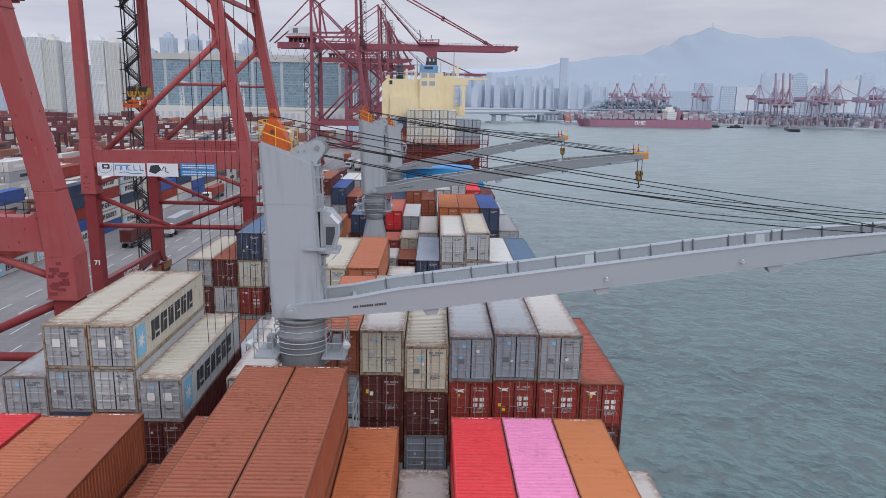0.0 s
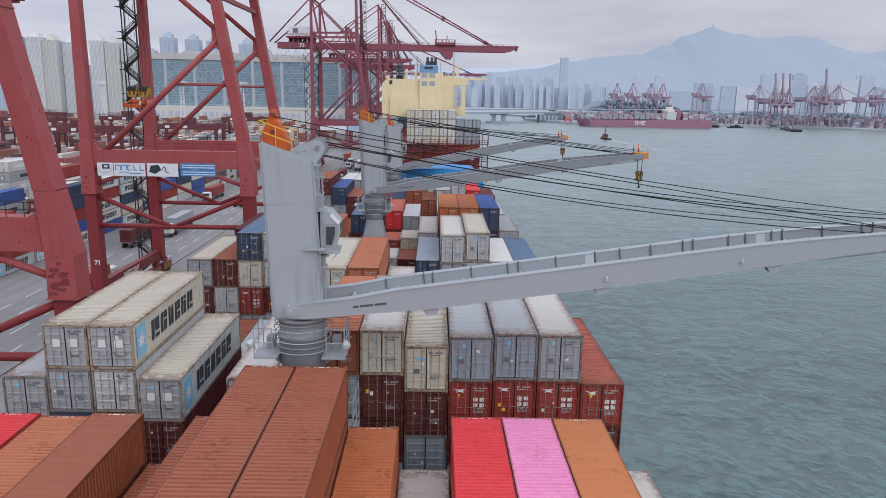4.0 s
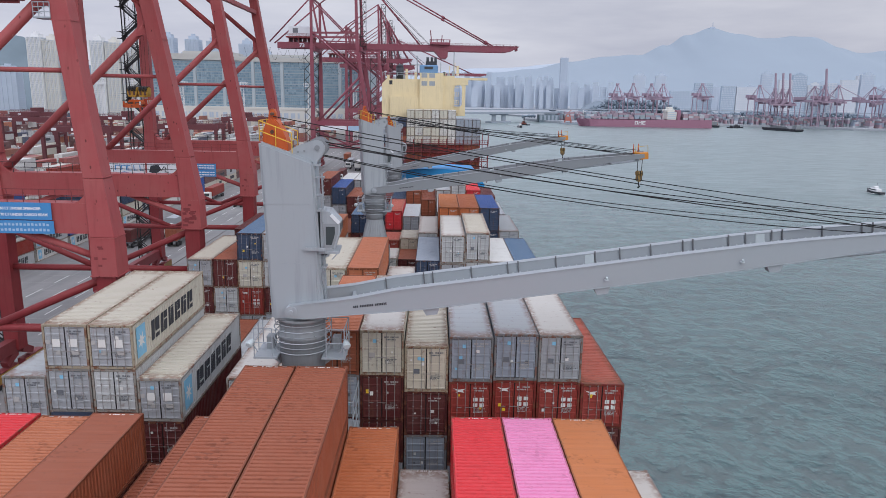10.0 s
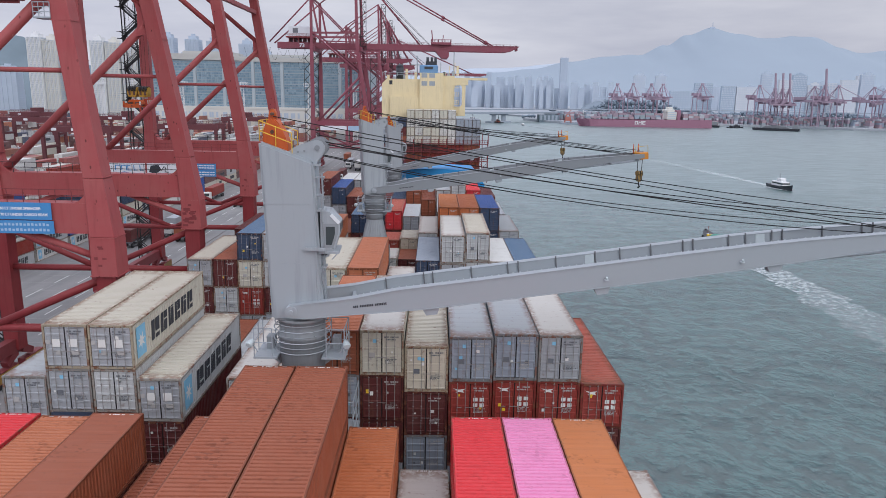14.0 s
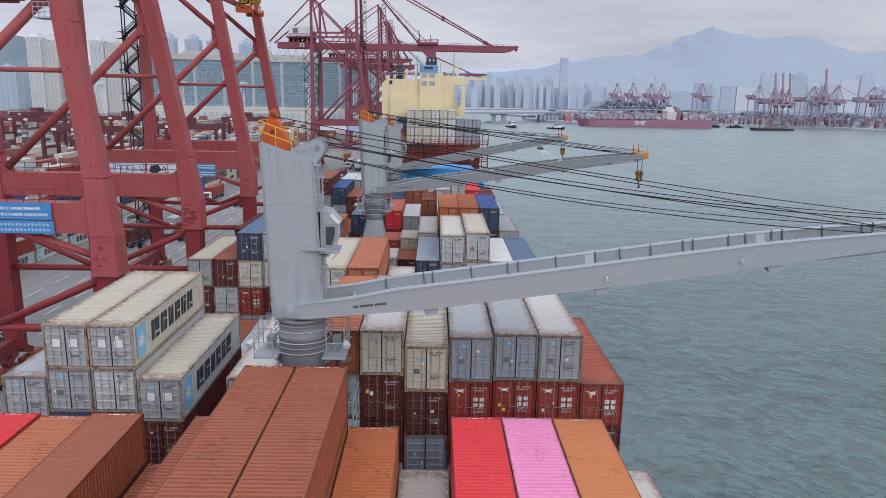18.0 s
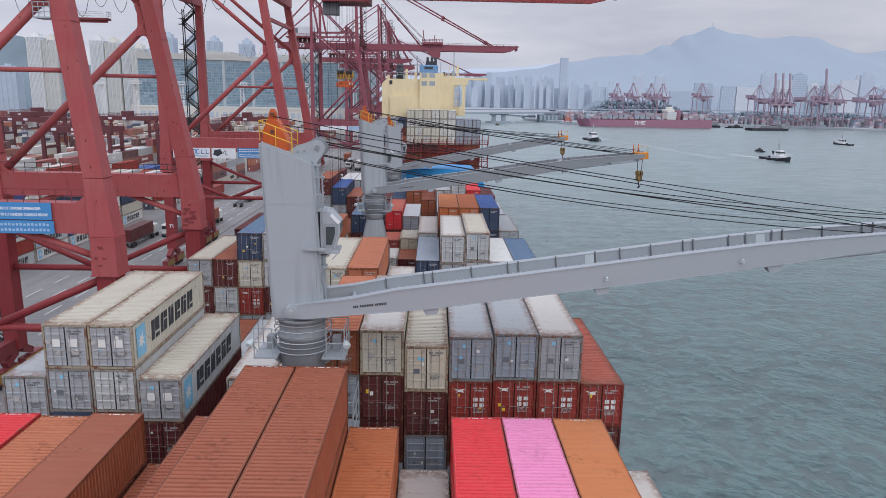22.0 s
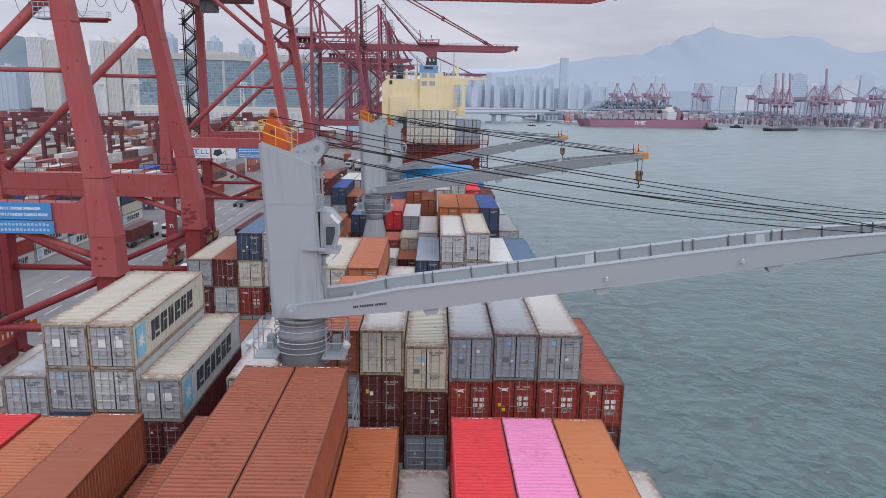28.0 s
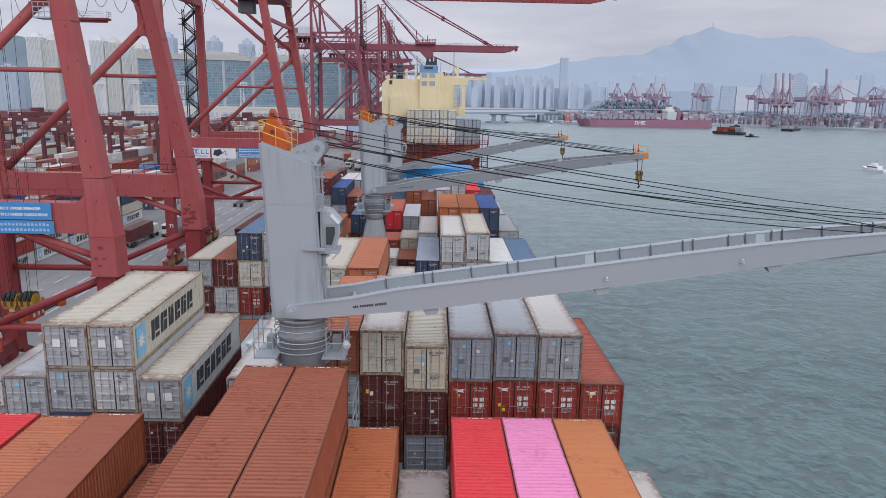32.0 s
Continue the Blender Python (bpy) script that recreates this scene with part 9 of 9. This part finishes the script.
    walk(near_spreader, [(0.00, pose(-12.73, 43.60, 12.30)), (1.90, pose(-12.73, 43.60, 12.30)), (2.00, pose(-14.38, 43.60, 34.84)), (2.10, pose(-19.03, 43.60, 35.35)), (2.20, pose(-36.00, 43.60, 44.00)), (2.50, pose(-44.00, 43.60, 30.00)), (3.00, pose(-48.00, 43.60, 6.15)), (4.20, pose(-48.00, 43.60, 6.15)), (5.00, pose(-42.00, 43.60, 50.00)), (5.40, pose(-40.00, 43.60, 62.00)), (6.00, pose(-40.00, 45.20, 62.00)), (7.00, pose(-40.00, 59.20, 62.00)), (8.00, pose(-40.00, 70.00, 62.00)), (8.60, pose(-40.00, 71.30, 62.00)), (19.60, pose(-40.00, 71.30, 58.00)), (19.80, pose(-28.21, 71.30, 39.61)), (19.90, pose(-22.53, 71.30, 37.54)), (20.00, pose(-16.53, 71.30, 34.36)), (20.10, pose(-11.00, 71.30, 21.00)), (22.35, pose(-10.00, 71.30, 19.00)), (22.50, pose(-10.12, 71.30, 30.84)), (22.65, pose(-18.00, 71.30, 38.00)), (22.80, pose(-28.50, 71.30, 36.02)), (23.00, pose(-28.09, 71.30, 35.42)), (23.20, pose(-35.95, 71.30, 32.98)), (23.40, pose(-44.00, 71.30, 24.12)), (23.70, pose(-48.00, 71.30, 9.00)), (24.50, pose(-40.00, 71.30, 34.00)), (24.80, pose(-29.26, 71.30, 36.11)), (25.00, pose(-19.29, 71.30, 33.90)), (25.20, pose(-10.65, 71.30, 30.57)), (25.30, pose(-9.00, 71.30, 20.00)), (26.20, pose(-9.00, 71.30, 20.00)), (26.80, pose(-24.00, 71.30, 40.00)), (27.40, pose(-45.00, 71.30, 12.00)), (28.50, pose(-47.00, 71.30, 11.00)), (28.80, pose(-38.81, 71.30, 28.07)), (29.00, pose(-28.40, 71.30, 33.37)), (29.20, pose(-15.00, 71.30, 33.00)), (29.30, pose(-9.00, 71.30, 20.00)), (30.30, pose(-8.50, 71.30, 19.00)), (30.45, pose(-8.86, 71.30, 27.41)), (30.70, pose(-26.48, 71.30, 37.06)), (30.90, pose(-39.93, 71.30, 23.64)), (31.00, pose(-43.11, 71.30, 19.28)), (31.20, pose(-43.40, 71.30, 15.01)), (31.40, pose(-43.46, 71.30, 13.68)), (32.00, pose(-43.24, 71.30, 13.68))])
    walk(flat, [(0.00, pose(-12.73, 43.60, 12.30)), (1.90, pose(-12.73, 43.60, 12.30)), (2.00, pose(-14.38, 43.60, 34.84)), (2.10, pose(-19.03, 43.60, 35.35)), (2.20, pose(-36.00, 43.60, 44.00)), (2.50, pose(-44.00, 43.60, 30.00)), (3.00, pose(-48.00, 43.60, 6.15)), (4.20, pose(-48.00, 43.60, 6.15)), (32.00, pose(-48.00, 43.60, 6.15))])
    walk(carried_box, [(0.00, pose(-11.22, 65.20, 16.10)), (22.35, pose(-11.22, 65.20, 16.10)), (22.50, pose(-11.34, 65.20, 27.94)), (22.65, pose(-19.22, 65.20, 35.10)), (22.80, pose(-29.72, 65.20, 33.12)), (23.00, pose(-29.31, 65.20, 32.52)), (23.20, pose(-37.17, 65.20, 30.08)), (23.40, pose(-45.22, 65.20, 21.22)), (23.70, pose(-49.22, 65.20, 6.10)), (24.70, pose(-48.00, 69.20, 4.52)), (32.00, pose(-48.00, 70.20, 4.52))])
    walk(second_box, [(0.00, pose(-9.72, 65.20, 16.10)), (30.30, pose(-9.72, 65.20, 16.10)), (30.45, pose(-10.08, 65.20, 24.51)), (30.70, pose(-27.70, 65.20, 34.16)), (30.90, pose(-41.15, 65.20, 20.74)), (31.00, pose(-44.33, 65.20, 16.38)), (31.20, pose(-44.62, 65.20, 12.11)), (31.40, pose(-44.68, 65.20, 10.78)), (32.00, pose(-41.00, 69.20, 4.52))])
    walk(trolley, [(0.00, pose(-48.00, 114.50, 56.50)), (19.40, pose(-56.00, 114.50, 56.50)), (20.50, pose(-66.00, 131.50, 56.50)), (21.00, pose(-67.59, 143.50, 55.60)), (21.50, pose(-47.36, 144.50, 55.60)), (22.00, pose(-17.44, 144.50, 55.60)), (22.50, pose(-18.51, 144.50, 55.60)), (23.00, pose(-16.15, 144.50, 55.60)), (24.10, pose(-15.83, 144.50, 55.60)), (24.50, pose(-40.32, 144.50, 55.60)), (25.50, pose(-39.36, 144.50, 55.60)), (26.50, pose(-27.07, 144.50, 55.60)), (27.50, pose(-19.58, 144.50, 55.60)), (28.00, pose(-41.18, 144.50, 55.60)), (29.20, pose(-40.11, 144.50, 55.60)), (29.80, pose(-4.03, 144.50, 55.60)), (31.00, pose(-4.25, 144.50, 55.60)), (32.00, pose(-33.81, 144.50, 55.60))])
    walk(ship_trolley, [(t, pose((584 + u * 1.01 - 769) * 0.255, 316.5, 58.0)) for t, u in ((0.0, 172), (2.0, 178), (3.4, 204), (6.0, 164), (8.0, 193), (10.0, 190), (14.0, 192), (17.0, 172), (19.0, 170), (21.0, 176), (23.0, 178), (25.0, 172), (28.0, 172), (30.0, 169), (32.0, 166))])
    walk(far_spreader, [(0.00, pose(-47.00, 114.50, 35.20)), (17.20, pose(-47.00, 114.50, 35.20)), (17.80, pose(-40.00, 114.50, 52.00)), (18.30, pose(-13.24, 114.50, 44.27)), (18.40, pose(-12.57, 114.50, 43.87)), (18.50, pose(-16.19, 114.50, 43.72)), (18.60, pose(-24.01, 114.50, 43.49)), (18.90, pose(-40.00, 114.50, 50.00)), (19.40, pose(-54.00, 114.50, 44.00)), (20.00, pose(-56.00, 119.50, 40.50)), (20.50, pose(-55.00, 131.50, 44.00)), (21.00, pose(-56.23, 143.00, 39.53)), (21.50, pose(-48.57, 144.50, 39.60)), (22.00, pose(-18.04, 144.50, 39.20)), (22.50, pose(-18.04, 144.50, 62.00)), (32.00, pose(-18.04, 144.50, 62.00))])
    walk(lane_truck, [(0.0, pose(-57, 60, QZ)), (10.0, pose(-57, 150, QZ)), (20.0, pose(-57, 160, QZ)), (32.0, pose(-57, 260, QZ))])
    walk(return_truck, [(0.0, pose(-44, 300, QZ, 0, 0, 180)), (12.0, pose(-44, 190, QZ, 0, 0, 180)), (24.0, pose(-44, 170, QZ, 0, 0, 180)), (32.0, pose(-44, 90, QZ, 0, 0, 180))])


motions()
